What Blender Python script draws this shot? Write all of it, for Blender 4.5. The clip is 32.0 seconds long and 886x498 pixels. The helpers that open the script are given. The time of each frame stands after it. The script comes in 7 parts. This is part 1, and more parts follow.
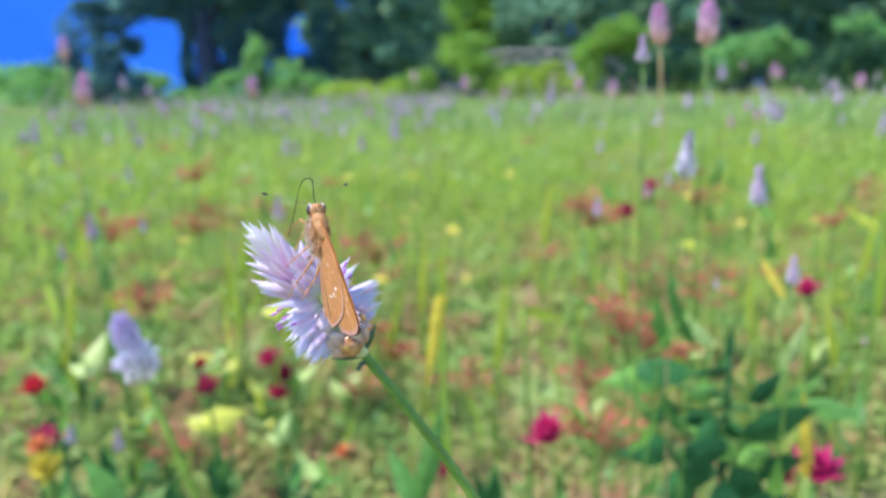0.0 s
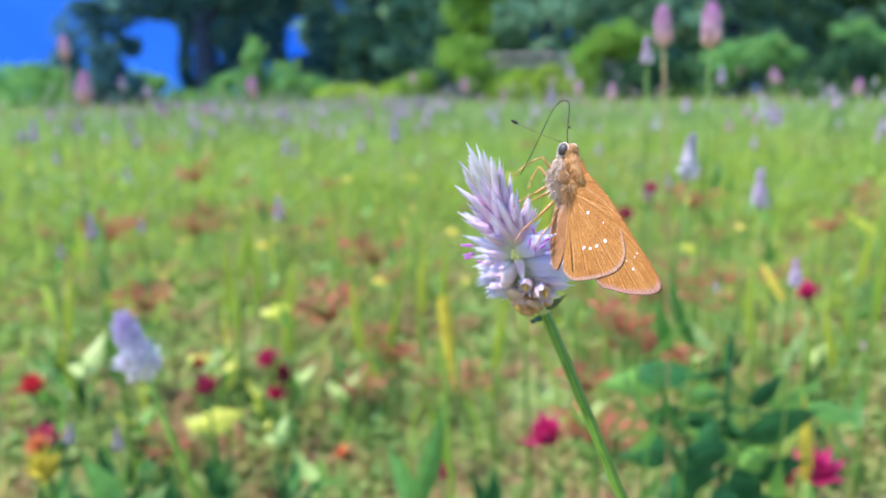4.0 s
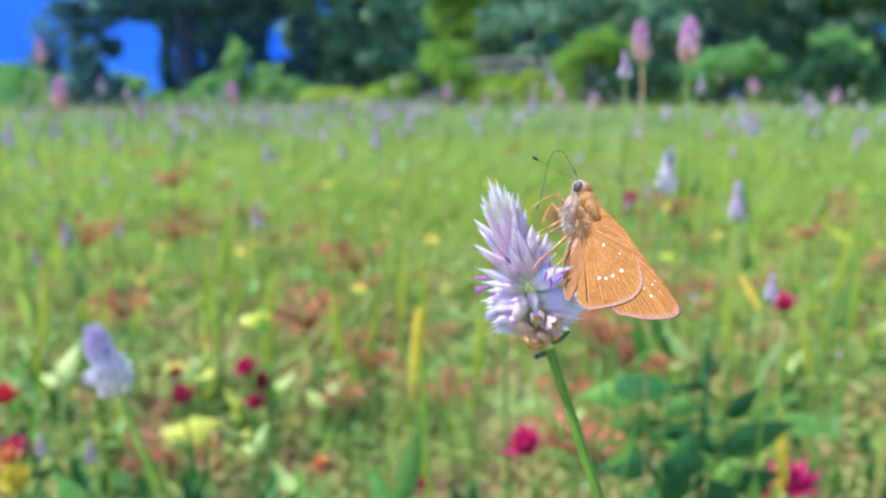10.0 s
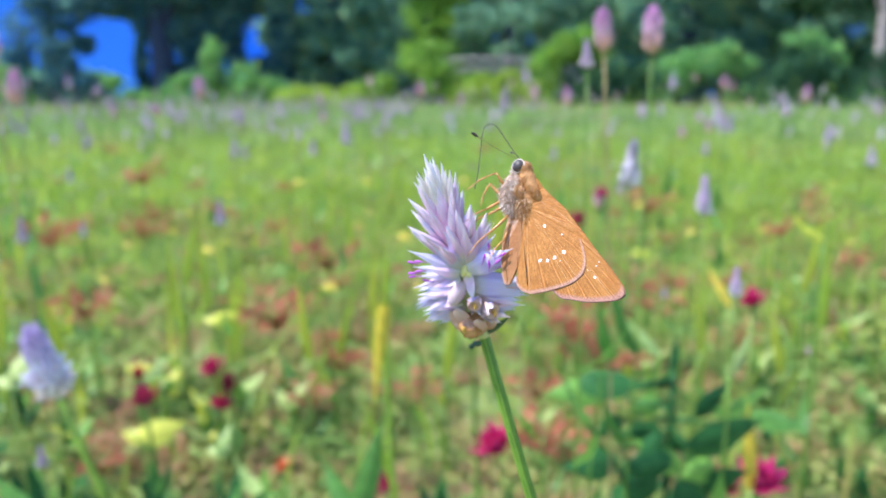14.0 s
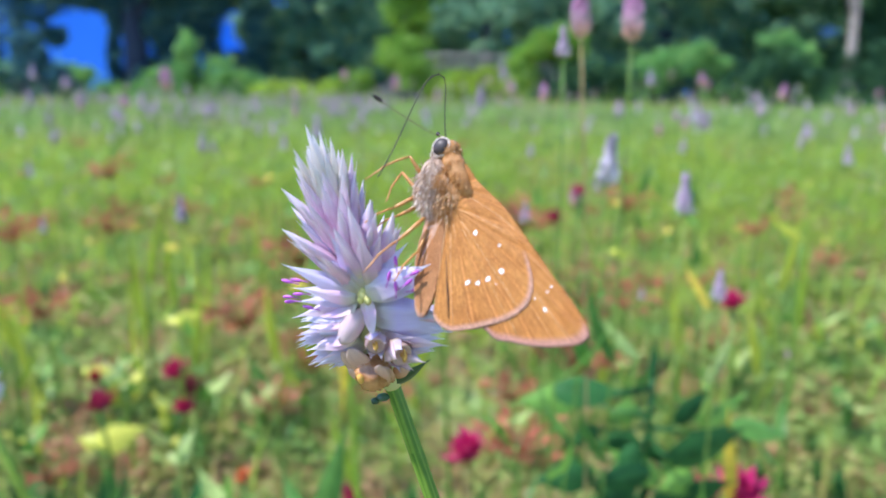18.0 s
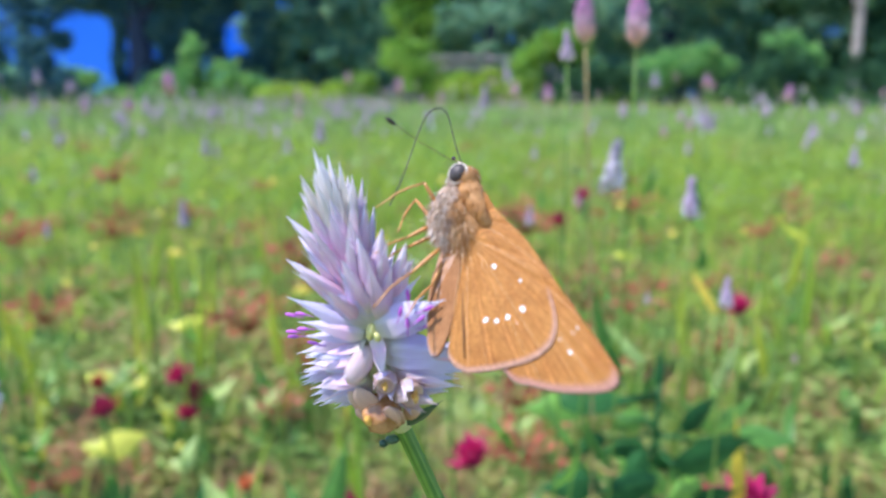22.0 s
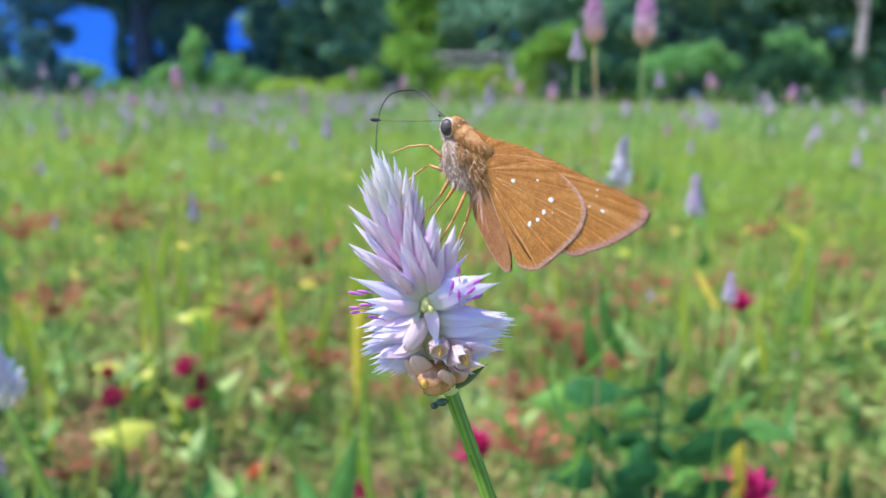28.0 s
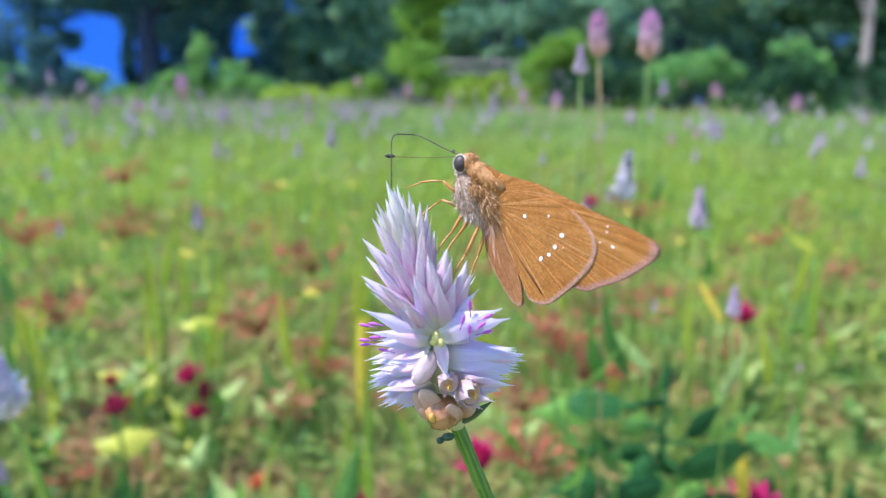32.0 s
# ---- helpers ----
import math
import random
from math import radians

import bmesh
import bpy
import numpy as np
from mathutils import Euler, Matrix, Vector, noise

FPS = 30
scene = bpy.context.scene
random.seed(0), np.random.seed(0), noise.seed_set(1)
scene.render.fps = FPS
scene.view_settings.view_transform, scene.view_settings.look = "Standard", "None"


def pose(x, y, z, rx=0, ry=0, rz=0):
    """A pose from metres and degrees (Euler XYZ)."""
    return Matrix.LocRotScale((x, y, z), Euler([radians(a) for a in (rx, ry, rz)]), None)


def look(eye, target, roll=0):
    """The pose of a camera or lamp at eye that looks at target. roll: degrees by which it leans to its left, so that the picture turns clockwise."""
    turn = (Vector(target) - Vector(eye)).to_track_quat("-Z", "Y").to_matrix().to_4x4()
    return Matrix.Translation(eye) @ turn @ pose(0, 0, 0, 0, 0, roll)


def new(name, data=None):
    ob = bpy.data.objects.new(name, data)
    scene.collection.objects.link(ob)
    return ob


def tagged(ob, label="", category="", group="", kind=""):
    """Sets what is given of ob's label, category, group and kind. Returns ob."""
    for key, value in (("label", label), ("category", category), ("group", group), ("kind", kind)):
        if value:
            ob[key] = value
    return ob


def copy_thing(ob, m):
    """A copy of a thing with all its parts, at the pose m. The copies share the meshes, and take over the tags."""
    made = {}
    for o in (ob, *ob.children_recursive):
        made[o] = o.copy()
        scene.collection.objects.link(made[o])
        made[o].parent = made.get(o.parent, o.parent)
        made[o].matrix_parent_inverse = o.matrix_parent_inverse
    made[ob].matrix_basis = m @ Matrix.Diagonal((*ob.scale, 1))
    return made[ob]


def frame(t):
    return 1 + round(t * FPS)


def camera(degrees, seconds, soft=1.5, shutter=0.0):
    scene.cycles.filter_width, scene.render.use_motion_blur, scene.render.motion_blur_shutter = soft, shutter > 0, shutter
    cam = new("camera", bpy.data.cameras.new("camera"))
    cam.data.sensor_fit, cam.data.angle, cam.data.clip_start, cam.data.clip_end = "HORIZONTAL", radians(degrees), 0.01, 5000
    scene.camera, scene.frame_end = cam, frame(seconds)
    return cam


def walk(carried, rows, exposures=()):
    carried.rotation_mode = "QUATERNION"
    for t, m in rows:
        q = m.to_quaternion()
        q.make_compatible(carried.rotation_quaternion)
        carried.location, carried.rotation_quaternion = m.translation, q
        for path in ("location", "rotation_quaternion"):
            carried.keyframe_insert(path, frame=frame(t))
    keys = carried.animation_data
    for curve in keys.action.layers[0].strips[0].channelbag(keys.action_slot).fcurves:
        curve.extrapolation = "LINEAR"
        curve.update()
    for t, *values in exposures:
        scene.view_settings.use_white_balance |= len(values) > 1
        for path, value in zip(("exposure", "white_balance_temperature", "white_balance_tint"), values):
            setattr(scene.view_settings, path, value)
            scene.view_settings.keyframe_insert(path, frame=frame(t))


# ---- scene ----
FOV = 62.0
cam = camera(FOV, 32.0, soft=1.15)
cam.data.dof.use_dof = True
cam.data.dof.focus_distance = 0.077
cam.data.dof.aperture_fstop = 24.0

CAM_ROWS = [
    (0, -0.00041, -0.00159, 0.41661, 77.677, 1.141, 1.421),
    (0.5, -0.00183, -0.00101, 0.41644, 77.627, 1.074, 1.239),
    (1, -0.00242, -0.00192, 0.41609, 77.748, 0.764, 1.355),
    (1.5, -0.00143, -0.00076, 0.41564, 77.707, 0.839, 1.444),
    (2, -0.00095, -0.00033, 0.41623, 77.586, 1.066, 1.374),
    (2.5, -0.00199, -0.00157, 0.41625, 77.676, 0.993, 1.261),
    (3, -0.00158, -0.00068, 0.41594, 77.778, 0.902, 1.444),
    (3.5, -0.00344, -0.00237, 0.41547, 77.847, 0.811, 1.373),
    (5.5, -0.00083, -5e-05, 0.41696, 77.942, 0.471, 0.726),
    (6, 0.0002, -0.0003, 0.41721, 77.955, 0.226, 0.559),
    (6.5, 0.00102, -0.00044, 0.41779, 78.095, 0.236, 0.578),
    (7, 0.00086, -0.00025, 0.41836, 78.082, 0.23, 0.419),
    (7.5, 0.00042, -0.0004, 0.41833, 78.098, 0.08, 0.23),
    (8, 0.00088, 0.00018, 0.41927, 78.113, 0.055, 0.146),
    (8.5, 0.00115, 0.00039, 0.41991, 78.333, -0.032, 0.229),
    (9, 0, 0, 0.42, 78.3, -0, 0),
    (9.5, -0.00093, -0.00039, 0.41981, 78.278, 0.202, -0.096),
    (10, -0.001, 0.0008, 0.41944, 78.202, 0.233, -0.012),
    (10.5, -0.00026, 0.00072, 0.41885, 78.252, 0.23, -0.106),
    (11, -0.00064, 0.00113, 0.41728, 78.072, 0.117, -0.421),
    (11.5, -0.00079, 0.0027, 0.41727, 78.188, -0.119, -0.596),
    (12, 0.00031, 0.00413, 0.41623, 78.182, -0.095, -0.806),
    (12.5, 0.00277, 0.00538, 0.41582, 78.126, -0.078, -0.89),
    (13, 0.0059, 0.00789, 0.41552, 78.114, 0.085, -1.122),
    (13.5, 0.0075, 0.0098, 0.41481, 78.117, -0.065, -1.535),
    (14, 0.00878, 0.01156, 0.41513, 78.108, 0.074, -1.649),
    (14.5, 0.00745, 0.01269, 0.41586, 78.058, 0.318, -1.72),
    (16.5, 0.01182, 0.02845, 0.41301, 77.939, -0.436, -3.105),
    (17, 0.01252, 0.02996, 0.41304, 77.977, -0.376, -3.241),
    (17.5, 0.01427, 0.03255, 0.4121, 78.115, -0.61, -3.199),
    (18, 0.01448, 0.03442, 0.41211, 77.852, -0.518, -3.332),
    (18.5, 0.01534, 0.03487, 0.41301, 77.969, -0.435, -2.861),
    (19, 0.01502, 0.03523, 0.41385, 78.192, -0.397, -2.876),
    (19.5, 0.01333, 0.03522, 0.41439, 78.306, -0.355, -2.695),
    (20, 0.01368, 0.03597, 0.41408, 78.25, -0.259, -2.6),
    (20.5, 0.01457, 0.03707, 0.41299, 78.217, -0.481, -2.647),
    (21, 0.01514, 0.03766, 0.41326, 78.19, -0.299, -2.821),
    (21.5, 0.01548, 0.03849, 0.41287, 78.032, -0.161, -2.928),
    (22, 0.01537, 0.03864, 0.41341, 78.003, -0.239, -3.026),
    (22.5, 0.01618, 0.03842, 0.41434, 78.018, -0.252, -2.958),
    (23, 0.01614, 0.03695, 0.41486, 78.014, -0.221, -3.014),
    (23.5, 0.01534, 0.03602, 0.41524, 77.826, -0.048, -3.353),
    (24, 0.01536, 0.03596, 0.41624, 77.721, 0.18, -3.246),
    (24.5, 0.01443, 0.03435, 0.4171, 77.702, 0.395, -3.392),
    (25, 0.01302, 0.03355, 0.41634, 77.542, 0.101, -3.389),
    (25.5, 0.0121, 0.03228, 0.41436, 77.525, -0.306, -3.387),
    (27.5, 0.01006, 0.02987, 0.4134, 77.758, -0.555, -2.883),
    (28, 0.01068, 0.03023, 0.4137, 77.773, -0.7, -2.829),
    (28.5, 0.0111, 0.03085, 0.41532, 77.876, -0.622, -2.858),
    (29, 0.01046, 0.02981, 0.41636, 78.127, -0.595, -2.769),
    (29.5, 0.01027, 0.02973, 0.41661, 78.073, -0.666, -2.576),
    (30, 0.01064, 0.03016, 0.41539, 78.092, -0.838, -2.478),
    (30.5, 0.01041, 0.03019, 0.41596, 78.021, -0.825, -2.603),
    (31, 0.01059, 0.03037, 0.41561, 78.057, -0.917, -2.454),
    (31.5, 0.0123, 0.03434, 0.41617, 77.994, -0.832, -2.507),
    (32, 0.01076, 0.03075, 0.41653, 78.269, -0.913, -2.496),
]
HEAD_ROWS = [
    (0, -0.0158, 0.10017, 0.37713, -9.78, -33.94, 21.12),
    (0.5, -0.01347, 0.09678, 0.37908, -1.49, -35.68, 14.15),
    (1, -0.00365, 0.09579, 0.38226, 11.76, -29.55, -6.56),
    (1.5, 0.00516, 0.09972, 0.38307, 18.25, -18.58, -25.56),
    (2, 0.00837, 0.10134, 0.38403, 17.44, -15.37, -26.83),
    (2.5, 0.00577, 0.09809, 0.3843, 19.35, -13.45, -30.65),
    (3, 0.00572, 0.09688, 0.38456, 21.36, -12.84, -32.15),
    (3.5, 0.00679, 0.09547, 0.38487, 22.21, -12.83, -31.22),
    (5.5, 0.00792, 0.10065, 0.38316, 17.82, -11.93, -31.44),
    (6, 0.00297, 0.10109, 0.38203, 19.43, -16.16, -32.98),
    (6.5, 0.0053, 0.10226, 0.38218, 18.54, -17.32, -29.98),
    (7, 0.0114, 0.10361, 0.38283, 15.71, -15.02, -24.66),
    (7.5, 0.01302, 0.10163, 0.38303, 13.84, -13.47, -23.35),
    (8, 0.00907, 0.09859, 0.38342, 14.78, -14.23, -25.54),
    (8.5, 0.00701, 0.09809, 0.38319, 16.78, -15.64, -26.95),
    (9, 0.00949, 0.10174, 0.38295, 15.23, -15.46, -24.37),
    (9.5, 0.01214, 0.10267, 0.38315, 13.58, -13.92, -22.77),
    (10, 0.01294, 0.10075, 0.38338, 14.06, -12.97, -22.95),
    (10.5, 0.01337, 0.09714, 0.38387, 14.8, -13.43, -21.73),
    (11, 0.01319, 0.09769, 0.38364, 15.28, -13.03, -21.5),
    (11.5, 0.01516, 0.10184, 0.38391, 14.24, -13.24, -20.24),
    (12, 0.01683, 0.10528, 0.38236, 12.44, -12.57, -18.34),
    (12.5, 0.01629, 0.10423, 0.38281, 12.27, -11.85, -18.69),
    (13, 0.01504, 0.10223, 0.38307, 12.88, -11.63, -19.71),
    (13.5, 0.01473, 0.10335, 0.38242, 13.54, -11.74, -18.77),
    (14, 0.01602, 0.1068, 0.38205, 12.38, -11.73, -17.3),
    (14.5, 0.01627, 0.10632, 0.3822, 11.77, -11.97, -17.22),
    (16.5, 0.01711, 0.10351, 0.38269, 9.74, -10.32, -17.02),
    (17, 0.0152, 0.10249, 0.38269, 9.15, -10.31, -17.08),
    (17.5, 0.01422, 0.10232, 0.38211, 9.39, -10.73, -16.39),
    (18, 0.01277, 0.10185, 0.38301, 10.1, -10.92, -16.3),
    (18.5, 0.014, 0.10171, 0.38329, 10.36, -11.29, -16.87),
    (19, 0.01538, 0.10194, 0.38265, 9.28, -11.26, -16.63),
    (19.5, 0.01385, 0.10078, 0.38265, 9.05, -11.24, -17.17),
    (20, 0.0127, 0.09992, 0.38269, 9.26, -11.32, -17.77),
    (20.5, 0.01342, 0.10052, 0.38241, 9.86, -11.51, -16.41),
    (21, 0.01512, 0.10132, 0.38263, 9.57, -10.88, -16.3),
    (21.5, 0.01557, 0.10212, 0.38227, 8.43, -10.57, -16.19),
    (22, 0.0141, 0.10081, 0.38273, 8.7, -10.51, -16.5),
    (22.5, 0.01379, 0.1002, 0.38277, 9.06, -11.1, -16.06),
    (23, 0.01466, 0.1009, 0.38214, 8.83, -11.08, -14.61),
    (23.5, 0.01518, 0.1016, 0.38184, 7.67, -10.64, -13.82),
    (24, 0.01499, 0.10195, 0.38186, 6.23, -10.71, -13.03),
    (24.5, 0.01408, 0.10045, 0.38217, 7.39, -11.46, -14.91),
    (25, 0.01388, 0.10097, 0.38233, 9.04, -12.03, -13.85),
    (25.5, 0.01536, 0.10014, 0.38262, 9.25, -12.11, -14.06),
    (27.5, 0.01445, 0.10042, 0.38273, 8.72, -11.96, -13.9),
    (28, 0.0143, 0.10074, 0.38251, 8.41, -12.68, -14.11),
    (28.5, 0.01568, 0.10202, 0.38273, 7.13, -12.69, -12.86),
    (29, 0.01609, 0.10098, 0.38279, 7.3, -12.06, -12.39),
    (29.5, 0.01563, 0.10119, 0.38292, 7.21, -12, -12.36),
    (30, 0.01556, 0.10112, 0.38226, 7.26, -12.31, -12.71),
    (30.5, 0.01545, 0.10099, 0.38303, 7.45, -12.48, -12.07),
    (31, 0.01599, 0.10181, 0.38261, 7.5, -12.23, -11.86),
    (31.5, 0.01774, 0.10592, 0.38252, 5.6, -12, -12.05),
    (32, 0.01472, 0.10081, 0.38248, 5.92, -11.8, -12.77),
]
BUTTERFLY_ROWS = [
    (0, -0.02098, 0.09509, 0.4011, 0.11, 33.77, -64.7),
    (0.5, -0.01825, 0.09015, 0.40279, 1.75, 35.8, -59.46),
    (1, -0.0061, 0.08894, 0.40636, -3.33, 36.47, -56.77),
    (1.5, 0.00544, 0.0932, 0.4074, -10.45, 37.6, -56.26),
    (2, 0.01, 0.09528, 0.40841, -13.89, 37.98, -55.33),
    (2.5, 0.00735, 0.09086, 0.40837, -12.94, 40.55, -58.07),
    (3, 0.00695, 0.0888, 0.40837, -10.97, 41.97, -57.81),
    (3.5, 0.00801, 0.08711, 0.40859, -9.97, 42.33, -56.02),
    (5.5, 0.01023, 0.0936, 0.40721, -15.63, 41.17, -60.95),
    (6, 0.00328, 0.0944, 0.4063, -11.27, 38.16, -59.31),
    (6.5, 0.00568, 0.09615, 0.4066, -11.57, 36.74, -56.76),
    (7, 0.01364, 0.09819, 0.40731, -15.95, 37.47, -54.87),
    (7.5, 0.01626, 0.09669, 0.4075, -18.92, 37.85, -55.84),
    (8, 0.01168, 0.09332, 0.4079, -17.43, 37.68, -56.88),
    (8.5, 0.00863, 0.09231, 0.40764, -14.43, 37.44, -55.95),
    (9, 0.01166, 0.09658, 0.40749, -16.17, 36.85, -54.84),
    (9.5, 0.01529, 0.09793, 0.40768, -18.89, 37.33, -55.29),
    (10, 0.01639, 0.09567, 0.4078, -19.03, 38.38, -55.46),
    (10.5, 0.01664, 0.09193, 0.40829, -17.94, 38.37, -53.38),
    (11, 0.01658, 0.09225, 0.40799, -17.7, 38.96, -52.9),
    (11.5, 0.01871, 0.09689, 0.40834, -18.66, 38.26, -52.47),
    (12, 0.02102, 0.10105, 0.40682, -20.99, 37.85, -52.41),
    (12.5, 0.02076, 0.09994, 0.40721, -21.69, 38.36, -53.23),
    (13, 0.01945, 0.09759, 0.40742, -21.2, 38.88, -53.82),
    (13.5, 0.01909, 0.09856, 0.40675, -20.44, 39.14, -52.27),
    (14, 0.02063, 0.10256, 0.40644, -21.65, 38.52, -51.79),
    (14.5, 0.02085, 0.10235, 0.40663, -22.1, 37.98, -52.12),
    (16.5, 0.0226, 0.10013, 0.40702, -25.39, 38.14, -54.34),
    (17, 0.02076, 0.09933, 0.40704, -25.97, 37.79, -54.86),
    (17.5, 0.01962, 0.09918, 0.4065, -25.41, 37.6, -53.78),
    (18, 0.01802, 0.09847, 0.4074, -24.56, 37.88, -53.04),
    (18.5, 0.01904, 0.09822, 0.40771, -24.03, 37.72, -53.23),
    (19, 0.02056, 0.09889, 0.4071, -25.11, 37.12, -53.86),
    (19.5, 0.01904, 0.09777, 0.4071, -25.35, 36.99, -54.59),
    (20, 0.0178, 0.09678, 0.40714, -25.08, 37.05, -54.99),
    (20.5, 0.01845, 0.09729, 0.40687, -24.36, 37.26, -53.08),
    (21, 0.02045, 0.09814, 0.40703, -25.13, 37.59, -53.49),
    (21.5, 0.02115, 0.09935, 0.40666, -26.47, 37.15, -54.41),
    (22, 0.01966, 0.0979, 0.40711, -26.25, 37.36, -54.54),
    (22.5, 0.01909, 0.09727, 0.4072, -25.45, 37.11, -53.54),
    (23, 0.02007, 0.09818, 0.40658, -25.69, 36.99, -52.27),
    (23.5, 0.0202, 0.09975, 0.40659, -19.95, 36.71, -46.13),
    (24, 0.01975, 0.10111, 0.40712, -18.78, 33.2, -43.64),
    (24.5, 0.01795, 0.09952, 0.408, -23.88, 29.83, -44.99),
    (25, 0.01727, 0.09938, 0.40829, -21.02, 28.29, -46.11),
    (25.5, 0.01848, 0.09851, 0.40865, -17.18, 28.86, -46.06),
    (27.5, 0.01514, 0.09991, 0.41046, 0.8, 18.52, -40.24),
    (28, 0.01448, 0.10045, 0.41021, 1.96, 17.22, -39.96),
    (28.5, 0.01594, 0.102, 0.41044, 2.73, 16.73, -41.15),
    (29, 0.01671, 0.10198, 0.41032, 1.87, 16.72, -41.27),
    (29.5, 0.01625, 0.10161, 0.41054, 1.95, 16.24, -41.46),
    (30, 0.01602, 0.10133, 0.40996, 1.67, 16.11, -40.96),
    (30.5, 0.01579, 0.10119, 0.41065, 2.07, 16.19, -40.79),
    (31, 0.01649, 0.10194, 0.41022, 2.36, 16.08, -42.15),
    (31.5, 0.01852, 0.10678, 0.41015, 1.91, 16.31, -41.93),
    (32, 0.01552, 0.10177, 0.41019, 0.49, 16.05, -41.2),
]

walk(cam, [(t, pose(x, y, z, a, b, c)) for t, x, y, z, a, b, c in CAM_ROWS], exposures=[(0.0, 1.10, 6000, 18), (14.0, 1.10, 6000, 18), (17.0, 0.95, 6000, 18), (25.0, 0.93, 6000, 18), (28.0, 0.92, 6000, 18), (29.0, 0.89, 6000, 18), (30.0, 0.96, 6000, 18), (32.0, 0.96, 6000, 18)])

# ---- world and sun ----
SUN_EL, SUN_AZ = radians(58), radians(260)   # azimuth from +y, clockwise
world = bpy.data.worlds.new("world")
scene.world = world
world.use_nodes = True
wn = world.node_tree.nodes
sky = wn.new("ShaderNodeTexSky")
sky.sky_type, sky.sun_disc = "NISHITA", False
sky.sun_elevation, sky.sun_rotation = SUN_EL, SUN_AZ
sky.air_density, sky.dust_density, sky.ozone_density = 1.0, 0.3, 2.0
wn["Background"].inputs["Strength"].default_value = 0.15
world.node_tree.links.new(sky.outputs[0], wn["Background"].inputs["Color"])
sun = new("sun", bpy.data.lights.new("sun", "SUN"))
sun.data.energy, sun.data.angle, sun.data.color = 3.6, radians(0.6), (1.0, 0.96, 0.88)
sdir = Vector((math.cos(SUN_EL) * math.sin(SUN_AZ), math.cos(SUN_EL) * math.cos(SUN_AZ), math.sin(SUN_EL)))
sun.matrix_world = look(sdir * 50, (0, 0, 0))


# ---- materials ----
def mat_base(name):
    m = bpy.data.materials.new(name)
    m.use_nodes = True
    nt = m.node_tree
    return m, nt, nt.nodes, nt.links, nt.nodes["Principled BSDF"], nt.nodes["Material Output"]


def ramp(nt, fac, stops):
    r = nt.nodes.new("ShaderNodeValToRGB")
    e = r.color_ramp.elements
    while len(e) < len(stops):
        e.new(0.5)
    for k, (p, c) in zip(e, stops):
        k.position, k.color = p, (*c, 1)
    nt.links.new(fac, r.inputs[0])
    return r.outputs[0]


def noise_fac(nt, scale, detail=4.0, coord="Object"):
    tc = nt.nodes.new("ShaderNodeTexCoord")
    n = nt.nodes.new("ShaderNodeTexNoise")
    n.inputs["Scale"].default_value, n.inputs["Detail"].default_value = scale, detail
    nt.links.new(tc.outputs[coord], n.inputs["Vector"])
    return n.outputs["Fac"]


def mixcol(nt, fac, a, b, mode="MIX"):
    m = nt.nodes.new("ShaderNodeMix")
    m.data_type, m.blend_type = "RGBA", mode
    for sock, v in ((m.inputs[0], fac), (m.inputs[6], a), (m.inputs[7], b)):
        if isinstance(v, (int, float)):
            sock.default_value = v
        elif isinstance(v, tuple):
            sock.default_value = (*v, 1)
        else:
            nt.links.new(v, sock)
    return m.outputs[2]


def leafy(name, stops, trans=0.35, rough=0.5, rand="object", grain=60.0, tint=1.0, spec=0.3):
    """Thin, light-passing plant surface; its colour varies from piece to piece and with a fine grain."""
    m, nt, nodes, links, bsdf, out = mat_base(name)
    if rand == "object":
        f = nodes.new("ShaderNodeObjectInfo").outputs["Random"]
    else:
        f = nodes.new("ShaderNodeNewGeometry").outputs["Random Per Island"]
    col = ramp(nt, f, stops)
    g = noise_fac(nt, grain)
    col = mixcol(nt, 0.55, col, ramp(nt, g, [(0.3, (0.45, 0.45, 0.45)), (0.7, (1.25, 1.25, 1.2))]), "MULTIPLY")
    links.new(col, bsdf.inputs["Base Color"])
    bsdf.inputs["Roughness"].default_value = rough
    bsdf.inputs["Specular IOR Level"].default_value = spec
    tr = nodes.new("ShaderNodeBsdfTranslucent")
    links.new(col, tr.inputs["Color"])
    mx = nodes.new("ShaderNodeMixShader")
    mx.inputs[0].default_value = trans
    links.new(bsdf.outputs[0], mx.inputs[1])
    links.new(tr.outputs[0], mx.inputs[2])
    links.new(mx.outputs[0], out.inputs["Surface"])
    return m


def solid(name, c1, c2, scale, rough=0.6, bump=0.0, metal=0.0, spec=0.5):
    m, nt, nodes, links, bsdf, out = mat_base(name)
    f = noise_fac(nt, scale)
    links.new(ramp(nt, f, [(0.3, c1), (0.7, c2)]), bsdf.inputs["Base Color"])
    bsdf.inputs["Roughness"].default_value, bsdf.inputs["Metallic"].default_value = rough, metal
    bsdf.inputs["Specular IOR Level"].default_value = spec
    if bump:
        b = nodes.new("ShaderNodeBump")
        b.inputs["Strength"].default_value, b.inputs["Distance"].default_value = bump, 0.3 / scale
        links.new(f, b.inputs["Height"])
        links.new(b.outputs[0], bsdf.inputs["Normal"])
    return m


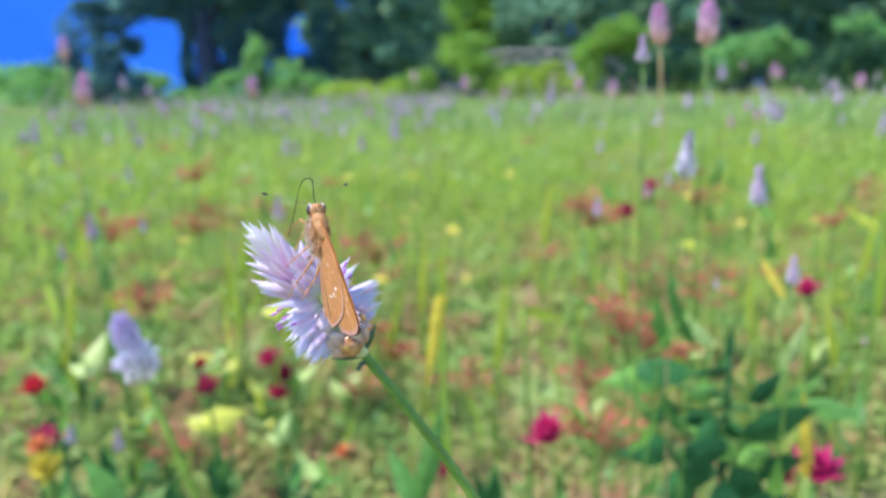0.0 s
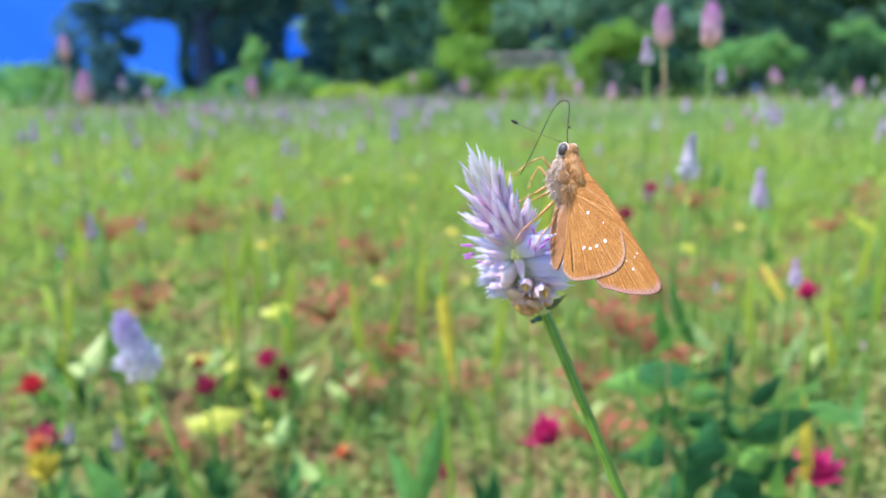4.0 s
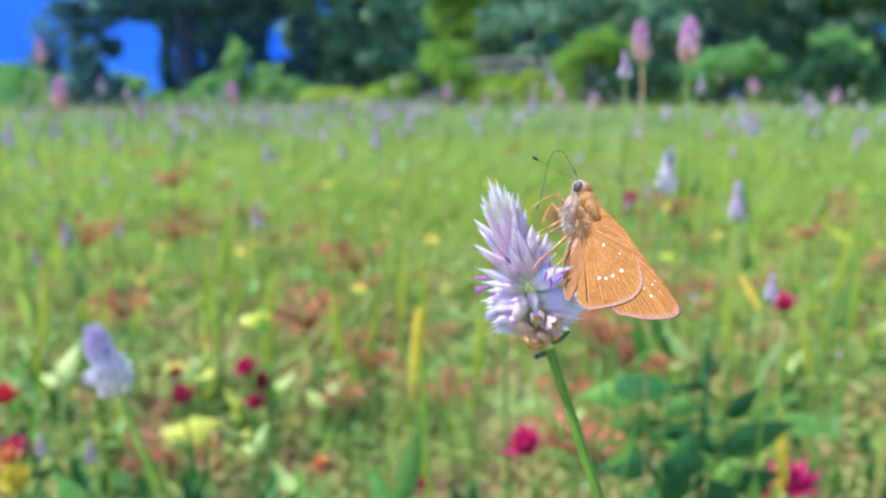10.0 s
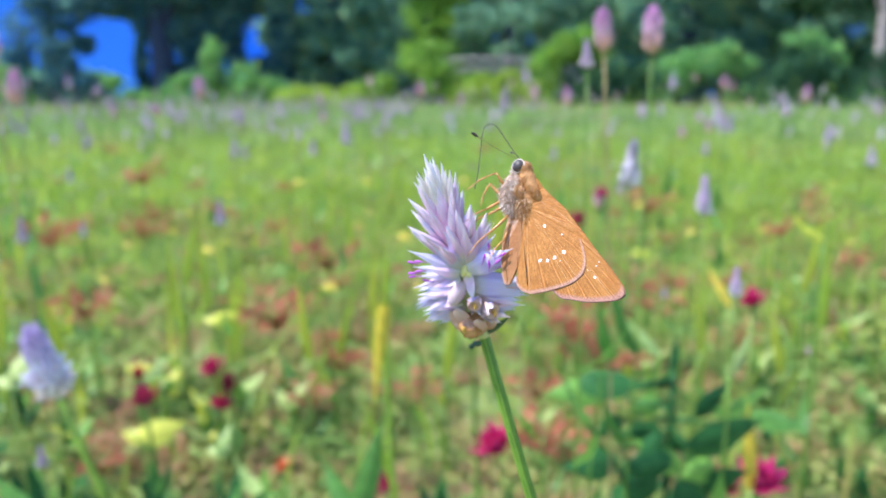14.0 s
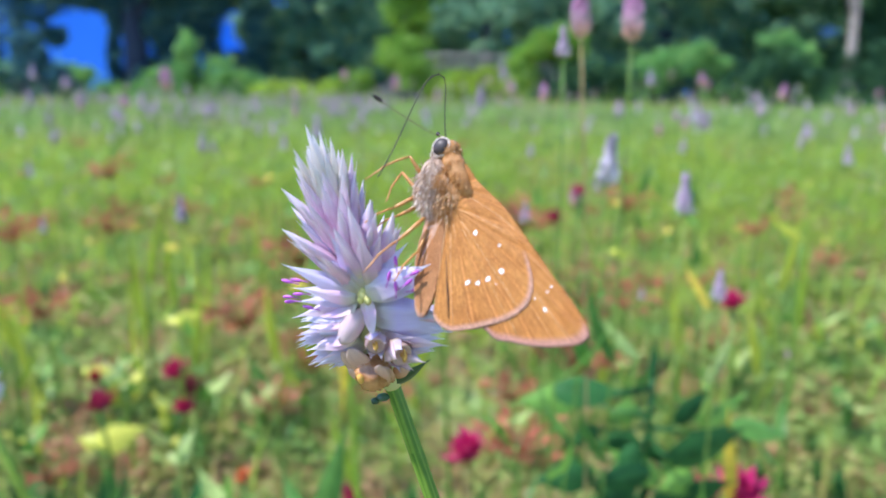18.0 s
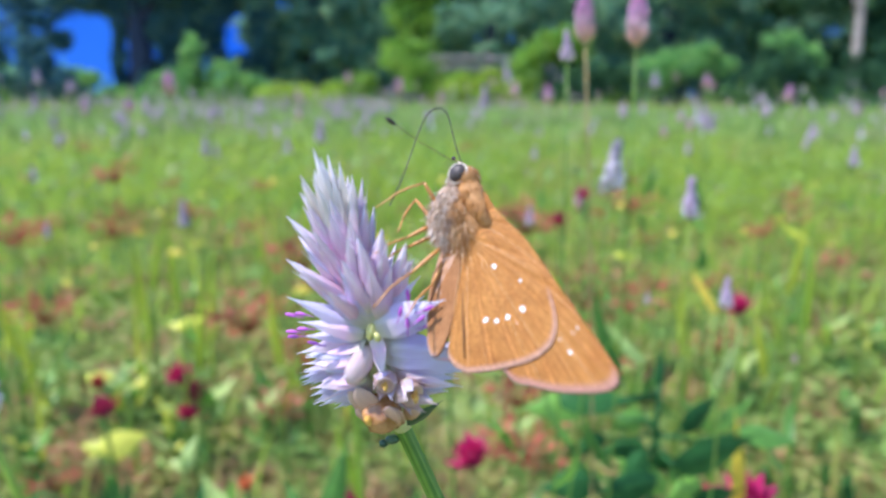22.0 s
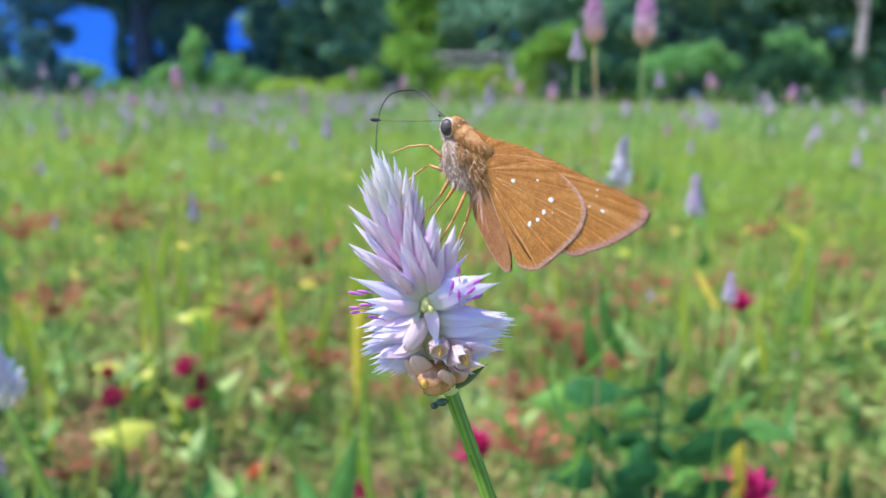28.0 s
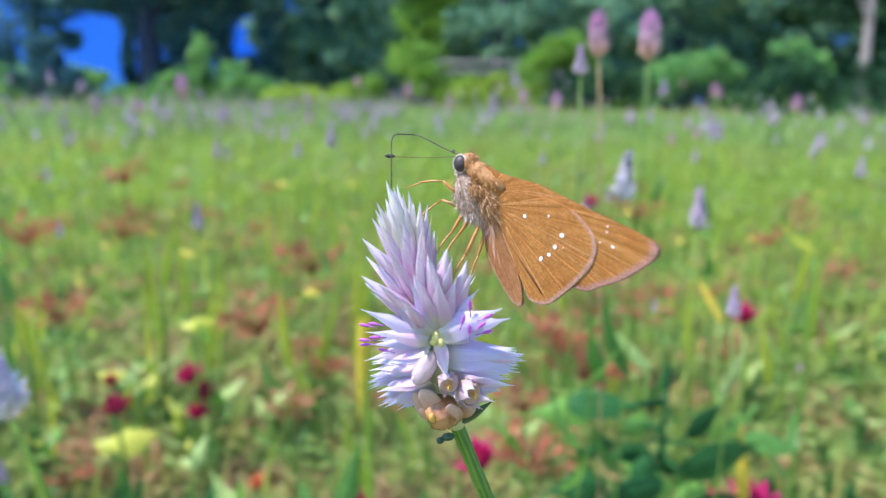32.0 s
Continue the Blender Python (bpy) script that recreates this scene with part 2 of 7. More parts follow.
def patchy(name, stops, scale, jitter, trans=0.45, rough=0.55):
    """Low plants that change colour from patch to patch, and a little from leaf to leaf."""
    m, nt, nodes, links, bsdf, out = mat_base(name)
    isl = nodes.new("ShaderNodeNewGeometry").outputs["Random Per Island"]
    mad = nodes.new("ShaderNodeMath")
    mad.operation = "MULTIPLY_ADD"
    mad.inputs[1].default_value = jitter
    links.new(isl, mad.inputs[0])
    sub = nodes.new("ShaderNodeMath")
    sub.operation = "SUBTRACT"
    sub.inputs[1].default_value = jitter * 0.5
    links.new(noise_fac(nt, scale, 3.0), sub.inputs[0])
    links.new(sub.outputs[0], mad.inputs[2])
    col = ramp(nt, mad.outputs[0], stops)
    col = mixcol(nt, 0.15, col, ramp(nt, isl, [(0.0, (0.7, 0.72, 0.7)), (1.0, (1.2, 1.2, 1.15))]), "MULTIPLY")
    links.new(col, bsdf.inputs["Base Color"])
    bsdf.inputs["Roughness"].default_value = rough
    bsdf.inputs["Specular IOR Level"].default_value = 0.25
    tr = nodes.new("ShaderNodeBsdfTranslucent")
    links.new(col, tr.inputs["Color"])
    mx = nodes.new("ShaderNodeMixShader")
    mx.inputs[0].default_value = trans
    links.new(bsdf.outputs[0], mx.inputs[1])
    links.new(tr.outputs[0], mx.inputs[2])
    links.new(mx.outputs[0], out.inputs["Surface"])
    return m


def stem_material(name, c1, c2):
    """Fresh ribbed stem: fine ridges run along it, with a paler green between them."""
    m, nt, nodes, links, bsdf, out = mat_base(name)
    tc = nodes.new("ShaderNodeTexCoord")
    mp = nodes.new("ShaderNodeMapping")
    mp.inputs["Scale"].default_value = (1, 1, 0.03)
    links.new(tc.outputs["Object"], mp.inputs["Vector"])
    n = nodes.new("ShaderNodeTexNoise")
    n.inputs["Scale"].default_value = 2600.0
    links.new(mp.outputs[0], n.inputs["Vector"])
    col = ramp(nt, n.outputs["Fac"], [(0.36, c1), (0.62, c2)])
    col = mixcol(nt, 0.5, col, ramp(nt, noise_fac(nt, 700.0), [(0.3, (0.75, 0.75, 0.7)), (0.7, (1.12, 1.1, 1.0))]), "MULTIPLY")
    links.new(col, bsdf.inputs["Base Color"])
    bsdf.inputs["Roughness"].default_value = 0.4
    bp = nodes.new("ShaderNodeBump")
    bp.inputs["Strength"].default_value, bp.inputs["Distance"].default_value = 0.6, 0.00008
    links.new(n.outputs["Fac"], bp.inputs["Height"])
    links.new(bp.outputs[0], bsdf.inputs["Normal"])
    tr = nodes.new("ShaderNodeBsdfTranslucent")
    links.new(col, tr.inputs["Color"])
    mx = nodes.new("ShaderNodeMixShader")
    mx.inputs[0].default_value = 0.25
    links.new(bsdf.outputs[0], mx.inputs[1])
    links.new(tr.outputs[0], mx.inputs[2])
    links.new(mx.outputs[0], out.inputs["Surface"])
    return m


def bract_material(name, low, mid, top, trans=0.3, rough=0.32):
    """Papery tepal: tinted along its length (UV v from root to tip), fine lengthwise streaks."""
    m, nt, nodes, links, bsdf, out = mat_base(name)
    uv = nodes.new("ShaderNodeUVMap")
    sep = nodes.new("ShaderNodeSeparateXYZ")
    links.new(uv.outputs[0], sep.inputs[0])
    col = ramp(nt, sep.outputs["Y"], [(0.0, low), (0.32, mid), (0.9, top)])
    mp = nodes.new("ShaderNodeMapping")
    mp.inputs["Scale"].default_value = (26, 1.0, 1)
    links.new(uv.outputs[0], mp.inputs["Vector"])
    n = nodes.new("ShaderNodeTexNoise")
    n.inputs["Scale"].default_value = 1.5
    links.new(mp.outputs[0], n.inputs["Vector"])
    col = mixcol(nt, 0.5, col, ramp(nt, n.outputs["Fac"], [(0.35, (0.86, 0.83, 0.93)), (0.62, (1.08, 1.08, 1.08))]), "MULTIPLY")
    ob = nodes.new("ShaderNodeObjectInfo")
    col = mixcol(nt, 0.4, col, ramp(nt, ob.outputs["Random"], [(0.0, (0.97, 0.88, 1.0)), (1.0, (1.04, 1.04, 1.04))]), "MULTIPLY")
    links.new(col, bsdf.inputs["Base Color"])
    bsdf.inputs["Roughness"].default_value = rough
    bsdf.inputs["Specular IOR Level"].default_value = 0.6
    bsdf.inputs["Coat Weight"].default_value, bsdf.inputs["Coat Roughness"].default_value = 1.0, 0.25
    bsdf.inputs["Coat IOR"].default_value = 1.75
    bp = nodes.new("ShaderNodeBump")
    bp.inputs["Strength"].default_value, bp.inputs["Distance"].default_value = 0.9, 0.00006
    links.new(n.outputs["Fac"], bp.inputs["Height"])
    links.new(bp.outputs[0], bsdf.inputs["Normal"])
    tr = nodes.new("ShaderNodeBsdfTranslucent")
    links.new(col, tr.inputs["Color"])
    mx = nodes.new("ShaderNodeMixShader")
    mx.inputs[0].default_value = trans
    links.new(bsdf.outputs[0], mx.inputs[1])
    links.new(tr.outputs[0], mx.inputs[2])
    links.new(mx.outputs[0], out.inputs["Surface"])
    return m


def wing_material(name, c1, c2, rim, veins, u0, u1):
    """Scaled wing: UV u runs along the edge, v from the root to the edge; veins, rim and fine scales."""
    m, nt, nodes, links, bsdf, out = mat_base(name)
    uv = nodes.new("ShaderNodeUVMap")
    sep = nodes.new("ShaderNodeSeparateXYZ")
    links.new(uv.outputs[0], sep.inputs[0])
    base = ramp(nt, noise_fac(nt, 350.0), [(0.3, c1), (0.7, c2)])
    fine = noise_fac(nt, 6500.0, 2.0)
    base = mixcol(nt, 0.4, base, ramp(nt, fine, [(0.35, (0.6, 0.55, 0.5)), (0.65, (1.3, 1.3, 1.35))]), "MULTIPLY")
    mul = nodes.new("ShaderNodeMath")
    mul.operation = "MULTIPLY"
    mul.inputs[1].default_value = veins
    links.new(sep.outputs["X"], mul.inputs[0])
    fr = nodes.new("ShaderNodeMath")
    fr.operation = "PINGPONG"
    fr.inputs[1].default_value = 0.5
    links.new(mul.outputs[0], fr.inputs[0])
    # Pale vein lines; the darker line beside each one paints its shadow.
    vein = ramp(nt, fr.outputs[0], [(0.0, (1.38, 1.42, 1.6)), (0.035, (1.25, 1.28, 1.4)), (0.08, (0.82, 0.74, 0.66)), (0.22, (1, 1, 1))])
    fade = ramp(nt, sep.outputs["Y"], [(0.0, (0, 0, 0)), (0.2, (0.5, 0.5, 0.5)), (0.55, (0.9, 0.9, 0.9)), (1.0, (0.9, 0.9, 0.9))])
    base = mixcol(nt, fade, base, vein, "MULTIPLY")
    mp = nodes.new("ShaderNodeMapping")
    mp.inputs["Scale"].default_value = (150, 9, 1)
    links.new(uv.outputs[0], mp.inputs["Vector"])
    st = nodes.new("ShaderNodeTexNoise")
    st.inputs["Scale"].default_value = 1.0
    links.new(mp.outputs[0], st.inputs["Vector"])
    base = mixcol(nt, 0.45, base, ramp(nt, st.outputs["Fac"], [(0.35, (0.62, 0.52, 0.44)), (0.65, (1.28, 1.28, 1.35))]), "MULTIPLY")
    blot = noise_fac(nt, 1400.0, 3.0)
    base = mixcol(nt, 0.3, base, ramp(nt, blot, [(0.35, (0.78, 0.7, 0.62)), (0.65, (1.12, 1.1, 1.08))]), "MULTIPLY")
    edge = ramp(nt, sep.outputs["Y"], [(0.0, (0, 0, 0)), (0.945, (0, 0, 0)), (0.975, (0.75, 0.75, 0.75)), (1.0, (0.9, 0.9, 0.9))])
    margin = ramp(nt, sep.outputs["X"], [(u0 - 0.03, (0, 0, 0)), (u0 + 0.02, (1, 1, 1)), (u1 - 0.02, (1, 1, 1)), (u1 + 0.03, (0, 0, 0))])
    edge = mixcol(nt, 1.0, edge, margin, "MULTIPLY")
    band = mixcol(nt, 0.6, rim, ramp(nt, fine, [(0.35, (0.55, 0.5, 0.5)), (0.65, (1.35, 1.35, 1.4))]), "MULTIPLY")
    base = mixcol(nt, edge, base, band)
    links.new(base, bsdf.inputs["Base Color"])
    bsdf.inputs["Roughness"].default_value = 0.55
    bsdf.inputs["Specular IOR Level"].default_value = 0.35
    bsdf.inputs["Sheen Weight"].default_value, bsdf.inputs["Sheen Roughness"].default_value = 0.16, 0.35
    bsdf.inputs["Sheen Tint"].default_value = (1.0, 0.86, 0.78, 1)
    bp = nodes.new("ShaderNodeBump")
    bp.inputs["Strength"].default_value, bp.inputs["Distance"].default_value = 0.5, 0.0001
    links.new(fr.outputs[0], bp.inputs["Height"])
    bf = nodes.new("ShaderNodeBump")
    bf.inputs["Strength"].default_value, bf.inputs["Distance"].default_value = 0.6, 0.00002
    links.new(fine, bf.inputs["Height"])
    links.new(bp.outputs[0], bf.inputs["Normal"])
    links.new(bf.outputs[0], bsdf.inputs["Normal"])
    tr = nodes.new("ShaderNodeBsdfTranslucent")
    links.new(base, tr.inputs["Color"])
    mx = nodes.new("ShaderNodeMixShader")
    mx.inputs[0].default_value = 0.3
    links.new(bsdf.outputs[0], mx.inputs[1])
    links.new(tr.outputs[0], mx.inputs[2])
    links.new(mx.outputs[0], out.inputs["Surface"])
    return m


m, nt, nodes, links, bsdf, out = mat_base("soil_and_moss")
big = noise_fac(nt, 3.0, 5.0)
col = ramp(nt, big, [(0.36, (0.36, 0.20, 0.13)), (0.5, (0.30, 0.27, 0.12)), (0.64, (0.24, 0.38, 0.11))])
fine = noise_fac(nt, 70.0, 6.0)
col = mixcol(nt, 0.5, col, ramp(nt, fine, [(0.3, (0.6, 0.6, 0.6)), (0.7, (1.25, 1.2, 1.15))]), "MULTIPLY")
links.new(col, bsdf.inputs["Base Color"])
bsdf.inputs["Roughness"].default_value = 0.95
bp = nodes.new("ShaderNodeBump")
bp.inputs["Distance"].default_value = 0.02
links.new(fine, bp.inputs["Height"])
links.new(bp.outputs[0], bsdf.inputs["Normal"])
M_GROUND = m

M_GRASS = patchy("grass_blade", [(0.28, (0.42, 0.32, 0.12)), (0.38, (0.36, 0.45, 0.09)), (0.5, (0.30, 0.47, 0.065)), (0.62, (0.36, 0.51, 0.065)), (0.75, (0.48, 0.55, 0.07))], 2.3, 0.18, 0.6)
M_LOW = patchy("low_weed", [(0.27, (0.46, 0.20, 0.13)), (0.36, (0.45, 0.28, 0.14)), (0.44, (0.37, 0.37, 0.12)), (0.54, (0.30, 0.42, 0.11)), (0.66, (0.24, 0.40, 0.105)), (0.78, (0.15, 0.31, 0.09))], 12.0, 0.18)
M_FARGRASS = patchy("field_grass", [(0.30, (0.37, 0.37, 0.20)), (0.45, (0.25, 0.41, 0.12)), (0.6, (0.27, 0.43, 0.11)), (0.72, (0.35, 0.44, 0.14))], 0.8, 0.3, 0.5)
M_LEAF = leafy("green_leaf", [(0.0, (0.11, 0.29, 0.06)), (1.0, (0.19, 0.41, 0.07))], 0.4, 0.4, "object", 120)
M_DLEAF = leafy("dark_green_leaf", [(0.0, (0.022, 0.11, 0.032)), (1.0, (0.05, 0.19, 0.05))], 0.25, 0.5, "object", 120, 1.0, 0.2)
M_YLEAF = leafy("yellow_green_leaf", [(0.0, (0.60, 0.66, 0.07)), (1.0, (0.76, 0.76, 0.14))], 0.35, 0.45, "object", 120)
M_PALE = leafy("pale_green_leaf", [(0.0, (0.40, 0.58, 0.18)), (1.0, (0.56, 0.68, 0.24))], 0.35, 0.45, "object", 120)
M_YELLOW = leafy("yellow_petal", [(0.0, (0.66, 0.56, 0.06)), (1.0, (0.72, 0.62, 0.12))], 0.3, 0.5, "object", 120)
M_STALK = leafy("lime_grass_blade", [(0.0, (0.40, 0.57, 0.05)), (1.0, (0.60, 0.64, 0.06))], 0.4, 0.5, "object", 120)
M_DRY = leafy("dry_blade", [(0.0, (0.84, 0.64, 0.06)), (1.0, (0.88, 0.70, 0.10))], 0.35, 0.55, "object", 120)
M_STEM = stem_material("fresh_ribbed_stem", (0.11, 0.25, 0.03), (0.23, 0.41, 0.055))
M_LIMESTEM = leafy("lime_stem", [(0.0, (0.32, 0.52, 0.07)), (1.0, (0.38, 0.56, 0.09))], 0.25, 0.5, "object", 200)
M_FSTEM = leafy("field_stem", [(0.0, (0.12, 0.26, 0.04)), (1.0, (0.26, 0.36, 0.08))], 0.1, 0.5, "object", 80)
M_RSTEM = leafy("buff_green_stem", [(0.0, (0.36, 0.27, 0.12)), (1.0, (0.40, 0.32, 0.14))], 0.1, 0.5, "object", 80)
M_MAGENTA = leafy("magenta_petal", [(0.0, (0.50, 0.02, 0.11)), (1.0, (0.58, 0.03, 0.17))], 0.3, 0.45, "object", 150)
M_DRED = leafy("dark_red_petal", [(0.0, (0.36, 0.02, 0.08)), (1.0, (0.45, 0.04, 0.10))], 0.3, 0.45, "object", 150)
M_RED = leafy("red_petal", [(0.0, (0.65, 0.03, 0.05)), (1.0, (0.70, 0.05, 0.08))], 0.3, 0.45, "object", 150)
M_RUST = leafy("rusty_leaf", [(0.0, (0.52, 0.15, 0.09)), (1.0, (0.56, 0.24, 0.13))], 0.45, 0.5, "object", 60)
M_ORANGE = leafy("orange_petal", [(0.0, (0.75, 0.25, 0.10)), (1.0, (0.75, 0.35, 0.15))], 0.3, 0.5, "object", 150)
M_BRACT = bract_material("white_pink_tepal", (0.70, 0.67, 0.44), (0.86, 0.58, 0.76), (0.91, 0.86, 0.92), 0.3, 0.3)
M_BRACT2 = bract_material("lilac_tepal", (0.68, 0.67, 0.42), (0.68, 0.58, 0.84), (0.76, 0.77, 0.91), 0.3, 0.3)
M_PBUD = bract_material("pink_bud", (0.60, 0.42, 0.30), (0.73, 0.53, 0.53), (0.80, 0.66, 0.70), 0.3, 0.2)
M_CREAM = bract_material("cream_white_tepal", (0.74, 0.74, 0.44), (0.90, 0.85, 0.68), (0.97, 0.96, 0.94), 0.35, 0.3)
M_BUD = bract_material("buff_pink_bud", (0.52, 0.25, 0.09), (0.74, 0.44, 0.28), (0.84, 0.64, 0.54), 0.35, 0.2)
M_BROWNBUD = solid("amber_brown_bud", (0.26, 0.10, 0.03), (0.56, 0.29, 0.12), 900.0, 0.14, 0.2, 0.0, 0.7)
M_STAMEN = solid("purple_anther", (0.42, 0.07, 0.50), (0.56, 0.15, 0.66), 2000.0, 0.5)
M_PISTIL = solid("yellow_green_floret_heart", (0.62, 0.58, 0.16), (0.78, 0.72, 0.28), 1500.0, 0.3)
M_HEART = solid("orange_yellow_heart", (0.52, 0.24, 0.04), (0.74, 0.46, 0.10), 1500.0, 0.3)
M_CORE = solid("green_flower_axis", (0.50, 0.54, 0.24), (0.62, 0.64, 0.34), 800.0, 0.6)
M_GALL = solid("dark_green_bractlet", (0.02, 0.06, 0.03), (0.06, 0.13, 0.06), 1500.0, 0.4)


def spike_material(name, low, mid, top):
    """Field flower: pale at the foot, deeper towards the tip, varied from floret to floret."""
    m, nt, nodes, links, bsdf, out = mat_base(name)
    tc = nodes.new("ShaderNodeTexCoord")
    sep = nodes.new("ShaderNodeSeparateXYZ")
    links.new(tc.outputs["Generated"], sep.inputs[0])
    col = ramp(nt, sep.outputs["Z"], [(0.1, low), (0.45, mid), (0.9, top)])
    isl = nodes.new("ShaderNodeNewGeometry").outputs["Random Per Island"]
    col = mixcol(nt, 0.6, col, ramp(nt, isl, [(0.0, (0.62, 0.54, 0.66)), (0.75, (1.05, 1.05, 1.05)), (1.0, (1.3, 1.35, 1.3))]), "MULTIPLY")
    links.new(col, bsdf.inputs["Base Color"])
    bsdf.inputs["Roughness"].default_value = 0.28
    bsdf.inputs["Specular IOR Level"].default_value = 0.7
    tr = nodes.new("ShaderNodeBsdfTranslucent")
    links.new(col, tr.inputs["Color"])
    mx = nodes.new("ShaderNodeMixShader")
    mx.inputs[0].default_value = 0.3
    links.new(bsdf.outputs[0], mx.inputs[1])
    links.new(tr.outputs[0], mx.inputs[2])
    links.new(mx.outputs[0], out.inputs["Surface"])
    return m


M_FAR = [spike_material("white_spike", (0.80, 0.80, 0.82), (0.70, 0.66, 0.72), (0.60, 0.52, 0.60)),
         spike_material("pink_spike", (0.84, 0.60, 0.42), (0.80, 0.56, 0.68), (0.68, 0.30, 0.58)),
         spike_material("lavender_spike", (0.74, 0.68, 0.73), (0.64, 0.51, 0.66), (0.57, 0.42, 0.60)),
         spike_material("lilac_white_spike", (0.82, 0.80, 0.76), (0.74, 0.72, 0.84), (0.64, 0.50, 0.78)),
         spike_material("muted_lilac_spike", (0.62, 0.53, 0.55), (0.60, 0.47, 0.56), (0.56, 0.40, 0.53))]
M_WING = wing_material("forewing_scales", (0.49, 0.205, 0.043), (0.58, 0.28, 0.07), (0.54, 0.30, 0.25), 16, 0.46, 0.86)
M_HWING = wing_material("hindwing_scales", (0.49, 0.212, 0.048), (0.59, 0.282, 0.070), (0.62, 0.38, 0.29), 14, 0.24, 0.78)
M_LOBE = wing_material("folded_lobe_scales", (0.44, 0.205, 0.075), (0.56, 0.290, 0.125), (0.60, 0.38, 0.30), 9, 0.0, 0.5)
M_VEIN = solid("pale_wing_vein", (0.60, 0.34, 0.13), (0.72, 0.47, 0.24), 3000.0, 0.5)
M_FRINGE = solid("dark_wing_fringe", (0.10, 0.05, 0.035), (0.26, 0.14, 0.10), 4000.0, 0.6)
M_SPOT = solid("white_wing_spot", (0.80, 0.80, 0.76), (0.88, 0.88, 0.86), 3000.0, 0.4)
M_FUR = leafy("grey_buff_fur", [(0.0, (0.38, 0.25, 0.17)), (0.5, (0.56, 0.42, 0.32)), (0.8, (0.74, 0.62, 0.54)), (1.0, (0.96, 0.92, 0.88))], 0.25, 0.6, "island", 3000)
M_FURB = leafy("golden_buff_fur", [(0.0, (0.42, 0.21, 0.07)), (0.6, (0.56, 0.32, 0.13)), (1.0, (0.80, 0.64, 0.46))], 0.25, 0.6, "island", 3000)
M_FURO = leafy("orange_brown_fur", [(0.0, (0.38, 0.17, 0.045)), (0.7, (0.50, 0.25, 0.07)), (1.0, (0.66, 0.42, 0.20))], 0.2, 0.6, "island", 3000)
M_BODY = solid("buff_body_scales", (0.36, 0.17, 0.055), (0.50, 0.26, 0.095), 2500.0, 0.7, 0.4)
M_THORAX = solid("grey_buff_scales", (0.40, 0.28, 0.20), (0.56, 0.43, 0.33), 2500.0, 0.7, 0.4)
M_FOLD = solid("pinkish_buff_scales", (0.42, 0.22, 0.13), (0.60, 0.38, 0.27), 2500.0, 0.7, 0.4)
M_CREASE = solid("wing_slit_shade", (0.05, 0.02, 0.01), (0.09, 0.04, 0.02), 3000.0, 0.7)
M_EYE = solid("dark_brown_eye", (0.040, 0.032, 0.032), (0.070, 0.055, 0.052), 4000.0, 0.5)
M_RING = solid("pale_eye_ring", (0.42, 0.33, 0.25), (0.76, 0.68, 0.58), 3000.0, 0.6)
M_LEG = solid("amber_leg", (0.46, 0.19, 0.045), (0.60, 0.30, 0.09), 3000.0, 0.4)
M_BLACK = solid("black_antenna", (0.012, 0.010, 0.010), (0.05, 0.035, 0.02), 4000.0, 0.45)
M_ANTENNA = solid("brown_antenna", (0.10, 0.07, 0.03), (0.28, 0.19, 0.10), 4000.0, 0.5)
# The blue cast of shaded trunks is put into the bark colour.
M_BARK = solid("shade_blue_bark", (0.008, 0.020, 0.050), (0.018, 0.038, 0.085), 6.0, 0.9, 0.6)
M_TREE = leafy("dark_tree_leaf", [(0.0, (0.08, 0.23, 0.22)), (0.6, (0.18, 0.42, 0.31)), (1.0, (0.42, 0.62, 0.28))], 0.5, 0.6, "island", 2, 1.0, 0.1)
# The navy shade on the old tree's foliage is put into this colour.
M_NAVY = leafy("shade_blue_tree_leaf", [(0.0, (0.03, 0.10, 0.18)), (0.6, (0.07, 0.21, 0.27)), (1.0, (0.22, 0.43, 0.30))], 0.5, 0.6, "island", 2, 1.0, 0.1)
M_LIME = leafy("lime_bush_leaf", [(0.0, (0.32, 0.52, 0.06)), (1.0, (0.48, 0.62, 0.09))], 0.45, 0.5, "island", 2)
# Shade is put into this leaf colour, for dark bush bodies and hollows.
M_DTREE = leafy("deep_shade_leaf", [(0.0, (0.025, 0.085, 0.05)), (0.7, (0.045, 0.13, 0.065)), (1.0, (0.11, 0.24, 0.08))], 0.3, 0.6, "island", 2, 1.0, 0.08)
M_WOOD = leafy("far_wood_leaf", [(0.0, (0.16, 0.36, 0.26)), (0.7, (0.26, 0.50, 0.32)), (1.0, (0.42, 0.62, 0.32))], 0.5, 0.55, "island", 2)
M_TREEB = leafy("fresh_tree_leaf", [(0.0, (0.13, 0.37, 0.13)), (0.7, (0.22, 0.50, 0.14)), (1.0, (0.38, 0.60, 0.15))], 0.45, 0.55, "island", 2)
M_BUSH = leafy("sunny_bush_leaf", [(0.0, (0.13, 0.32, 0.05)), (0.7, (0.24, 0.47, 0.06)), (1.0, (0.38, 0.54, 0.08))], 0.3, 0.5, "island", 2)
M_RAIL = solid("weathered_grey_wood", (0.22, 0.20, 0.19), (0.36, 0.33, 0.31), 8.0, 0.85, 0.4)


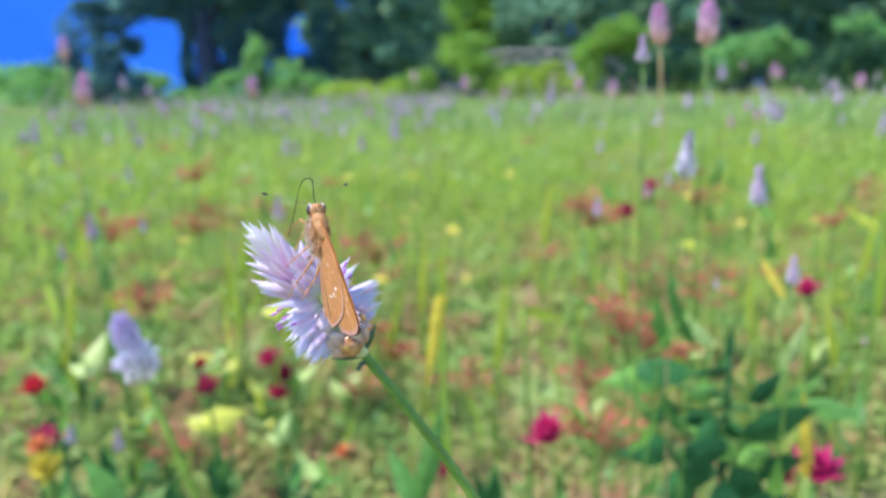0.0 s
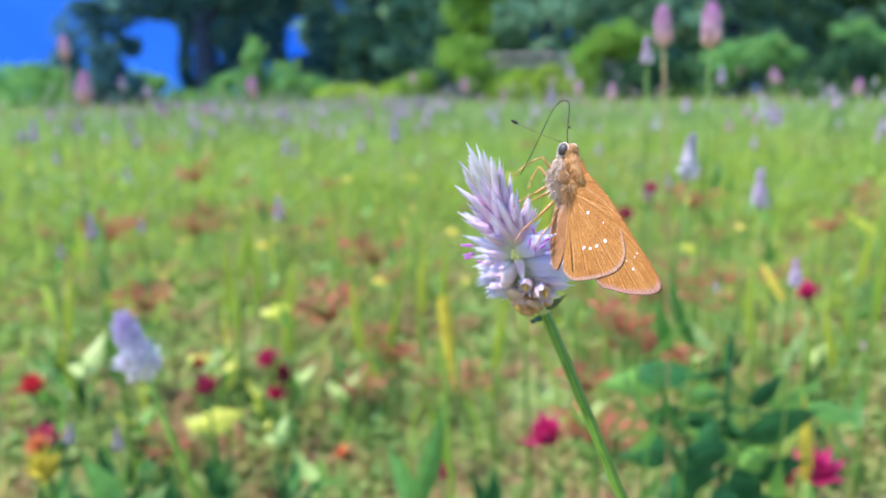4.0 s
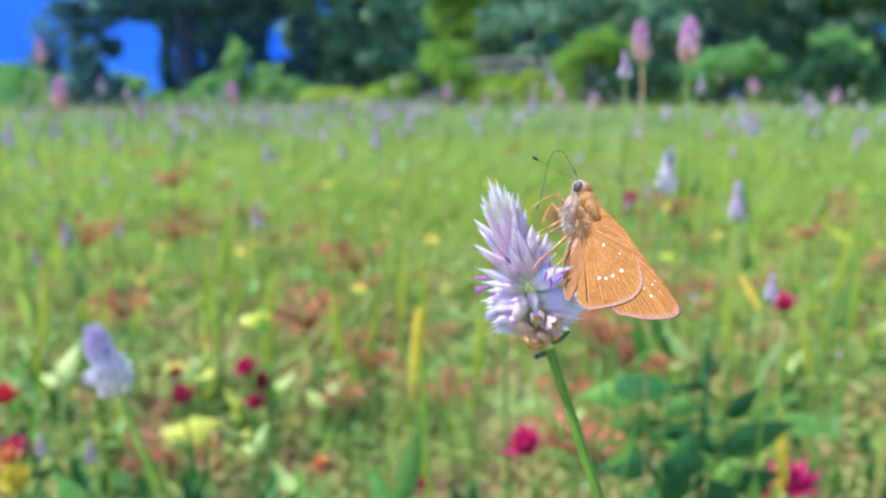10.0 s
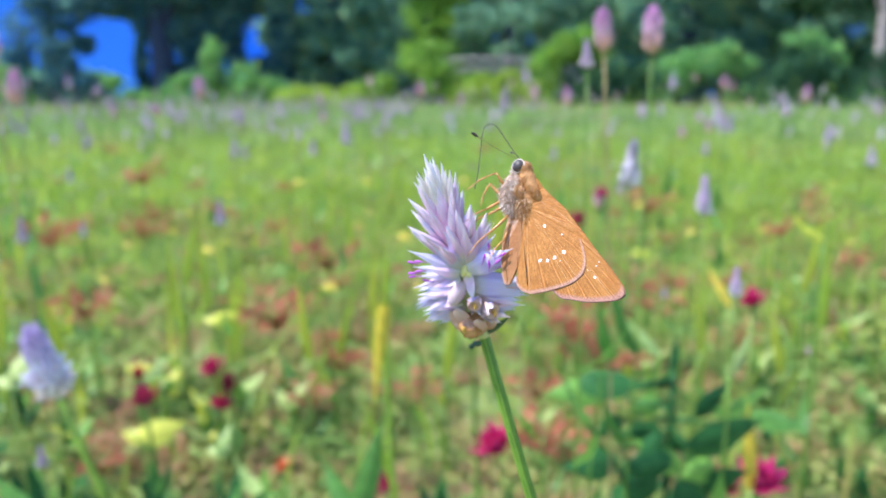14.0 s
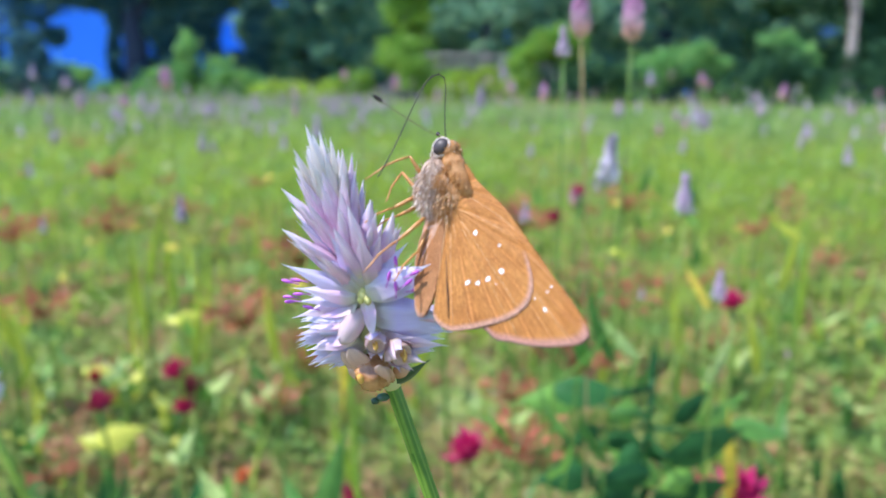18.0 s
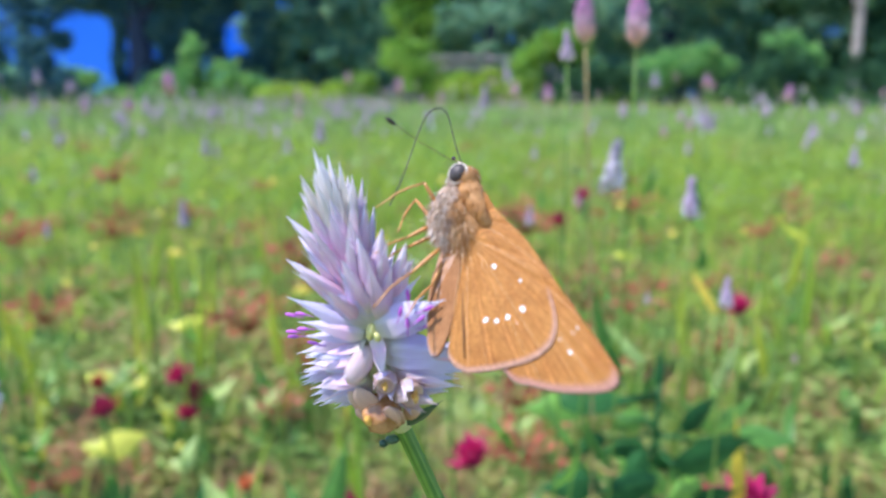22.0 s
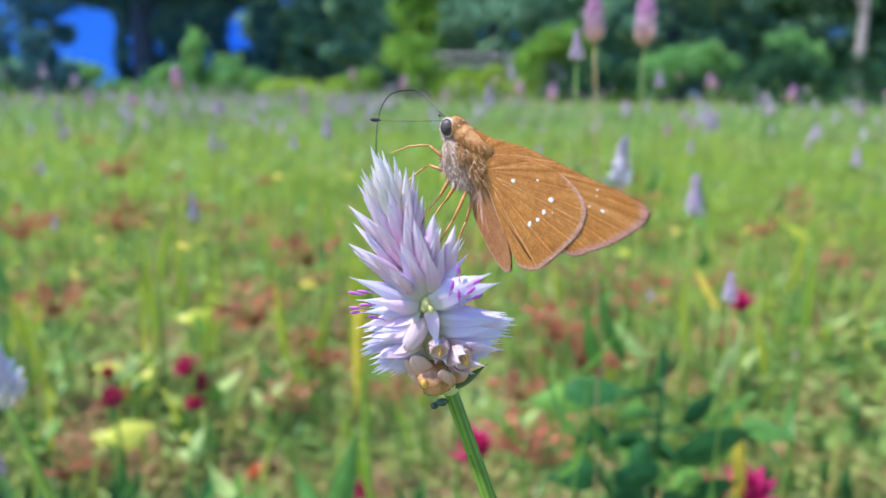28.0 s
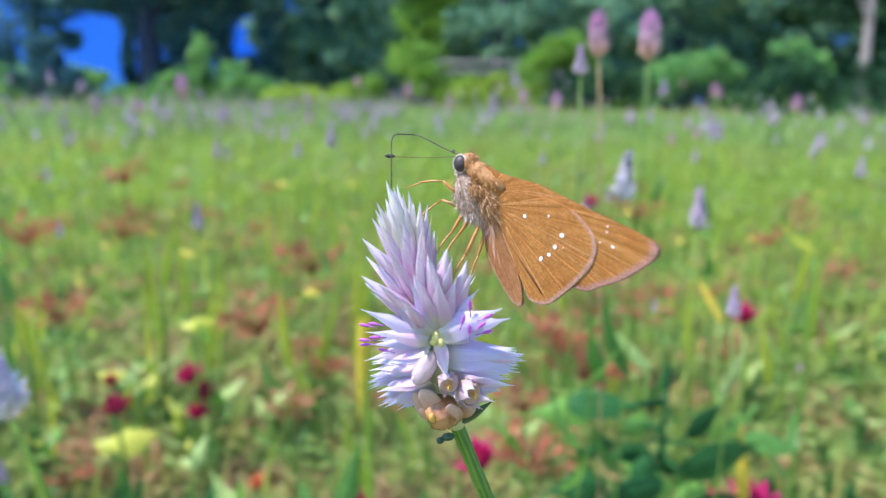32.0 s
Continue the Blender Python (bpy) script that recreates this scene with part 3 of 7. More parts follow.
# ---- mesh helpers ----
def mesh(name, verts, faces, mat, uvs=None, smooth=True):
    me = bpy.data.meshes.new(name)
    me.from_pydata([tuple(v) for v in verts], [], faces)
    me.materials.append(mat)
    if uvs is not None:
        lay = me.uv_layers.new(name="UVMap")
        idx = np.empty(len(me.loops), dtype=np.int32)
        me.loops.foreach_get("vertex_index", idx)
        lay.data.foreach_set("uv", np.asarray(uvs, dtype=np.float32)[idx].ravel())
    me.polygons.foreach_set("use_smooth", [smooth] * len(me.polygons))
    me.update()
    return me


def quads(name, v, f, mat):
    """A mesh from arrays of quads, fast."""
    me = bpy.data.meshes.new(name)
    v, f = np.asarray(v, dtype=np.float32), np.asarray(f, dtype=np.int32)
    n = f.shape[1]
    me.vertices.add(len(v))
    me.vertices.foreach_set("co", v.ravel())
    me.loops.add(f.size)
    me.loops.foreach_set("vertex_index", f.ravel())
    me.polygons.add(len(f))
    me.polygons.foreach_set("loop_start", np.arange(len(f), dtype=np.int32) * n)
    me.polygons.foreach_set("loop_total", np.full(len(f), n, dtype=np.int32))
    me.polygons.foreach_set("use_smooth", np.ones(len(f), dtype=bool))
    me.materials.append(mat)
    me.update(calc_edges=True)
    me.validate()
    return me


def part(name, me, parent, m=None, label=""):
    ob = new(name, me)
    ob.parent = parent
    if m is not None:
        ob.matrix_local = m
    if label:
        ob["label"] = label
    return ob


def thing(name, at, label, category, group=""):
    ob = new(name)
    ob.empty_display_size = 0.01
    ob.location = at
    return tagged(ob, label, category, group)


def tube(pts, radii, sides=8, closed=True):
    """Vertices and faces of a round tube along points."""
    pts = [Vector(p) for p in pts]
    V, F = [], []
    up = Vector((0.13, 0.37, 0.92))
    for i, p in enumerate(pts):
        d = (pts[min(i + 1, len(pts) - 1)] - pts[max(i - 1, 0)]).normalized()
        a = d.cross(up)
        if a.length < 0.05:
            a = d.cross(Vector((1, 0, 0)))
        a.normalize()
        b = d.cross(a)
        for k in range(sides):
            w = 2 * math.pi * k / sides
            V.append(p + (a * math.cos(w) + b * math.sin(w)) * radii[i])
    for i in range(len(pts) - 1):
        for k in range(sides):
            k2 = (k + 1) % sides
            F.append((i * sides + k, i * sides + k2, (i + 1) * sides + k2, (i + 1) * sides + k))
    if closed:
        F.append(tuple(range(sides - 1, -1, -1)))
        F.append(tuple(range((len(pts) - 1) * sides, len(pts) * sides)))
    return V, F


def bezier(p0, p1, p2, p3, n):
    out = []
    for i in range(n):
        t = i / (n - 1)
        out.append(p0 * (1 - t) ** 3 + p1 * 3 * t * (1 - t) ** 2 + p2 * 3 * t * t * (1 - t) + p3 * t ** 3)
    return out


def aim(a, b, ref=Vector((0, 1, 0))):
    """Pose at a whose z axis points to b."""
    z = (Vector(b) - Vector(a)).normalized()
    x = ref.cross(z)
    if x.length < 1e-3:
        x = Vector((1, 0, 0)).cross(z)
    x.normalize()
    y = z.cross(x)
    m = Matrix((x, y, z)).transposed().to_4x4()
    m.translation = Vector(a)
    return m


def smooth_loop(pts, n):
    """n points round a closed Catmull-Rom curve."""
    k, out = len(pts), []
    for i in range(n):
        s = i * k / n
        j, u = int(s), s - int(s)
        p0, p1, p2, p3 = (Vector(pts[(j + d - 1) % k]) for d in range(4))
        out.append(0.5 * ((2 * p1) + (p2 - p0) * u + (2 * p0 - 5 * p1 + 4 * p2 - p3) * u * u + (3 * p1 - p0 - 3 * p2 + p3) * u ** 3))
    return out


def blob(cx, cy, cz, rx, ry, rz, nu=14, nv=9, wob=0.0):
    """Vertices and faces of an ellipsoid."""
    V, F = [], []
    for i in range(nv + 1):
        th = math.pi * i / nv
        for j in range(nu):
            ph = 2 * math.pi * j / nu
            s = 1 + wob * random.uniform(-1, 1)
            V.append((cx + rx * s * math.sin(th) * math.cos(ph), cy + ry * s * math.sin(th) * math.sin(ph), cz + rz * s * math.cos(th)))
    for i in range(nv):
        for j in range(nu):
            j2 = (j + 1) % nu
            F.append((i * nu + j, (i + 1) * nu + j, (i + 1) * nu + j2, i * nu + j2))
    return V, F


def leaf_grid(length, width, nl=8, nw=4, bend=0.3, fold=0.25, point=1.0, root=0.15, thick=0.0):
    """A leaf along +z, its face towards -y: widest below the middle, pointed, keeled and bent back."""
    V, F, UV = [], [], []
    for i in range(nl + 1):
        t = i / nl
        w = width * 0.5 * (root + (1 - root) * math.sin(math.pi * min(1.0, t * 0.9 + 0.1) ** (0.75 * point))) * (1 - t ** 2.5)
        w = max(w, width * 0.01)
        y0 = bend * length * t * t
        for j in range(nw + 1):
            s = j / nw * 2 - 1
            V.append((s * w, y0 - fold * w * (1 - abs(s)) + 0.0, length * t))
            UV.append((j / nw, t))
    for i in range(nl):
        for j in range(nw):
            a = i * (nw + 1) + j
            F.append((a, a + 1, a + nw + 2, a + nw + 1))
    return V, F, UV


def spindle(length, width, n=7, sides=7, belly=0.38, open_tip=0.0):
    """A closed, pointed floret along +z with keeled sides."""
    V, F, UV = [], [], []
    for i in range(n + 1):
        t = i / n
        r = width * 0.5 * (math.sin(math.pi * t ** (0.62)) ** 0.8 if 0 < t < 1 else 0.02)
        r = max(r, width * 0.015) * (1 - 0.25 * t)
        for k in range(sides):
            w = 2 * math.pi * k / sides
            q = r * (1 + 0.16 * math.cos(2.5 * w))
            V.append((q * math.cos(w), q * math.sin(w), length * t))
            UV.append((k / sides, t))
    for i in range(n):
        for k in range(sides):
            k2 = (k + 1) % sides
            F.append((i * sides + k, i * sides + k2, (i + 1) * sides + k2, (i + 1) * sides + k))
    return V, F, UV


def joined(pieces):
    V, F = [], []
    for v, f in pieces:
        o = len(V)
        V.extend(v)
        F.extend(tuple(i + o for i in q) for q in f)
    return V, F


def moved(vf, m):
    return [m @ Vector(v) for v in vf[0]], vf[1]


# ---- ground, backdrop ----
def ground():
    n, V, F = 60, [], []
    def c(i):
        u = (i / n) * 2 - 1
        return math.copysign(abs(u) ** 3.0 * 600 + abs(u) * 4, u)
    for i in range(n + 1):
        for j in range(n + 1):
            x, y = c(i), c(j) + 2
            r = math.hypot(x, y - 0.1)
            V.append((x, y, 0.012 * noise.noise((x * 3, y * 3, 0)) if r < 30 else 0.0))
    for i in range(n):
        for j in range(n):
            a = i * (n + 1) + j
            F.append((a, a + n + 1, a + n + 2, a + 1))
    ob = new("ground", mesh("ground", V, F, M_GROUND))
    tagged(ob, "reddish-brown soil with low green growth", "ground", kind="structure")


def backdrop():
    m, nt, nodes, links, bsdf, out = mat_base("clear_blue_sky")
    em = nodes.new("ShaderNodeEmission")
    col = ramp(nt, noise_fac(nt, 0.02, 3.0), [(0.3, (0.012, 0.10, 0.62)), (0.7, (0.035, 0.18, 0.74))])
    links.new(col, em.inputs["Color"])
    em.inputs["Strength"].default_value = 0.7
    links.new(em.outputs[0], out.inputs["Surface"])
    V, F = [], []
    for i in range(33):
        a = radians(-70 + 140 * i / 32)
        for z in (-5, 60):
            V.append((220 * math.sin(a), 220 * math.cos(a), z))
    for i in range(32):
        F.append((2 * i, 2 * i + 2, 2 * i + 3, 2 * i + 1))
    ob = new("backdrop", mesh("backdrop", V, F, m))
    tagged(ob, "clear deep blue sky", "sky", kind="structure")


ground()
backdrop()


# ---- trees and bushes ----
def leaf_cloud(clumps, n, size, rng):
    """Many small leaf cards, set in and on uneven clumps (centre x, y, z, radii x, y, z)."""
    vol = np.array([(c[3] * c[5]) ** 0.75 for c in clumps])
    cnt = np.maximum(20, (n * vol / vol.sum()).astype(int))
    P = []
    for c, k in zip(clumps, cnt):
        d = rng.normal(size=(k, 3))
        d /= np.linalg.norm(d, axis=1, keepdims=True)
        r = rng.uniform(0.5, 1.0, (k, 1)) ** 0.7 * (1 + 0.12 * rng.normal(size=(k, 1))) * (1 + 0.22 * np.sin(d[:, :1] * 7 + c[0]) * np.sin(d[:, 2:] * 6 + c[2]))
        P.append(np.array(c[:3]) + d * r * np.array(c[3:6]))
    P = np.concatenate(P)
    P = P[P[:, 2] > 0.02]
    k = len(P)
    a = rng.normal(size=(k, 3))
    a /= np.linalg.norm(a, axis=1, keepdims=True)
    b = np.cross(a, rng.normal(size=(k, 3)))
    b /= np.linalg.norm(b, axis=1, keepdims=True)
    s = size * rng.uniform(0.5, 1.3, (k, 1))
    return np.stack([P - a * s, P + b * s * 0.45, P + a * s, P - b * s * 0.45], 1).reshape(-1, 3)


def crown_mesh(name, clumps, n, size, mat, rng, boughs=()):
    """The leaves of a crown: ragged sprays round each clump, with looser leaves on its hanging boughs."""
    sprays = []
    for c in clumps:
        for _ in range(7):
            d = rng.normal(size=3)
            d /= np.linalg.norm(d)
            k = rng.uniform(0.18, 0.42)
            sprays.append((*(np.array(c[:3]) + d * np.array(c[3:6]) * rng.uniform(0.8, 1.15)), c[3] * k, c[4] * k, c[5] * k * rng.uniform(0.6, 1.3)))
    clumps = list(clumps) + sprays
    V = [leaf_cloud(clumps, n, size, rng)] + [leaf_cloud([b], 420, 0.12, rng) for b in boughs]
    V = np.concatenate(V)
    return quads(name, V, np.arange(len(V)).reshape(-1, 4), mat)


def limbs(base, height, r, rng, n=7):
    pieces = []
    b = Vector(base)
    top = b + Vector((rng.uniform(-0.3, 0.3), 0, height))
    pts = bezier(b, b + Vector((0.1, 0, height * 0.35)), top - Vector((0.2, 0, height * 0.3)), top, 9)
    pieces.append(tube(pts, [r * (1.25 - 0.9 * i / 8) for i in range(9)], 10))
    for k in range(n):
        s = pts[3 + k % 6]
        e = s + Vector((rng.uniform(-1, 1) * height * 0.4, rng.uniform(-1, 1) * height * 0.2, rng.uniform(0.1, 0.4) * height))
        q = bezier(s, s.lerp(e, 0.3) + Vector((0, 0, 0.1)), s.lerp(e, 0.7) + Vector((0, 0, 0.2)), e, 6)
        pieces.append(tube(q, [r * (0.42 - 0.07 * i) for i in range(6)], 7))
    return joined(pieces)


def tree(at, height, r, clumps, n, size, mat, label, seed, boughs=(), bark=None):
    rng = np.random.default_rng(seed)
    t = thing("tree", at, label, "tree", "trees behind the meadow")
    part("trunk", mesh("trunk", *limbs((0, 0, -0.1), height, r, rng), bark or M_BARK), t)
    part("crown", crown_mesh("crown", clumps, n, size, mat, rng, boughs), t)


def bush(at, clumps, n, size, mat, label, seed):
    rng = np.random.default_rng(seed)
    t = thing("bush", at, label, "bush", "bushes at the meadow's edge")
    pieces = []
    for k in range(5):
        e = Vector((rng.uniform(-0.4, 0.4), rng.uniform(-0.3, 0.3), clumps[0][2]))
        pieces.append(tube(bezier(Vector((0, 0, -0.05)), e * 0.3, e * 0.7 + Vector((0, 0, 0.1)), e, 5), [0.04, 0.035, 0.03, 0.02, 0.01], 6))
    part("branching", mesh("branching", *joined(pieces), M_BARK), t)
    part("foliage", crown_mesh("foliage", clumps, n, size, mat, rng), t)
    return t


OLD_TREE = [(-2.2, 0.2, 3.3, 1.6, 0.9, 0.38), (0.9, 0.3, 3.5, 2.2, 1.4, 0.55), (1.1, 0.2, 1.7, 0.5, 0.5, 0.8), (3.0, 0.3, 1.1, 0.5, 0.5, 0.45), (2.0, 0.2, 3.0, 0.7, 0.6, 0.5), (-0.72, 0.1, 1.3, 0.22, 0.4, 0.75), (-0.6, 0.1, 2.6, 0.26, 0.4, 0.7), (0.62, 0.1, 2.4, 0.3, 0.4, 0.9), (1.4, 0.2, 2.5, 0.85, 0.7, 0.8), (1.35, 0.1, 1.0, 0.6, 0.6, 0.6),
            (0, 0.5, 6.0, 3.4, 2.0, 1.1), (2.6, 0.4, 3.35, 0.7, 0.8, 0.45), (3.95, 0.3, 2.2, 0.52, 0.6, 1.3), (0.1, 0.2, 0.7, 0.6, 0.5, 0.7)]
tree((-8.4, 25, 0), 6.5, 0.36, OLD_TREE, 36000, 0.12, M_NAVY, "broad old tree, its trunk and drooping boughs coloured as in blue shade", 1,
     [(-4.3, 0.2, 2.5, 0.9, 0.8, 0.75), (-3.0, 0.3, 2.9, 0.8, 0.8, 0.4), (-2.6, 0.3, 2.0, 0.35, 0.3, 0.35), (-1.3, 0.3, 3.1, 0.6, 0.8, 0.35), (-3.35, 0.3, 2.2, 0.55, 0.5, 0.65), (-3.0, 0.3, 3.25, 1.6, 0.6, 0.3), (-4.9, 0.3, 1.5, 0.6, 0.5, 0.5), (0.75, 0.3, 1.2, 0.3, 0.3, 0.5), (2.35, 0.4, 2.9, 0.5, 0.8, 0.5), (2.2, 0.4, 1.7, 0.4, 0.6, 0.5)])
tree((-2.9, 26, 0), 7.0, 0.35, [(0, 0, 3.5, 2.5, 2.0, 1.6), (1.3, -0.6, 1.7, 1.3, 1.0, 1.0), (-1.3, 0, 2.0, 1.1, 1.2, 0.9), (-1.0, 0, 0.9, 1.4, 1.2, 0.7), (0.9, 0.2, 0.8, 1.5, 1.0, 0.7), (0.3, 0.8, 5.9, 1.9, 1.5, 1.2), (-0.4, -0.9, 2.1, 0.5, 0.4, 0.4), (0.9, -1.0, 3.2, 0.6, 0.4, 0.4)],
     15000, 0.17, M_TREE, "dense dark green tree shading the meadow's edge", 2)
tree((0.35, 23.6, 0), 7.0, 0.22, [(-0.1, 0, 2.7, 0.75, 0.9, 0.7), (0.2, 0, 5.2, 1.8, 1.6, 1.8), (0.0, -0.5, 1.4, 0.8, 0.7, 0.7), (0.3, -0.2, 3.6, 1.0, 0.8, 0.6)], 9000, 0.14, M_BUSH, "slender tree with fresh green leaves", 3)
tree((3.2, 27, 0), 8.0, 0.3, [(0, 0.8, 5.2, 2.0, 1.4, 1.4), (-1.5, -0.3, 2.6, 0.9, 0.8, 0.7), (0.6, -0.2, 3.1, 1.2, 1.0, 0.7), (2.0, 0, 2.5, 1.0, 0.9, 0.8), (-0.3, 0, 1.5, 0.9, 0.8, 0.6), (1.4, 0, 1.1, 1.2, 0.9, 0.7), (3.2, 0, 3.3, 1.0, 0.9, 0.7)], 10000, 0.17, M_WOOD, "tall green tree behind the bushes", 4)
tree((10.2, 29, 0), 8.0, 0.35, [(0, 0, 4.4, 3.4, 2.2, 1.5), (-1.8, -0.4, 2.8, 1.4, 1.2, 0.9), (2.4, 0, 2.4, 2.2, 1.5, 1.2), (0.2, 1.0, 6.7, 2.2, 1.6, 1.2), (0.4, 0, 1.4, 1.6, 1.0, 0.8), (-2.2, 0, 1.2, 1.2, 1.0, 0.8)], 13000, 0.2, M_TREE, "tall blue-green tree behind the bushes", 5)
tree((15.9, 26, 0), 8.0, 0.16, [(0, 1.5, 4.6, 3.0, 1.6, 1.6), (-1.9, 1.2, 1.6, 1.3, 1.0, 1.2), (1.6, 1.2, 1.8, 1.4, 1.0, 1.5), (0.5, 1.5, 6.6, 2.2, 1.6, 1.3), (0, 1.5, 1.0, 1.4, 0.8, 0.9)], 12000, 0.19, M_DTREE, "dark green tree with a pale bare trunk", 6, (), M_RAIL)
tree((-17.5, 34, 0), 3.0, 0.3, [(0, 0, 1.0, 1.9, 1.6, 0.7), (2.8, 0, 0.9, 1.5, 1.4, 0.6), (-3.0, 0, 1.1, 2.2, 1.5, 0.8)], 5000, 0.17, M_TREEB, "distant low tree below the open sky", 7)
tree((-6.3, 33, 0), 3.0, 0.2, [(0.9, 0, 0.9, 1.4, 1.0, 0.9), (-1.9, 0, 0.5, 1.2, 1.0, 0.5)], 4000, 0.2, M_TREEB, "distant green tree behind the old tree", 8)


def far_wood():
    """The closed wood behind the single trees."""
    rng = np.random.default_rng(40)
    clumps = [(x, 38 + rng.uniform(-2, 2), z + rng.uniform(-0.5, 0.5), 2.6, 1.5, 2.0) for x in np.arange(-5, 30, 2.4) for z in (1.0, 3.6, 6.4)]
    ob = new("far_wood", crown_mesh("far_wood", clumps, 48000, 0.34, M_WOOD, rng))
    tagged(ob, "dark green wood closing the meadow", "woods", kind="stuff")


far_wood()
bush((-11.2, 24, 0), [(0, 0, 1.0, 0.5, 0.6, 0.75), (0.55, 0, 0.5, 0.6, 0.6, 0.5), (-0.5, 0, 0.5, 0.45, 0.6, 0.6), (-0.2, 0, 1.7, 0.35, 0.4, 0.35)], 3600, 0.12, M_NAVY, "bush below the old tree, coloured as in blue shade", 11)
bush((3.56, 18, 0), [(0, 0, 1.5, 0.58, 0.6, 0.36), (0.45, 0, 1.35, 0.5, 0.5, 0.34), (-0.55, 0, 1.0, 0.45, 0.5, 0.5)], 3400, 0.08, M_BUSH, "rounded sunlit green bush", 12)
# Dark leaves here paint the shaded hollow below the sunlit bush.
bush((4.5, 17.4, 0), [(0, 0, 0.62, 0.85, 0.6, 0.45), (0.7, 0, 0.6, 0.6, 0.5, 0.45), (-0.7, 0, 0.5, 0.4, 0.4, 0.4)], 3400, 0.08, M_DTREE, "low bush filling the shaded hollow, shade put into its leaf colour", 13)
bush((6.7, 18, 0), [(0, 0, 1.15, 0.75, 0.7, 0.36), (-0.7, 0, 0.85, 0.6, 0.6, 0.45), (0.85, 0, 1.0, 0.4, 0.5, 0.3)], 4200, 0.08, M_TREEB, "broad sunlit green bush", 14)
bush((7.9, 17.3, 0), [(0, 0, 0.55, 0.6, 0.5, 0.32), (0.5, 0, 0.4, 0.5, 0.4, 0.3)], 2000, 0.08, M_DTREE, "low bush beside the big bush, shade put into its leaf colour", 22)
# Body leaves carry the shade in their colour; paler clumps paint the lit top.
big = bush((7.2, 14.0, 0), [(0, 0, 0.75, 0.64, 0.6, 0.58), (0.22, 0, 0.38, 0.64, 0.6, 0.42), (-0.4, 0, 0.38, 0.45, 0.5, 0.4)], 5200, 0.065, M_DTREE, "big rounded bush, shaded body and sunlit top put into two leaf colours", 23)
part("fresh_foliage", crown_mesh("fresh_foliage", [(-0.15, 0, 1.42, 0.36, 0.35, 0.13), (0.25, 0, 1.25, 0.32, 0.32, 0.12), (0.62, 0, 0.95, 0.15, 0.25, 0.24)], 700, 0.055, M_TREEB, np.random.default_rng(24)), big, None, "lighter leaf clumps painting the sunlit top")
bush((-2.62, 18, 0), [(-0.2, 0, 0.36, 0.62, 0.6, 0.27), (0.6, 0, 0.30, 0.55, 0.5, 0.27)], 2600, 0.07, M_LIME, "low bright lime-green bush in full sun", 15)
bush((-1.2, 20, 0), [(0, 0, 0.5, 0.42, 0.5, 0.42)], 1400, 0.08, M_BUSH, "small upright sunlit bush", 16)
bush((0.5, 21, 0), [(0, 0, 0.9, 0.6, 0.6, 0.6), (0.7, 0, 0.55, 0.8, 0.7, 0.45), (-0.3, 0, 1.5, 0.4, 0.4, 0.4)], 3000, 0.09, M_BUSH, "sunlit green bush before the trees", 17)
bush((2.4, 20.4, 0), [(0, 0, 0.5, 1.1, 0.7, 0.42), (-1.0, 0, 0.4, 0.6, 0.6, 0.4)], 2600, 0.09, M_LIME, "low yellow-green bush beside the rail fence", 18)
bush((-5.95, 22, 0), [(0, 0, 1.2, 0.32, 0.4, 0.85), (-0.6, 0, 0.55, 0.6, 0.6, 0.5), (0.9, 0, 0.75, 0.6, 0.6, 0.55), (1.5, 0, 0.45, 0.6, 0.6, 0.45)], 3600, 0.09, M_TREEB, "green bush at the foot of the old tree", 19)
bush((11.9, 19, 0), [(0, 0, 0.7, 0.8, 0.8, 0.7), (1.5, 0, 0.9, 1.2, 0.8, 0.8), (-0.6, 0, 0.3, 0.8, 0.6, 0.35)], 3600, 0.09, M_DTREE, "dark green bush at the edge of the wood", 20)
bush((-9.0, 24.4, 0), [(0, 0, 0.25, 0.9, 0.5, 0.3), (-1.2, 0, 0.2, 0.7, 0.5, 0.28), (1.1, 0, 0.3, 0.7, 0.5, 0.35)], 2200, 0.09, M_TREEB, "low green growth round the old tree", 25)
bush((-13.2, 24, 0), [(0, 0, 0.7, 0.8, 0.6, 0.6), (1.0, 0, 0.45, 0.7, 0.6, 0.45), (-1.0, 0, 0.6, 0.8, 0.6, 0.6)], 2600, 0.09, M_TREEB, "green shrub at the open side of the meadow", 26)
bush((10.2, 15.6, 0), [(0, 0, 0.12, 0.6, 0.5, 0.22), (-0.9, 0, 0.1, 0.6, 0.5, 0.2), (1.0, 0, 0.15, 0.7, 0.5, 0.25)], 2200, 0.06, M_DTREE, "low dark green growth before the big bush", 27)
bush((-15, 26, 0), [(0, 0, 0.4, 1.8, 0.8, 0.45), (2.0, 0, 0.35, 1.2, 0.8, 0.4), (-2.6, 0, 0.5, 1.8, 0.8, 0.5)], 3200, 0.1, M_TREEB, "green hedge of low shrubs", 21)


def rail_fence():
    t = thing("rail_fence", (2.4, 21, 0), "weathered grey wooden rail fence between the bushes", "fence")
    for x in (-1.6, 0.0, 1.6):
        part("post", mesh("post", *tube([(x, 0, -0.1), (x, 0, 0.7), (x + 0.01, 0, 1.45)], [0.06, 0.055, 0.05], 8), M_RAIL), t)
    for z in (1.05, 1.32):
        part("rail", mesh("rail", *tube([(-2.0, -0.07, z), (-0.6, -0.07, z + 0.03), (0.8, -0.07, z - 0.02), (2.0, -0.07, z + 0.02)], [0.045, 0.05, 0.045, 0.04], 8), M_RAIL), t)


rail_fence()


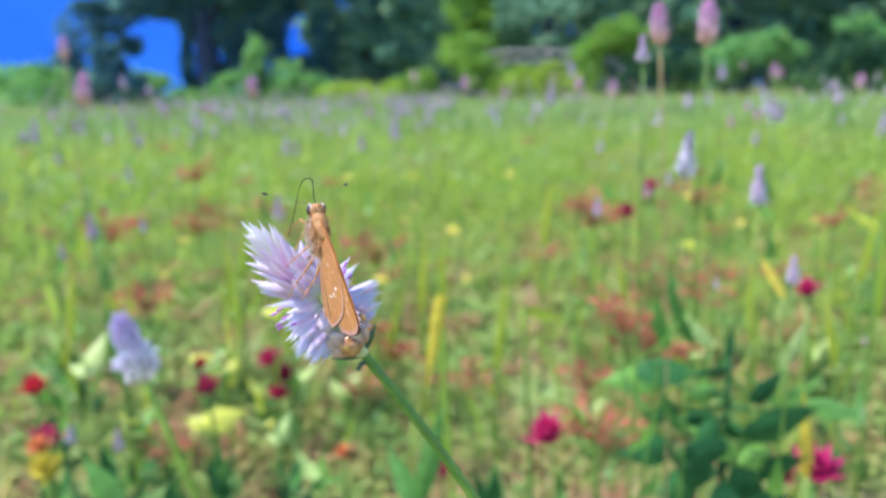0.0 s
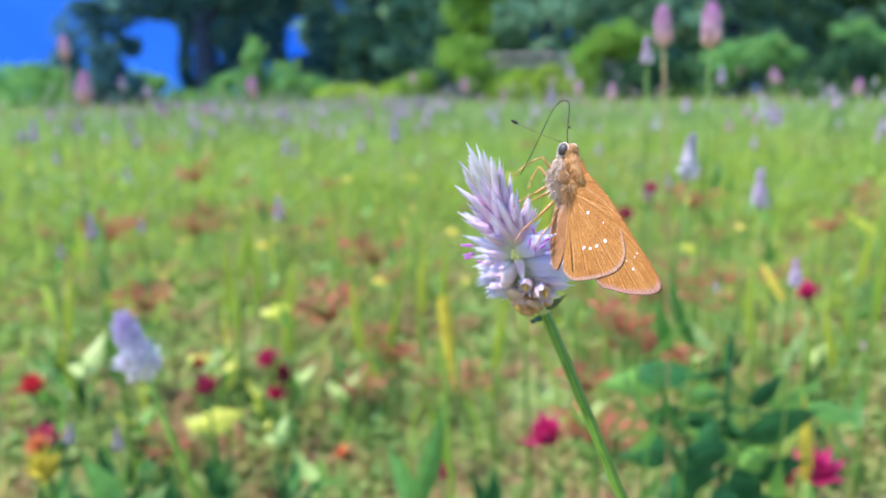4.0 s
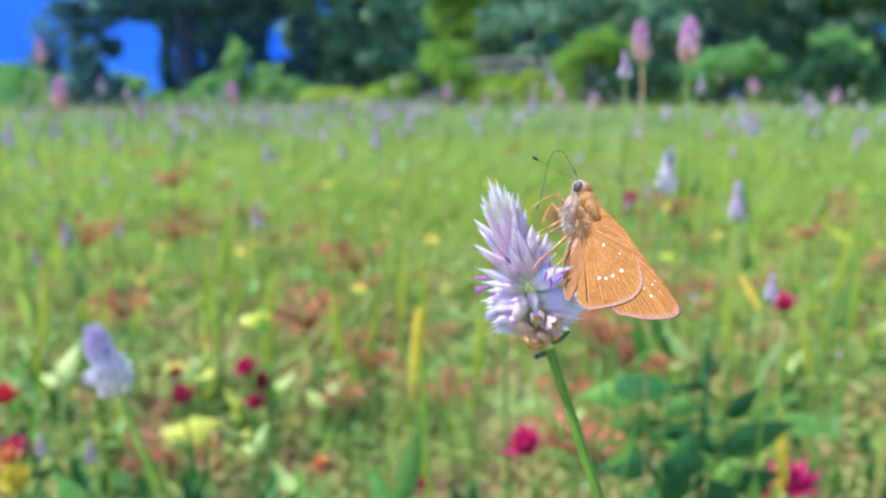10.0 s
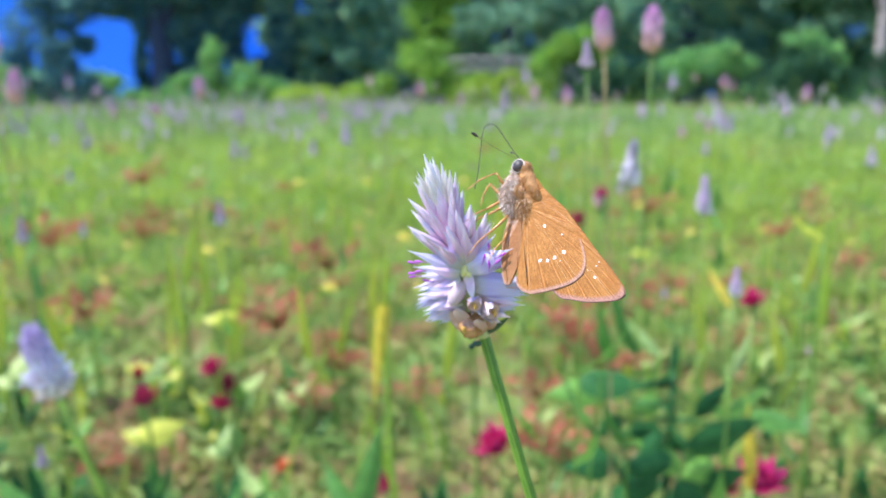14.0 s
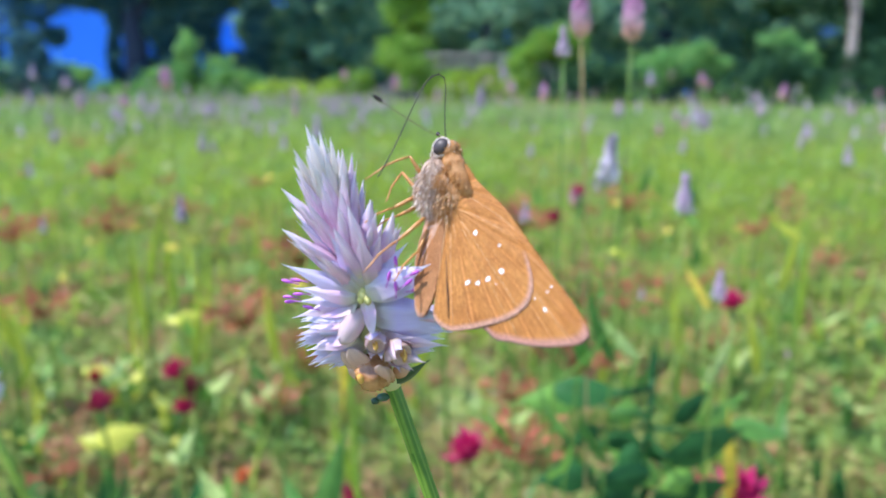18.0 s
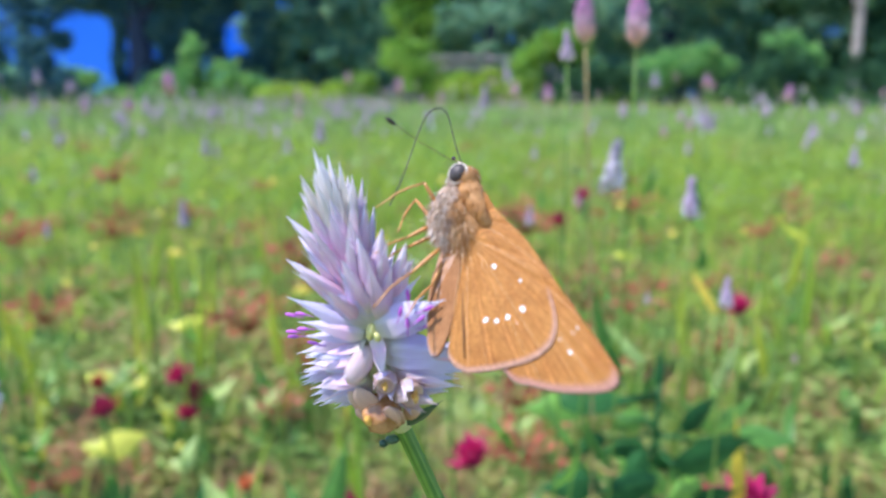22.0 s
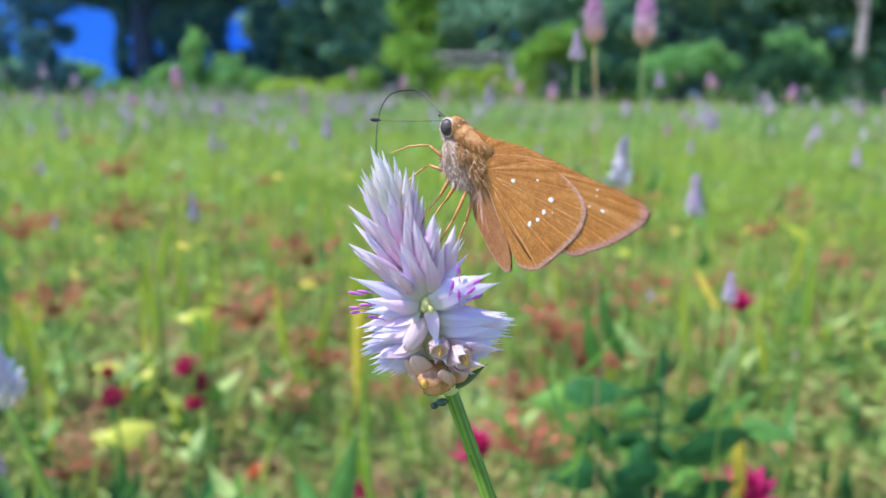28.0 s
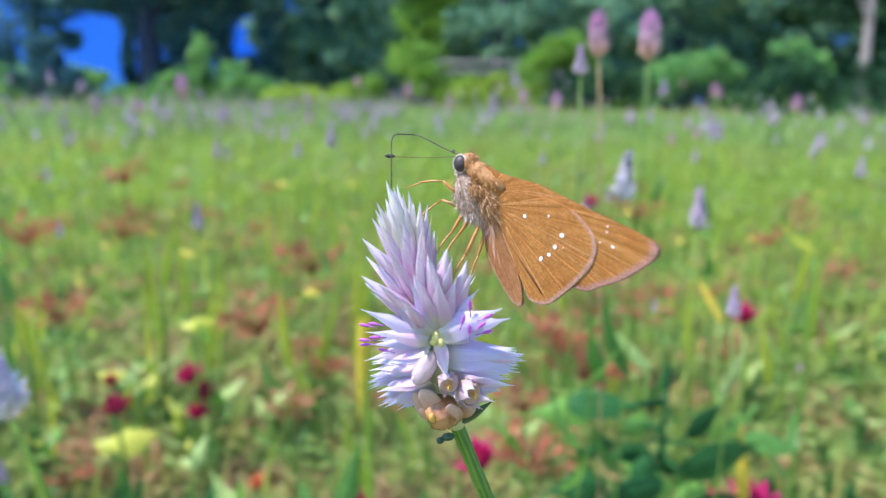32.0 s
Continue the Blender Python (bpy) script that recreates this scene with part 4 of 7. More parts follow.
# ---- grass and low growth ----
def blades(name, n, r0, r1, ang, h0, h1, w0, w1, mat, seed, label, lean=0.35, near=-9.0, power=1.0):
    rng = np.random.default_rng(seed)
    r = r0 + (r1 - r0) * rng.random(n) ** power
    a = np.radians(rng.uniform(-ang, ang, n) if ang < 90 else rng.choice([-1, 1], n) * rng.uniform(44.5, ang, n))
    base = np.stack([r * np.sin(a), r * np.cos(a), np.zeros(n) - 0.005], 1)
    patch = np.array([noise.noise((float(x) * 2.2, float(y) * 2.2, 3.0)) for x, y in base[:, :2]]) if n < 30000 else np.zeros(n)
    h = rng.uniform(h0, h1, n) * (1 + 0.5 * patch) * (0.35 + 0.65 * np.clip((r - near) / 2.6, 0, 1))
    w = rng.uniform(w0, w1, n)
    az = rng.uniform(0, 2 * np.pi, n)
    d = np.stack([np.cos(az), np.sin(az), np.zeros(n)], 1)
    s = np.stack([-np.sin(az), np.cos(az), np.zeros(n)], 1)
    ln = rng.uniform(0.1, 1.0, n) * lean
    V = []
    for t, k in ((0, 0.8), (0.4, 1.0), (0.75, 0.75), (1.0, 0.1)):
        c = base + d * (ln * h * t * t)[:, None] + np.array([0, 0, 1.0]) * (h * t * (1 - 0.25 * ln * t))[:, None]
        V += [c - s * (w * k / 2)[:, None], c + s * (w * k / 2)[:, None]]
    V = np.stack(V, 1).reshape(-1, 3)
    o = np.arange(n)[:, None] * 8
    F = np.concatenate([o + np.array([0, 1, 3, 2]), o + np.array([2, 3, 5, 4]), o + np.array([4, 5, 7, 6])], 0)
    ob = new(name, quads(name, V, F, mat))
    tagged(ob, label, "grass", kind="stuff")


def low_growth(name, n, r0, r1, ang, zmax, size, mat, seed, label, clumpy=0.0):
    """Small leaves lying every way over the soil, in patches."""
    rng = np.random.default_rng(seed)
    r = r0 + (r1 - r0) * rng.random(n) ** 0.8
    a = np.radians(rng.uniform(-ang, ang, n) if ang < 90 else rng.choice([-1, 1], n) * rng.uniform(44.5, ang, n))
    P = np.stack([r * np.sin(a), r * np.cos(a), rng.random(n) ** 1.5 * zmax], 1)
    patch = np.array([noise.noise((float(x) * 4, float(y) * 4, 1.0)) for x, y in P[:, :2]])
    if clumpy:
        P[:, 2] *= [max(0.12, 0.3 + clumpy * noise.noise((float(x) * 0.9, float(y) * 0.9, 7.0))) for x, y in P[:, :2]]
    P = P[patch + rng.normal(0, 0.15, n) > -0.4]
    k = len(P)
    u = rng.normal(size=(k, 3)) * np.array([1, 1, 0.3])
    u /= np.linalg.norm(u, axis=1, keepdims=True)
    b = np.cross(u, rng.normal(size=(k, 3)) * np.array([0.6, 0.6, 0.3]) + np.array([0, 0, 1.0]))
    b /= np.linalg.norm(b, axis=1, keepdims=True)
    c = np.cross(u, b)
    s = size * rng.uniform(0.4, 1.5, (k, 1)) * np.clip(np.linalg.norm(P[:, :2], axis=1, keepdims=True) / 1.7, 0.4, 1)
    V = np.stack([P - u * s, P - u * s * 0.1 + b * s * 0.42, P + u * s, P - u * s * 0.1 - b * s * 0.42, P + c * s * 0.14], 1).reshape(-1, 3)
    o = np.arange(k)[:, None] * 5
    F = np.concatenate([o + np.array(q) for q in ((0, 1, 4), (1, 2, 4), (2, 3, 4), (3, 0, 4))], 0)
    tagged(new(name, quads(name, V, F, mat)), label, "weeds", kind="stuff")


low_growth("low_weeds", 165000, 0.30, 2.9, 48, 0.03, 0.015, M_LOW, 31, "low green and rust-red weeds on bare soil")
low_growth("field_herbs", 26000, 2.2, 9.0, 44, 0.20, 0.022, M_FARGRASS, 35, "fine-leaved green herbs filling the meadow")
blades("meadow_grass", 900, 0.7, 3.2, 46, 0.05, 0.16, 0.004, 0.008, M_GRASS, 32, "fresh green meadow grass", 0.9)
blades("tall_grass", 60000, 1.25, 7.5, 44, 0.08, 0.24, 0.003, 0.008, M_GRASS, 33, "tall yellow-green meadow grass", 1.2, 1.5, 0.66)
blades("far_grass", 26000, 5.0, 14.5, 46, 0.12, 0.24, 0.02, 0.05, M_FARGRASS, 34, "sunlit yellow-green grass across the meadow", 0.6)
blades("edge_grass", 5000, 12.5, 22.0, 46, 0.10, 0.22, 0.03, 0.07, M_LOW, 36, "low green growth below the bushes", 0.8)
low_growth("edge_herbs", 14000, 9.5, 16.5, 44, 0.62, 0.04, M_BUSH, 37, "soft green herbs along the meadow's far edge", 1.6)
low_growth("outer_weeds", 75000, 0.12, 7.5, 180, 0.05, 0.045, M_LOW, 38, "low green and rust-red weeds around the viewpoint")
blades("outer_grass", 32000, 0.9, 14.0, 180, 0.10, 0.24, 0.01, 0.03, M_FARGRASS, 39, "yellow-green grass of the meadow all around", 0.9)


# ---- field flowers ----
def spike_mesh(name, length, mat, seed, form):
    """A flower spike along +z of pointed florets in a spiral: egg-shaped, a bell with a spreading foot, or in two tiers."""
    rng = random.Random(seed)
    pieces = [tube([(0, 0, 0), (0, 0, length * 0.5), (0, 0, length * 0.9)], [length * 0.10, length * 0.09, length * 0.02], 6)]
    n = 84
    for i in range(n):
        t = i / (n - 1)
        a = i * 2.39996 + rng.uniform(-0.25, 0.25)
        z = 0.03 + 0.76 * t
        if form == "egg":
            r, tilt, L = 0.21 * math.sin(math.pi * (0.16 + 0.74 * t)), 52 - 36 * t, 0.25 - 0.05 * t
        elif form == "tier":
            low = t < 0.42
            r, tilt, L = (0.18, 78 - 60 * t, 0.30) if low else (0.20 * math.sin(math.pi * (0.3 + 0.6 * t)), 50 - 36 * t, 0.24)
        else:
            r, tilt, L = 0.05, (66 - 48 * min(1, t * 2.2)) if t < 0.45 else 24 - 18 * t, 0.30 - 0.09 * t
        L *= length * rng.uniform(0.75, 1.25)
        v, f, _ = spindle(L, L * 0.34, 4, 5)
        m = Matrix.Rotation(a, 4, "Z") @ Matrix.Translation((r * length * 0.8, 0, length * z)) @ Matrix.Rotation(radians(tilt) + rng.uniform(-0.2, 0.2), 4, "Y")
        pieces.append(moved((v, f), m))
    return mesh(name, *joined(pieces), mat)


SPIKES = {(h, k): spike_mesh("flower_spike", 1.0, M_FAR[h], 50 + 3 * h + k, ("bell", "egg", "bell", "tier")[h]) for h in range(4) for k in range(2)}
LEAF_MESH = [mesh("leaf", v, f, M_LEAF, uv) for v, f, uv in (leaf_grid(1.0, 0.22, 7, 2, 0.3, 0.3), leaf_grid(1.0, 0.28, 7, 2, 0.5, 0.3))]
HUE = ("silvery white", "pink", "pale lavender", "rounded lilac and white")
WIDE = (0.8, 0.78, 0.85, 0.74)


def field_celosia(x, y, z, length, hue, group="cockscombs in the meadow"):
    """A plumed cockscomb on a thin stem; (x, y, z) is the middle of the spike."""
    rng = random.Random(int(abs(x) * 9000 + y * 700))
    L = length / 1000.0
    lean = Vector((rng.uniform(-0.1, 0.1), rng.uniform(-0.1, 0.1), 1)).normalized()
    if hue == 3:
        lean = Vector((-0.3, 0, 1)).normalized()
    foot = Vector((x, y, z)) - lean * L * 0.5
    g = Vector((foot.x - lean.x * foot.z * 0.6, foot.y + rng.uniform(0, 0.03), 0))
    t = thing("plumed_cockscomb", g, HUE[hue] + " plumed cockscomb on a thin green stem", "flower", group)
    f = foot - g
    pts = bezier(Vector((0, 0, -0.01)), Vector((0, 0, f.z * 0.4)), f - lean * f.z * 0.3, f + lean * L * 0.1, 9)
    r = 0.0018 if hue == 3 else 0.0005 if L < 0.026 else 0.0008
    part("stem", mesh("stem", *tube(pts, [r * 1.5 - r * 0.6 * i / 8 for i in range(9)], 6), M_LIMESTEM if hue == 3 else M_RSTEM if z > 0.44 and x < 0.1 else M_FSTEM), t)
    w = L * WIDE[hue] * rng.uniform(0.85, 1.2)
    m = aim(f, f + lean) @ Matrix.Rotation(rng.uniform(0, 6), 4, "Z") @ Matrix.Diagonal((w, w, L, 1))
    part("flower_spike", SPIKES[(hue, rng.randrange(2))], t, m)
    for k in range(3):
        p = pts[2 + k * 2 - (1 if k == 2 else 0)]
        s = rng.uniform(0.025, 0.05)
        part("leaf", LEAF_MESH[k % 2], t, Matrix.Translation(p) @ Matrix.Rotation(rng.uniform(0, 6.28), 4, "Z") @ Matrix.Rotation(radians(rng.uniform(35, 65)), 4, "X") @ Matrix.Scale(s, 4))
    return t


CELOSIA_HEADS = [
    (0.084, 0.355, 0.433, 13, 2),
    (0.090, 0.351, 0.4435, 20, 1),
    (0.117, 0.367, 0.445, 23, 1),
    (0.109, 0.362, 0.383, 24, 0),
    (0.174, 0.436, 0.357, 24, 2),
    (-0.151, 0.310, 0.305, 34, 3),
    (-0.170, 0.662, 0.313, 24, 2),
    (0.152, 0.334, 0.331, 14, 2),
    (0.133, 1.131, 0.406, 38, 2),
    (-0.087, 0.959, 0.367, 30, 2),
    (-0.165, 1.207, 0.332, 26, 2),
    (-0.265, 1.106, 0.338, 28, 2),
    (-0.250, 1.106, 0.334, 22, 2),
    (0.198, 0.793, 0.305, 22, 1),
    (0.163, 0.888, 0.272, 24, 2),
    (0.241, 1.306, 0.313, 24, 2),
    (0.264, 1.011, 0.370, 14, 0),
    (0.503, 1.414, 0.344, 26, 1),
    (0.471, 1.207, 0.329, 24, 2),
    (0.502, 1.228, 0.434, 24, 1),
    (0.349, 1.024, 0.432, 24, 2),
    (0.373, 0.912, 0.388, 30, 2),
    (0.562, 1.010, 0.364, 24, 2),
    (0.638, 1.224, 0.414, 28, 1),
    (-0.359, 0.689, 0.293, 26, 2),
    (-0.484, 1.082, 0.223, 22, 2),
    (-0.499, 0.879, 0.228, 20, 2),
    (-0.530, 0.909, 0.373, 26, 2),
    (-0.638, 1.215, 0.368, 24, 2),
    (-0.670, 1.204, 0.317, 24, 2),
    (-0.551, 1.199, 0.290, 26, 2),
    (-0.315, 1.124, 0.425, 34, 1),
    (-0.364, 0.715, 0.423, 34, 1),
    (-0.410, 0.775, 0.465, 26, 1),
    (0.007, 1.635, 0.427, 34, 1),
    (0.265, 1.326, 0.411, 34, 1),
    (0.253, 1.634, 0.419, 34, 1),
    (-0.176, 1.420, 0.374, 26, 1),
    (-0.332, 1.420, 0.374, 30, 2),
    (0.249, 0.895, 0.306, 18, 2),
    (0.203, 0.579, 0.259, 10, 2),
    (0.320, 0.569, 0.211, 8, 1),
    (-0.274, 0.462, 0.188, 14, 2),
    (-0.241, 0.462, 0.184, 16, 2),
    (-0.129, 2.049, 0.451, 30, 1),
    (0.105, 1.834, 0.401, 30, 1),
    (-0.661, 1.932, 0.378, 36, 1),
    (-0.770, 1.930, 0.371, 36, 1),
]
GROUND_FLOWERS = [
    (-0.218, 0.775, 0.118, 26, 0),
    (-0.205, 0.781, 0.097, 24, 1),
    (-0.211, 0.767, 0.081, 22, 0),
    (-0.357, 0.562, 0.177, 20, 2),
    (-0.248, 0.656, 0.136, 22, 1),
    (-0.274, 0.708, 0.142, 14, 2),
    (0.073, 0.591, 0.117, 30, 0),
    (0.211, 0.411, 0.183, 24, 0),
    (0.192, 0.419, 0.175, 20, 0),
    (0.230, 0.481, 0.277, 14, 0),
    (0.219, 0.985, 0.244, 22, 1),
    (0.201, 0.793, 0.306, 16, 0),
    (-0.178, 0.914, 0.148, 44, 3),
    (-0.392, 0.867, 0.171, 30, 3),
    (0.203, 0.759, 0.140, 34, 3),
    (-0.587, 1.598, 0.247, 36, 3),
    (-0.487, 1.383, 0.195, 22, 3),
    (-0.322, 0.507, 0.158, 20, 1),
    (-0.296, 0.460, 0.176, 18, 4),
    (-0.291, 0.457, 0.163, 26, 5),
    (-0.243, 0.553, 0.130, 16, 3),
    (-0.106, 0.704, 0.122, 20, 3),
    (-0.002, 0.752, 0.108, 22, 3),
    (0.116, 0.658, 0.147, 22, 3),
    (0.104, 0.556, 0.146, 24, 3),
    (-0.086, 0.853, 0.103, 24, 3),
    (0.315, 0.872, 0.191, 14, 3),
    (0.157, 0.766, 0.174, 16, 3),
    (0.595, 1.088, 0.251, 16, 3),
    (0.373, 0.872, 0.191, 14, 3),
    (-0.094, 0.505, 0.148, 14, 4),
    (-0.019, 0.503, 0.136, 12, 1),
]
YELLOW_LEAVES = [
    (-0.244, 0.880, 0.231, 22, 0),
    (-0.010, 0.883, 0.245, 24, 0),
    (-0.099, 0.871, 0.188, 26, 0),
    (-0.389, 0.922, 0.185, 18, 0),
    (0.270, 0.879, 0.225, 18, 1),
    (-0.459, 1.175, 0.178, 20, 0),
    (-0.211, 0.767, 0.179, 30, 1),
    (-0.317, 0.569, 0.206, 44, 2),
    (-0.267, 0.690, 0.084, 48, 1),
    (0.086, 1.295, 0.265, 24, 0),
    (-0.434, 0.867, 0.167, 20, 0),
    (-0.090, 1.395, 0.253, 20, 0),
    (0.567, 1.179, 0.196, 20, 0),
    (-0.278, 0.709, 0.147, 24, 1),
    (-0.182, 0.649, 0.100, 36, 2),
]

for x, y, z, L, hue in CELOSIA_HEADS:
    field_celosia(x, y, z, L, hue)

# the same flower across the rest of the meadow
proto = [field_celosia(0.9 + 0.3 * k, 2.4 + 0.2 * k, 0.34 + 0.02 * k, 30 + 2 * k, (1, 2, 2, 0, 1, 2)[k]) for k in range(6)]
rs = random.Random(5)
for i in range(140):
    r = 1.3 + 9.5 * rs.random() ** 0.9
    a = radians(rs.uniform(-40, 40))
    copy_thing(proto[rs.randrange(6)], Matrix.Translation((r * math.sin(a), r * math.cos(a), rs.uniform(-0.09, 0.02) if r < 3 else rs.uniform(-0.03, 0.08))) @ Matrix.Rotation(rs.uniform(0, 6.28), 4, "Z"))


def far_bloom():
    """The mass of far spikes that shows as a lilac haze at the meadow's end."""
    rng = np.random.default_rng(9)
    n = 1900
    r, a = 2.8 + 10.5 * rng.random(n) ** 0.75, np.radians(rng.uniform(-42, 42, n))
    keep = np.sin(a * 7 + 2.6) * 0.7 + np.sin(r * 1.7 + a * 5) * 0.4 + rng.normal(0, 0.7, n) > np.where(a < 0, -0.1, 0.5)
    r, a = r[keep], a[keep]
    n = len(r)
    z0 = rng.uniform(0.14, 0.33, n) + 0.08 * (rng.random(n) < 0.12)
    h, w = rng.uniform(0.03, 0.075, n), rng.uniform(0.010, 0.022, n)
    V = []
    for t, k in ((0, 0.5), (0.3, 1.0), (1.0, 0.05)):
        for q in range(4):
            V.append(np.stack([r * np.sin(a) + w * k * math.cos(q * 1.571), r * np.cos(a) + w * k * math.sin(q * 1.571), z0 + h * t], 1))
    V = np.stack(V, 1).reshape(-1, 3)
    o = np.arange(n)[:, None] * 12
    F = np.concatenate([o + np.array([b + q, b + (q + 1) % 4, b + 4 + (q + 1) % 4, b + 4 + q]) for b in (0, 4) for q in range(4)], 0)
    S = []
    for t in (0.0, 1.0):
        for q in range(4):
            S.append(np.stack([r * np.sin(a) + 0.004 * math.cos(q * 1.571), r * np.cos(a) + 0.004 * math.sin(q * 1.571), z0 * t], 1))
    S = np.stack(S, 1).reshape(-1, 3)
    o2 = np.arange(n)[:, None] * 8
    F2 = np.concatenate([o2 + np.array([q, (q + 1) % 4, 4 + (q + 1) % 4, 4 + q]) for q in range(4)], 0)
    ob = new("far_cockscombs", quads("far_cockscombs", V, F, M_FAR[4]))
    tagged(new("far_stems", quads("far_stems", S, F2, M_FARGRASS)), "thin green stems of the massed cockscombs", "flower stems", kind="stuff")
    tagged(ob, "pink and lilac cockscombs massed at the far edge", "flower", kind="stuff")


far_bloom()


def petal_head(size, mat, seed, n=16):
    """A small ruffled flower head: cupped petals round a knob."""
    rng = random.Random(seed)
    pieces = [blob(0, 0, size * 0.1, size * 0.16, size * 0.16, size * 0.2, 8, 5)]
    for i in range(n):
        t = i / n
        v, f, _ = leaf_grid(size * rng.uniform(0.45, 0.6), size * 0.34, 4, 2, -0.3, 0.3, 0.8, 0.4)
        m = Matrix.Translation((0, 0, size * 0.1 * t)) @ Matrix.Rotation(i * 2.4, 4, "Z") @ Matrix.Rotation(radians(-85 + 60 * t), 4, "X")
        pieces.append(moved((v, f), m))
    return mesh("flower_head", *joined(pieces), mat)


def loose_sprig(size, mat, seed, n=26):
    """A loose tuft of small leaves on fine stalks, open enough to look through."""
    rng = random.Random(seed)
    pieces = []
    for i in range(n):
        a = i * 2.4 + rng.uniform(-0.3, 0.3)
        r = size * 0.62 * math.sqrt(rng.random())
        e = Vector((r * math.cos(a), r * math.sin(a), size * rng.uniform(-0.3, 0.45)))
        pieces.append(tube([(0, 0, -size * 0.4), tuple(e * 0.6 - Vector((0, 0, size * 0.1))), tuple(e)], [size * 0.012, size * 0.010, size * 0.006], 4))
        v, f, _ = leaf_grid(size * rng.uniform(0.2, 0.34), size * rng.uniform(0.11, 0.17), 4, 2, 0.2, 0.3, 1.0, 0.3)
        pieces.append(moved((v, f), Matrix.Translation(e) @ Matrix.Rotation(a, 4, "Z") @ Matrix.Rotation(radians(rng.uniform(10, 95)), 4, "Y") @ Matrix.Rotation(rng.uniform(0, 6.28), 4, "Z")))
    return mesh("flower_head", *joined(pieces), mat)


GF = (("magenta", M_MAGENTA), ("dark crimson", M_DRED), ("red", M_RED), ("rust-red", M_RUST), ("salmon orange", M_ORANGE), ("orange-yellow", M_YELLOW))
WIDTH = (600.0, 600.0, 640.0, 430.0, 860.0, 860.0)
PETALS = [loose_sprig(1.0, m, 70 + i) if i == 3 else petal_head(1.0, m, 70 + i) for i, (_, m) in enumerate(GF)]
for x, y, z, s, kind in GROUND_FLOWERS:
    rng = random.Random(int(abs(x) * 5000 + y * 900))
    word = "leafy tuft" if kind == 3 else "ruffled flower"
    t = thing("ground_flower", (x, y, 0), f"{GF[kind][0]} {word} on a short stem near the ground", "flower", "low red and yellow flowers")
    z = max(z, 0.015)
    part("stem", mesh("stem", *tube(bezier(Vector((0.01, 0, -0.01)), Vector((0.01, 0, z * 0.4)), Vector((0, 0, z * 0.7)), Vector((0, 0, z)), 6), [0.0016] * 6, 6), M_FSTEM), t)
    part("flower_head", PETALS[kind], t, Matrix.Translation((0, 0, z)) @ Matrix.Rotation(rng.uniform(0, 6), 4, "Z") @ Matrix.Rotation(radians(rng.uniform(-35, 50)), 4, "X") @ Matrix.Diagonal((s / WIDTH[kind], s / WIDTH[kind], s / 720.0, 1)))
    for k in range(3):
        part("leaf", LEAF_MESH[k % 2], t, Matrix.Translation((0.008, 0, z * 0.25 * (k + 0.6))) @ Matrix.Rotation(rng.uniform(0, 6.28), 4, "Z") @ Matrix.Rotation(radians(60), 4, "X") @ Matrix.Scale(rng.uniform(0.02, 0.04), 4))

YL = (("bright yellow", M_YELLOW), ("yellow-green", M_YLEAF), ("pale green", M_PALE))
YMESH = [mesh("leaf", v, f, YL[i][1], uv) for i, (v, f, uv) in enumerate((leaf_grid(0.7, 0.45, 7, 4, 0.2, 0.3, 1.0, 0.4), leaf_grid(1.0, 0.66, 8, 4, 0.1, 0.2, 1.0, 0.5), leaf_grid(1.0, 0.42, 8, 4, 0.2, 0.25, 1.0, 0.3)))]
for x, y, z, s, kind in YELLOW_LEAVES:
    rng = random.Random(int(abs(x) * 7000 + y * 300))
    t = thing("weed_seedling", (x, y, 0), f"{YL[kind][0]} broad-leaved seedling among the grass", "plant", "yellowing seedlings")
    z = max(z, 0.02)
    part("stem", mesh("stem", *tube([(0, 0, -0.01), (0.002, 0, z * 0.5), (0, 0, z)], [0.0016, 0.0014, 0.001], 6), M_FSTEM), t)
    for k in range(3):
        ang = radians(((-75, 20, 100), (78, -60, 15), (8, -70, 60))[kind][k] + rng.uniform(-15, 15))
        sc = s / 1000.0 * (0.9, 0.5, 0.45)[k]
        part("leaf", YMESH[kind], t, Matrix.Translation((0, 0, z - s / 2600.0 * (1 if kind == 2 else 0))) @ Matrix.Rotation(radians(-28 - 12 * k), 4, "X") @ Matrix.Rotation(ang, 4, "Y") @ Matrix.Scale(sc, 4))


def small_weed(seed, mats):
    rng = random.Random(seed)
    t = thing("small_weed", (0, 1.0, 0), "leafy green weed close to the ground", "plant", "leafy weeds in front")
    h = rng.uniform(0.04, 0.09)
    part("stem", mesh("stem", *tube([(0, 0, -0.01), (0.003, 0, h * 0.5), (0, 0, h)], [0.002, 0.0016, 0.001], 6), M_FSTEM), t)
    for k in range(9):
        L = rng.uniform(0.025, 0.05)
        v, f, uv = leaf_grid(L, L * 0.42, 7, 4, rng.uniform(0.1, 0.5), 0.3, 1.0, 0.2)
        m = Matrix.Translation((0, 0, h * (0.2 + 0.1 * k))) @ Matrix.Rotation(k * 2.4 + rng.uniform(-0.3, 0.3), 4, "Z") @ Matrix.Rotation(radians(rng.uniform(35, 80)), 4, "X")
        part("leaf", mesh("leaf", v, f, mats[k % len(mats)], uv), t, m)
    return t


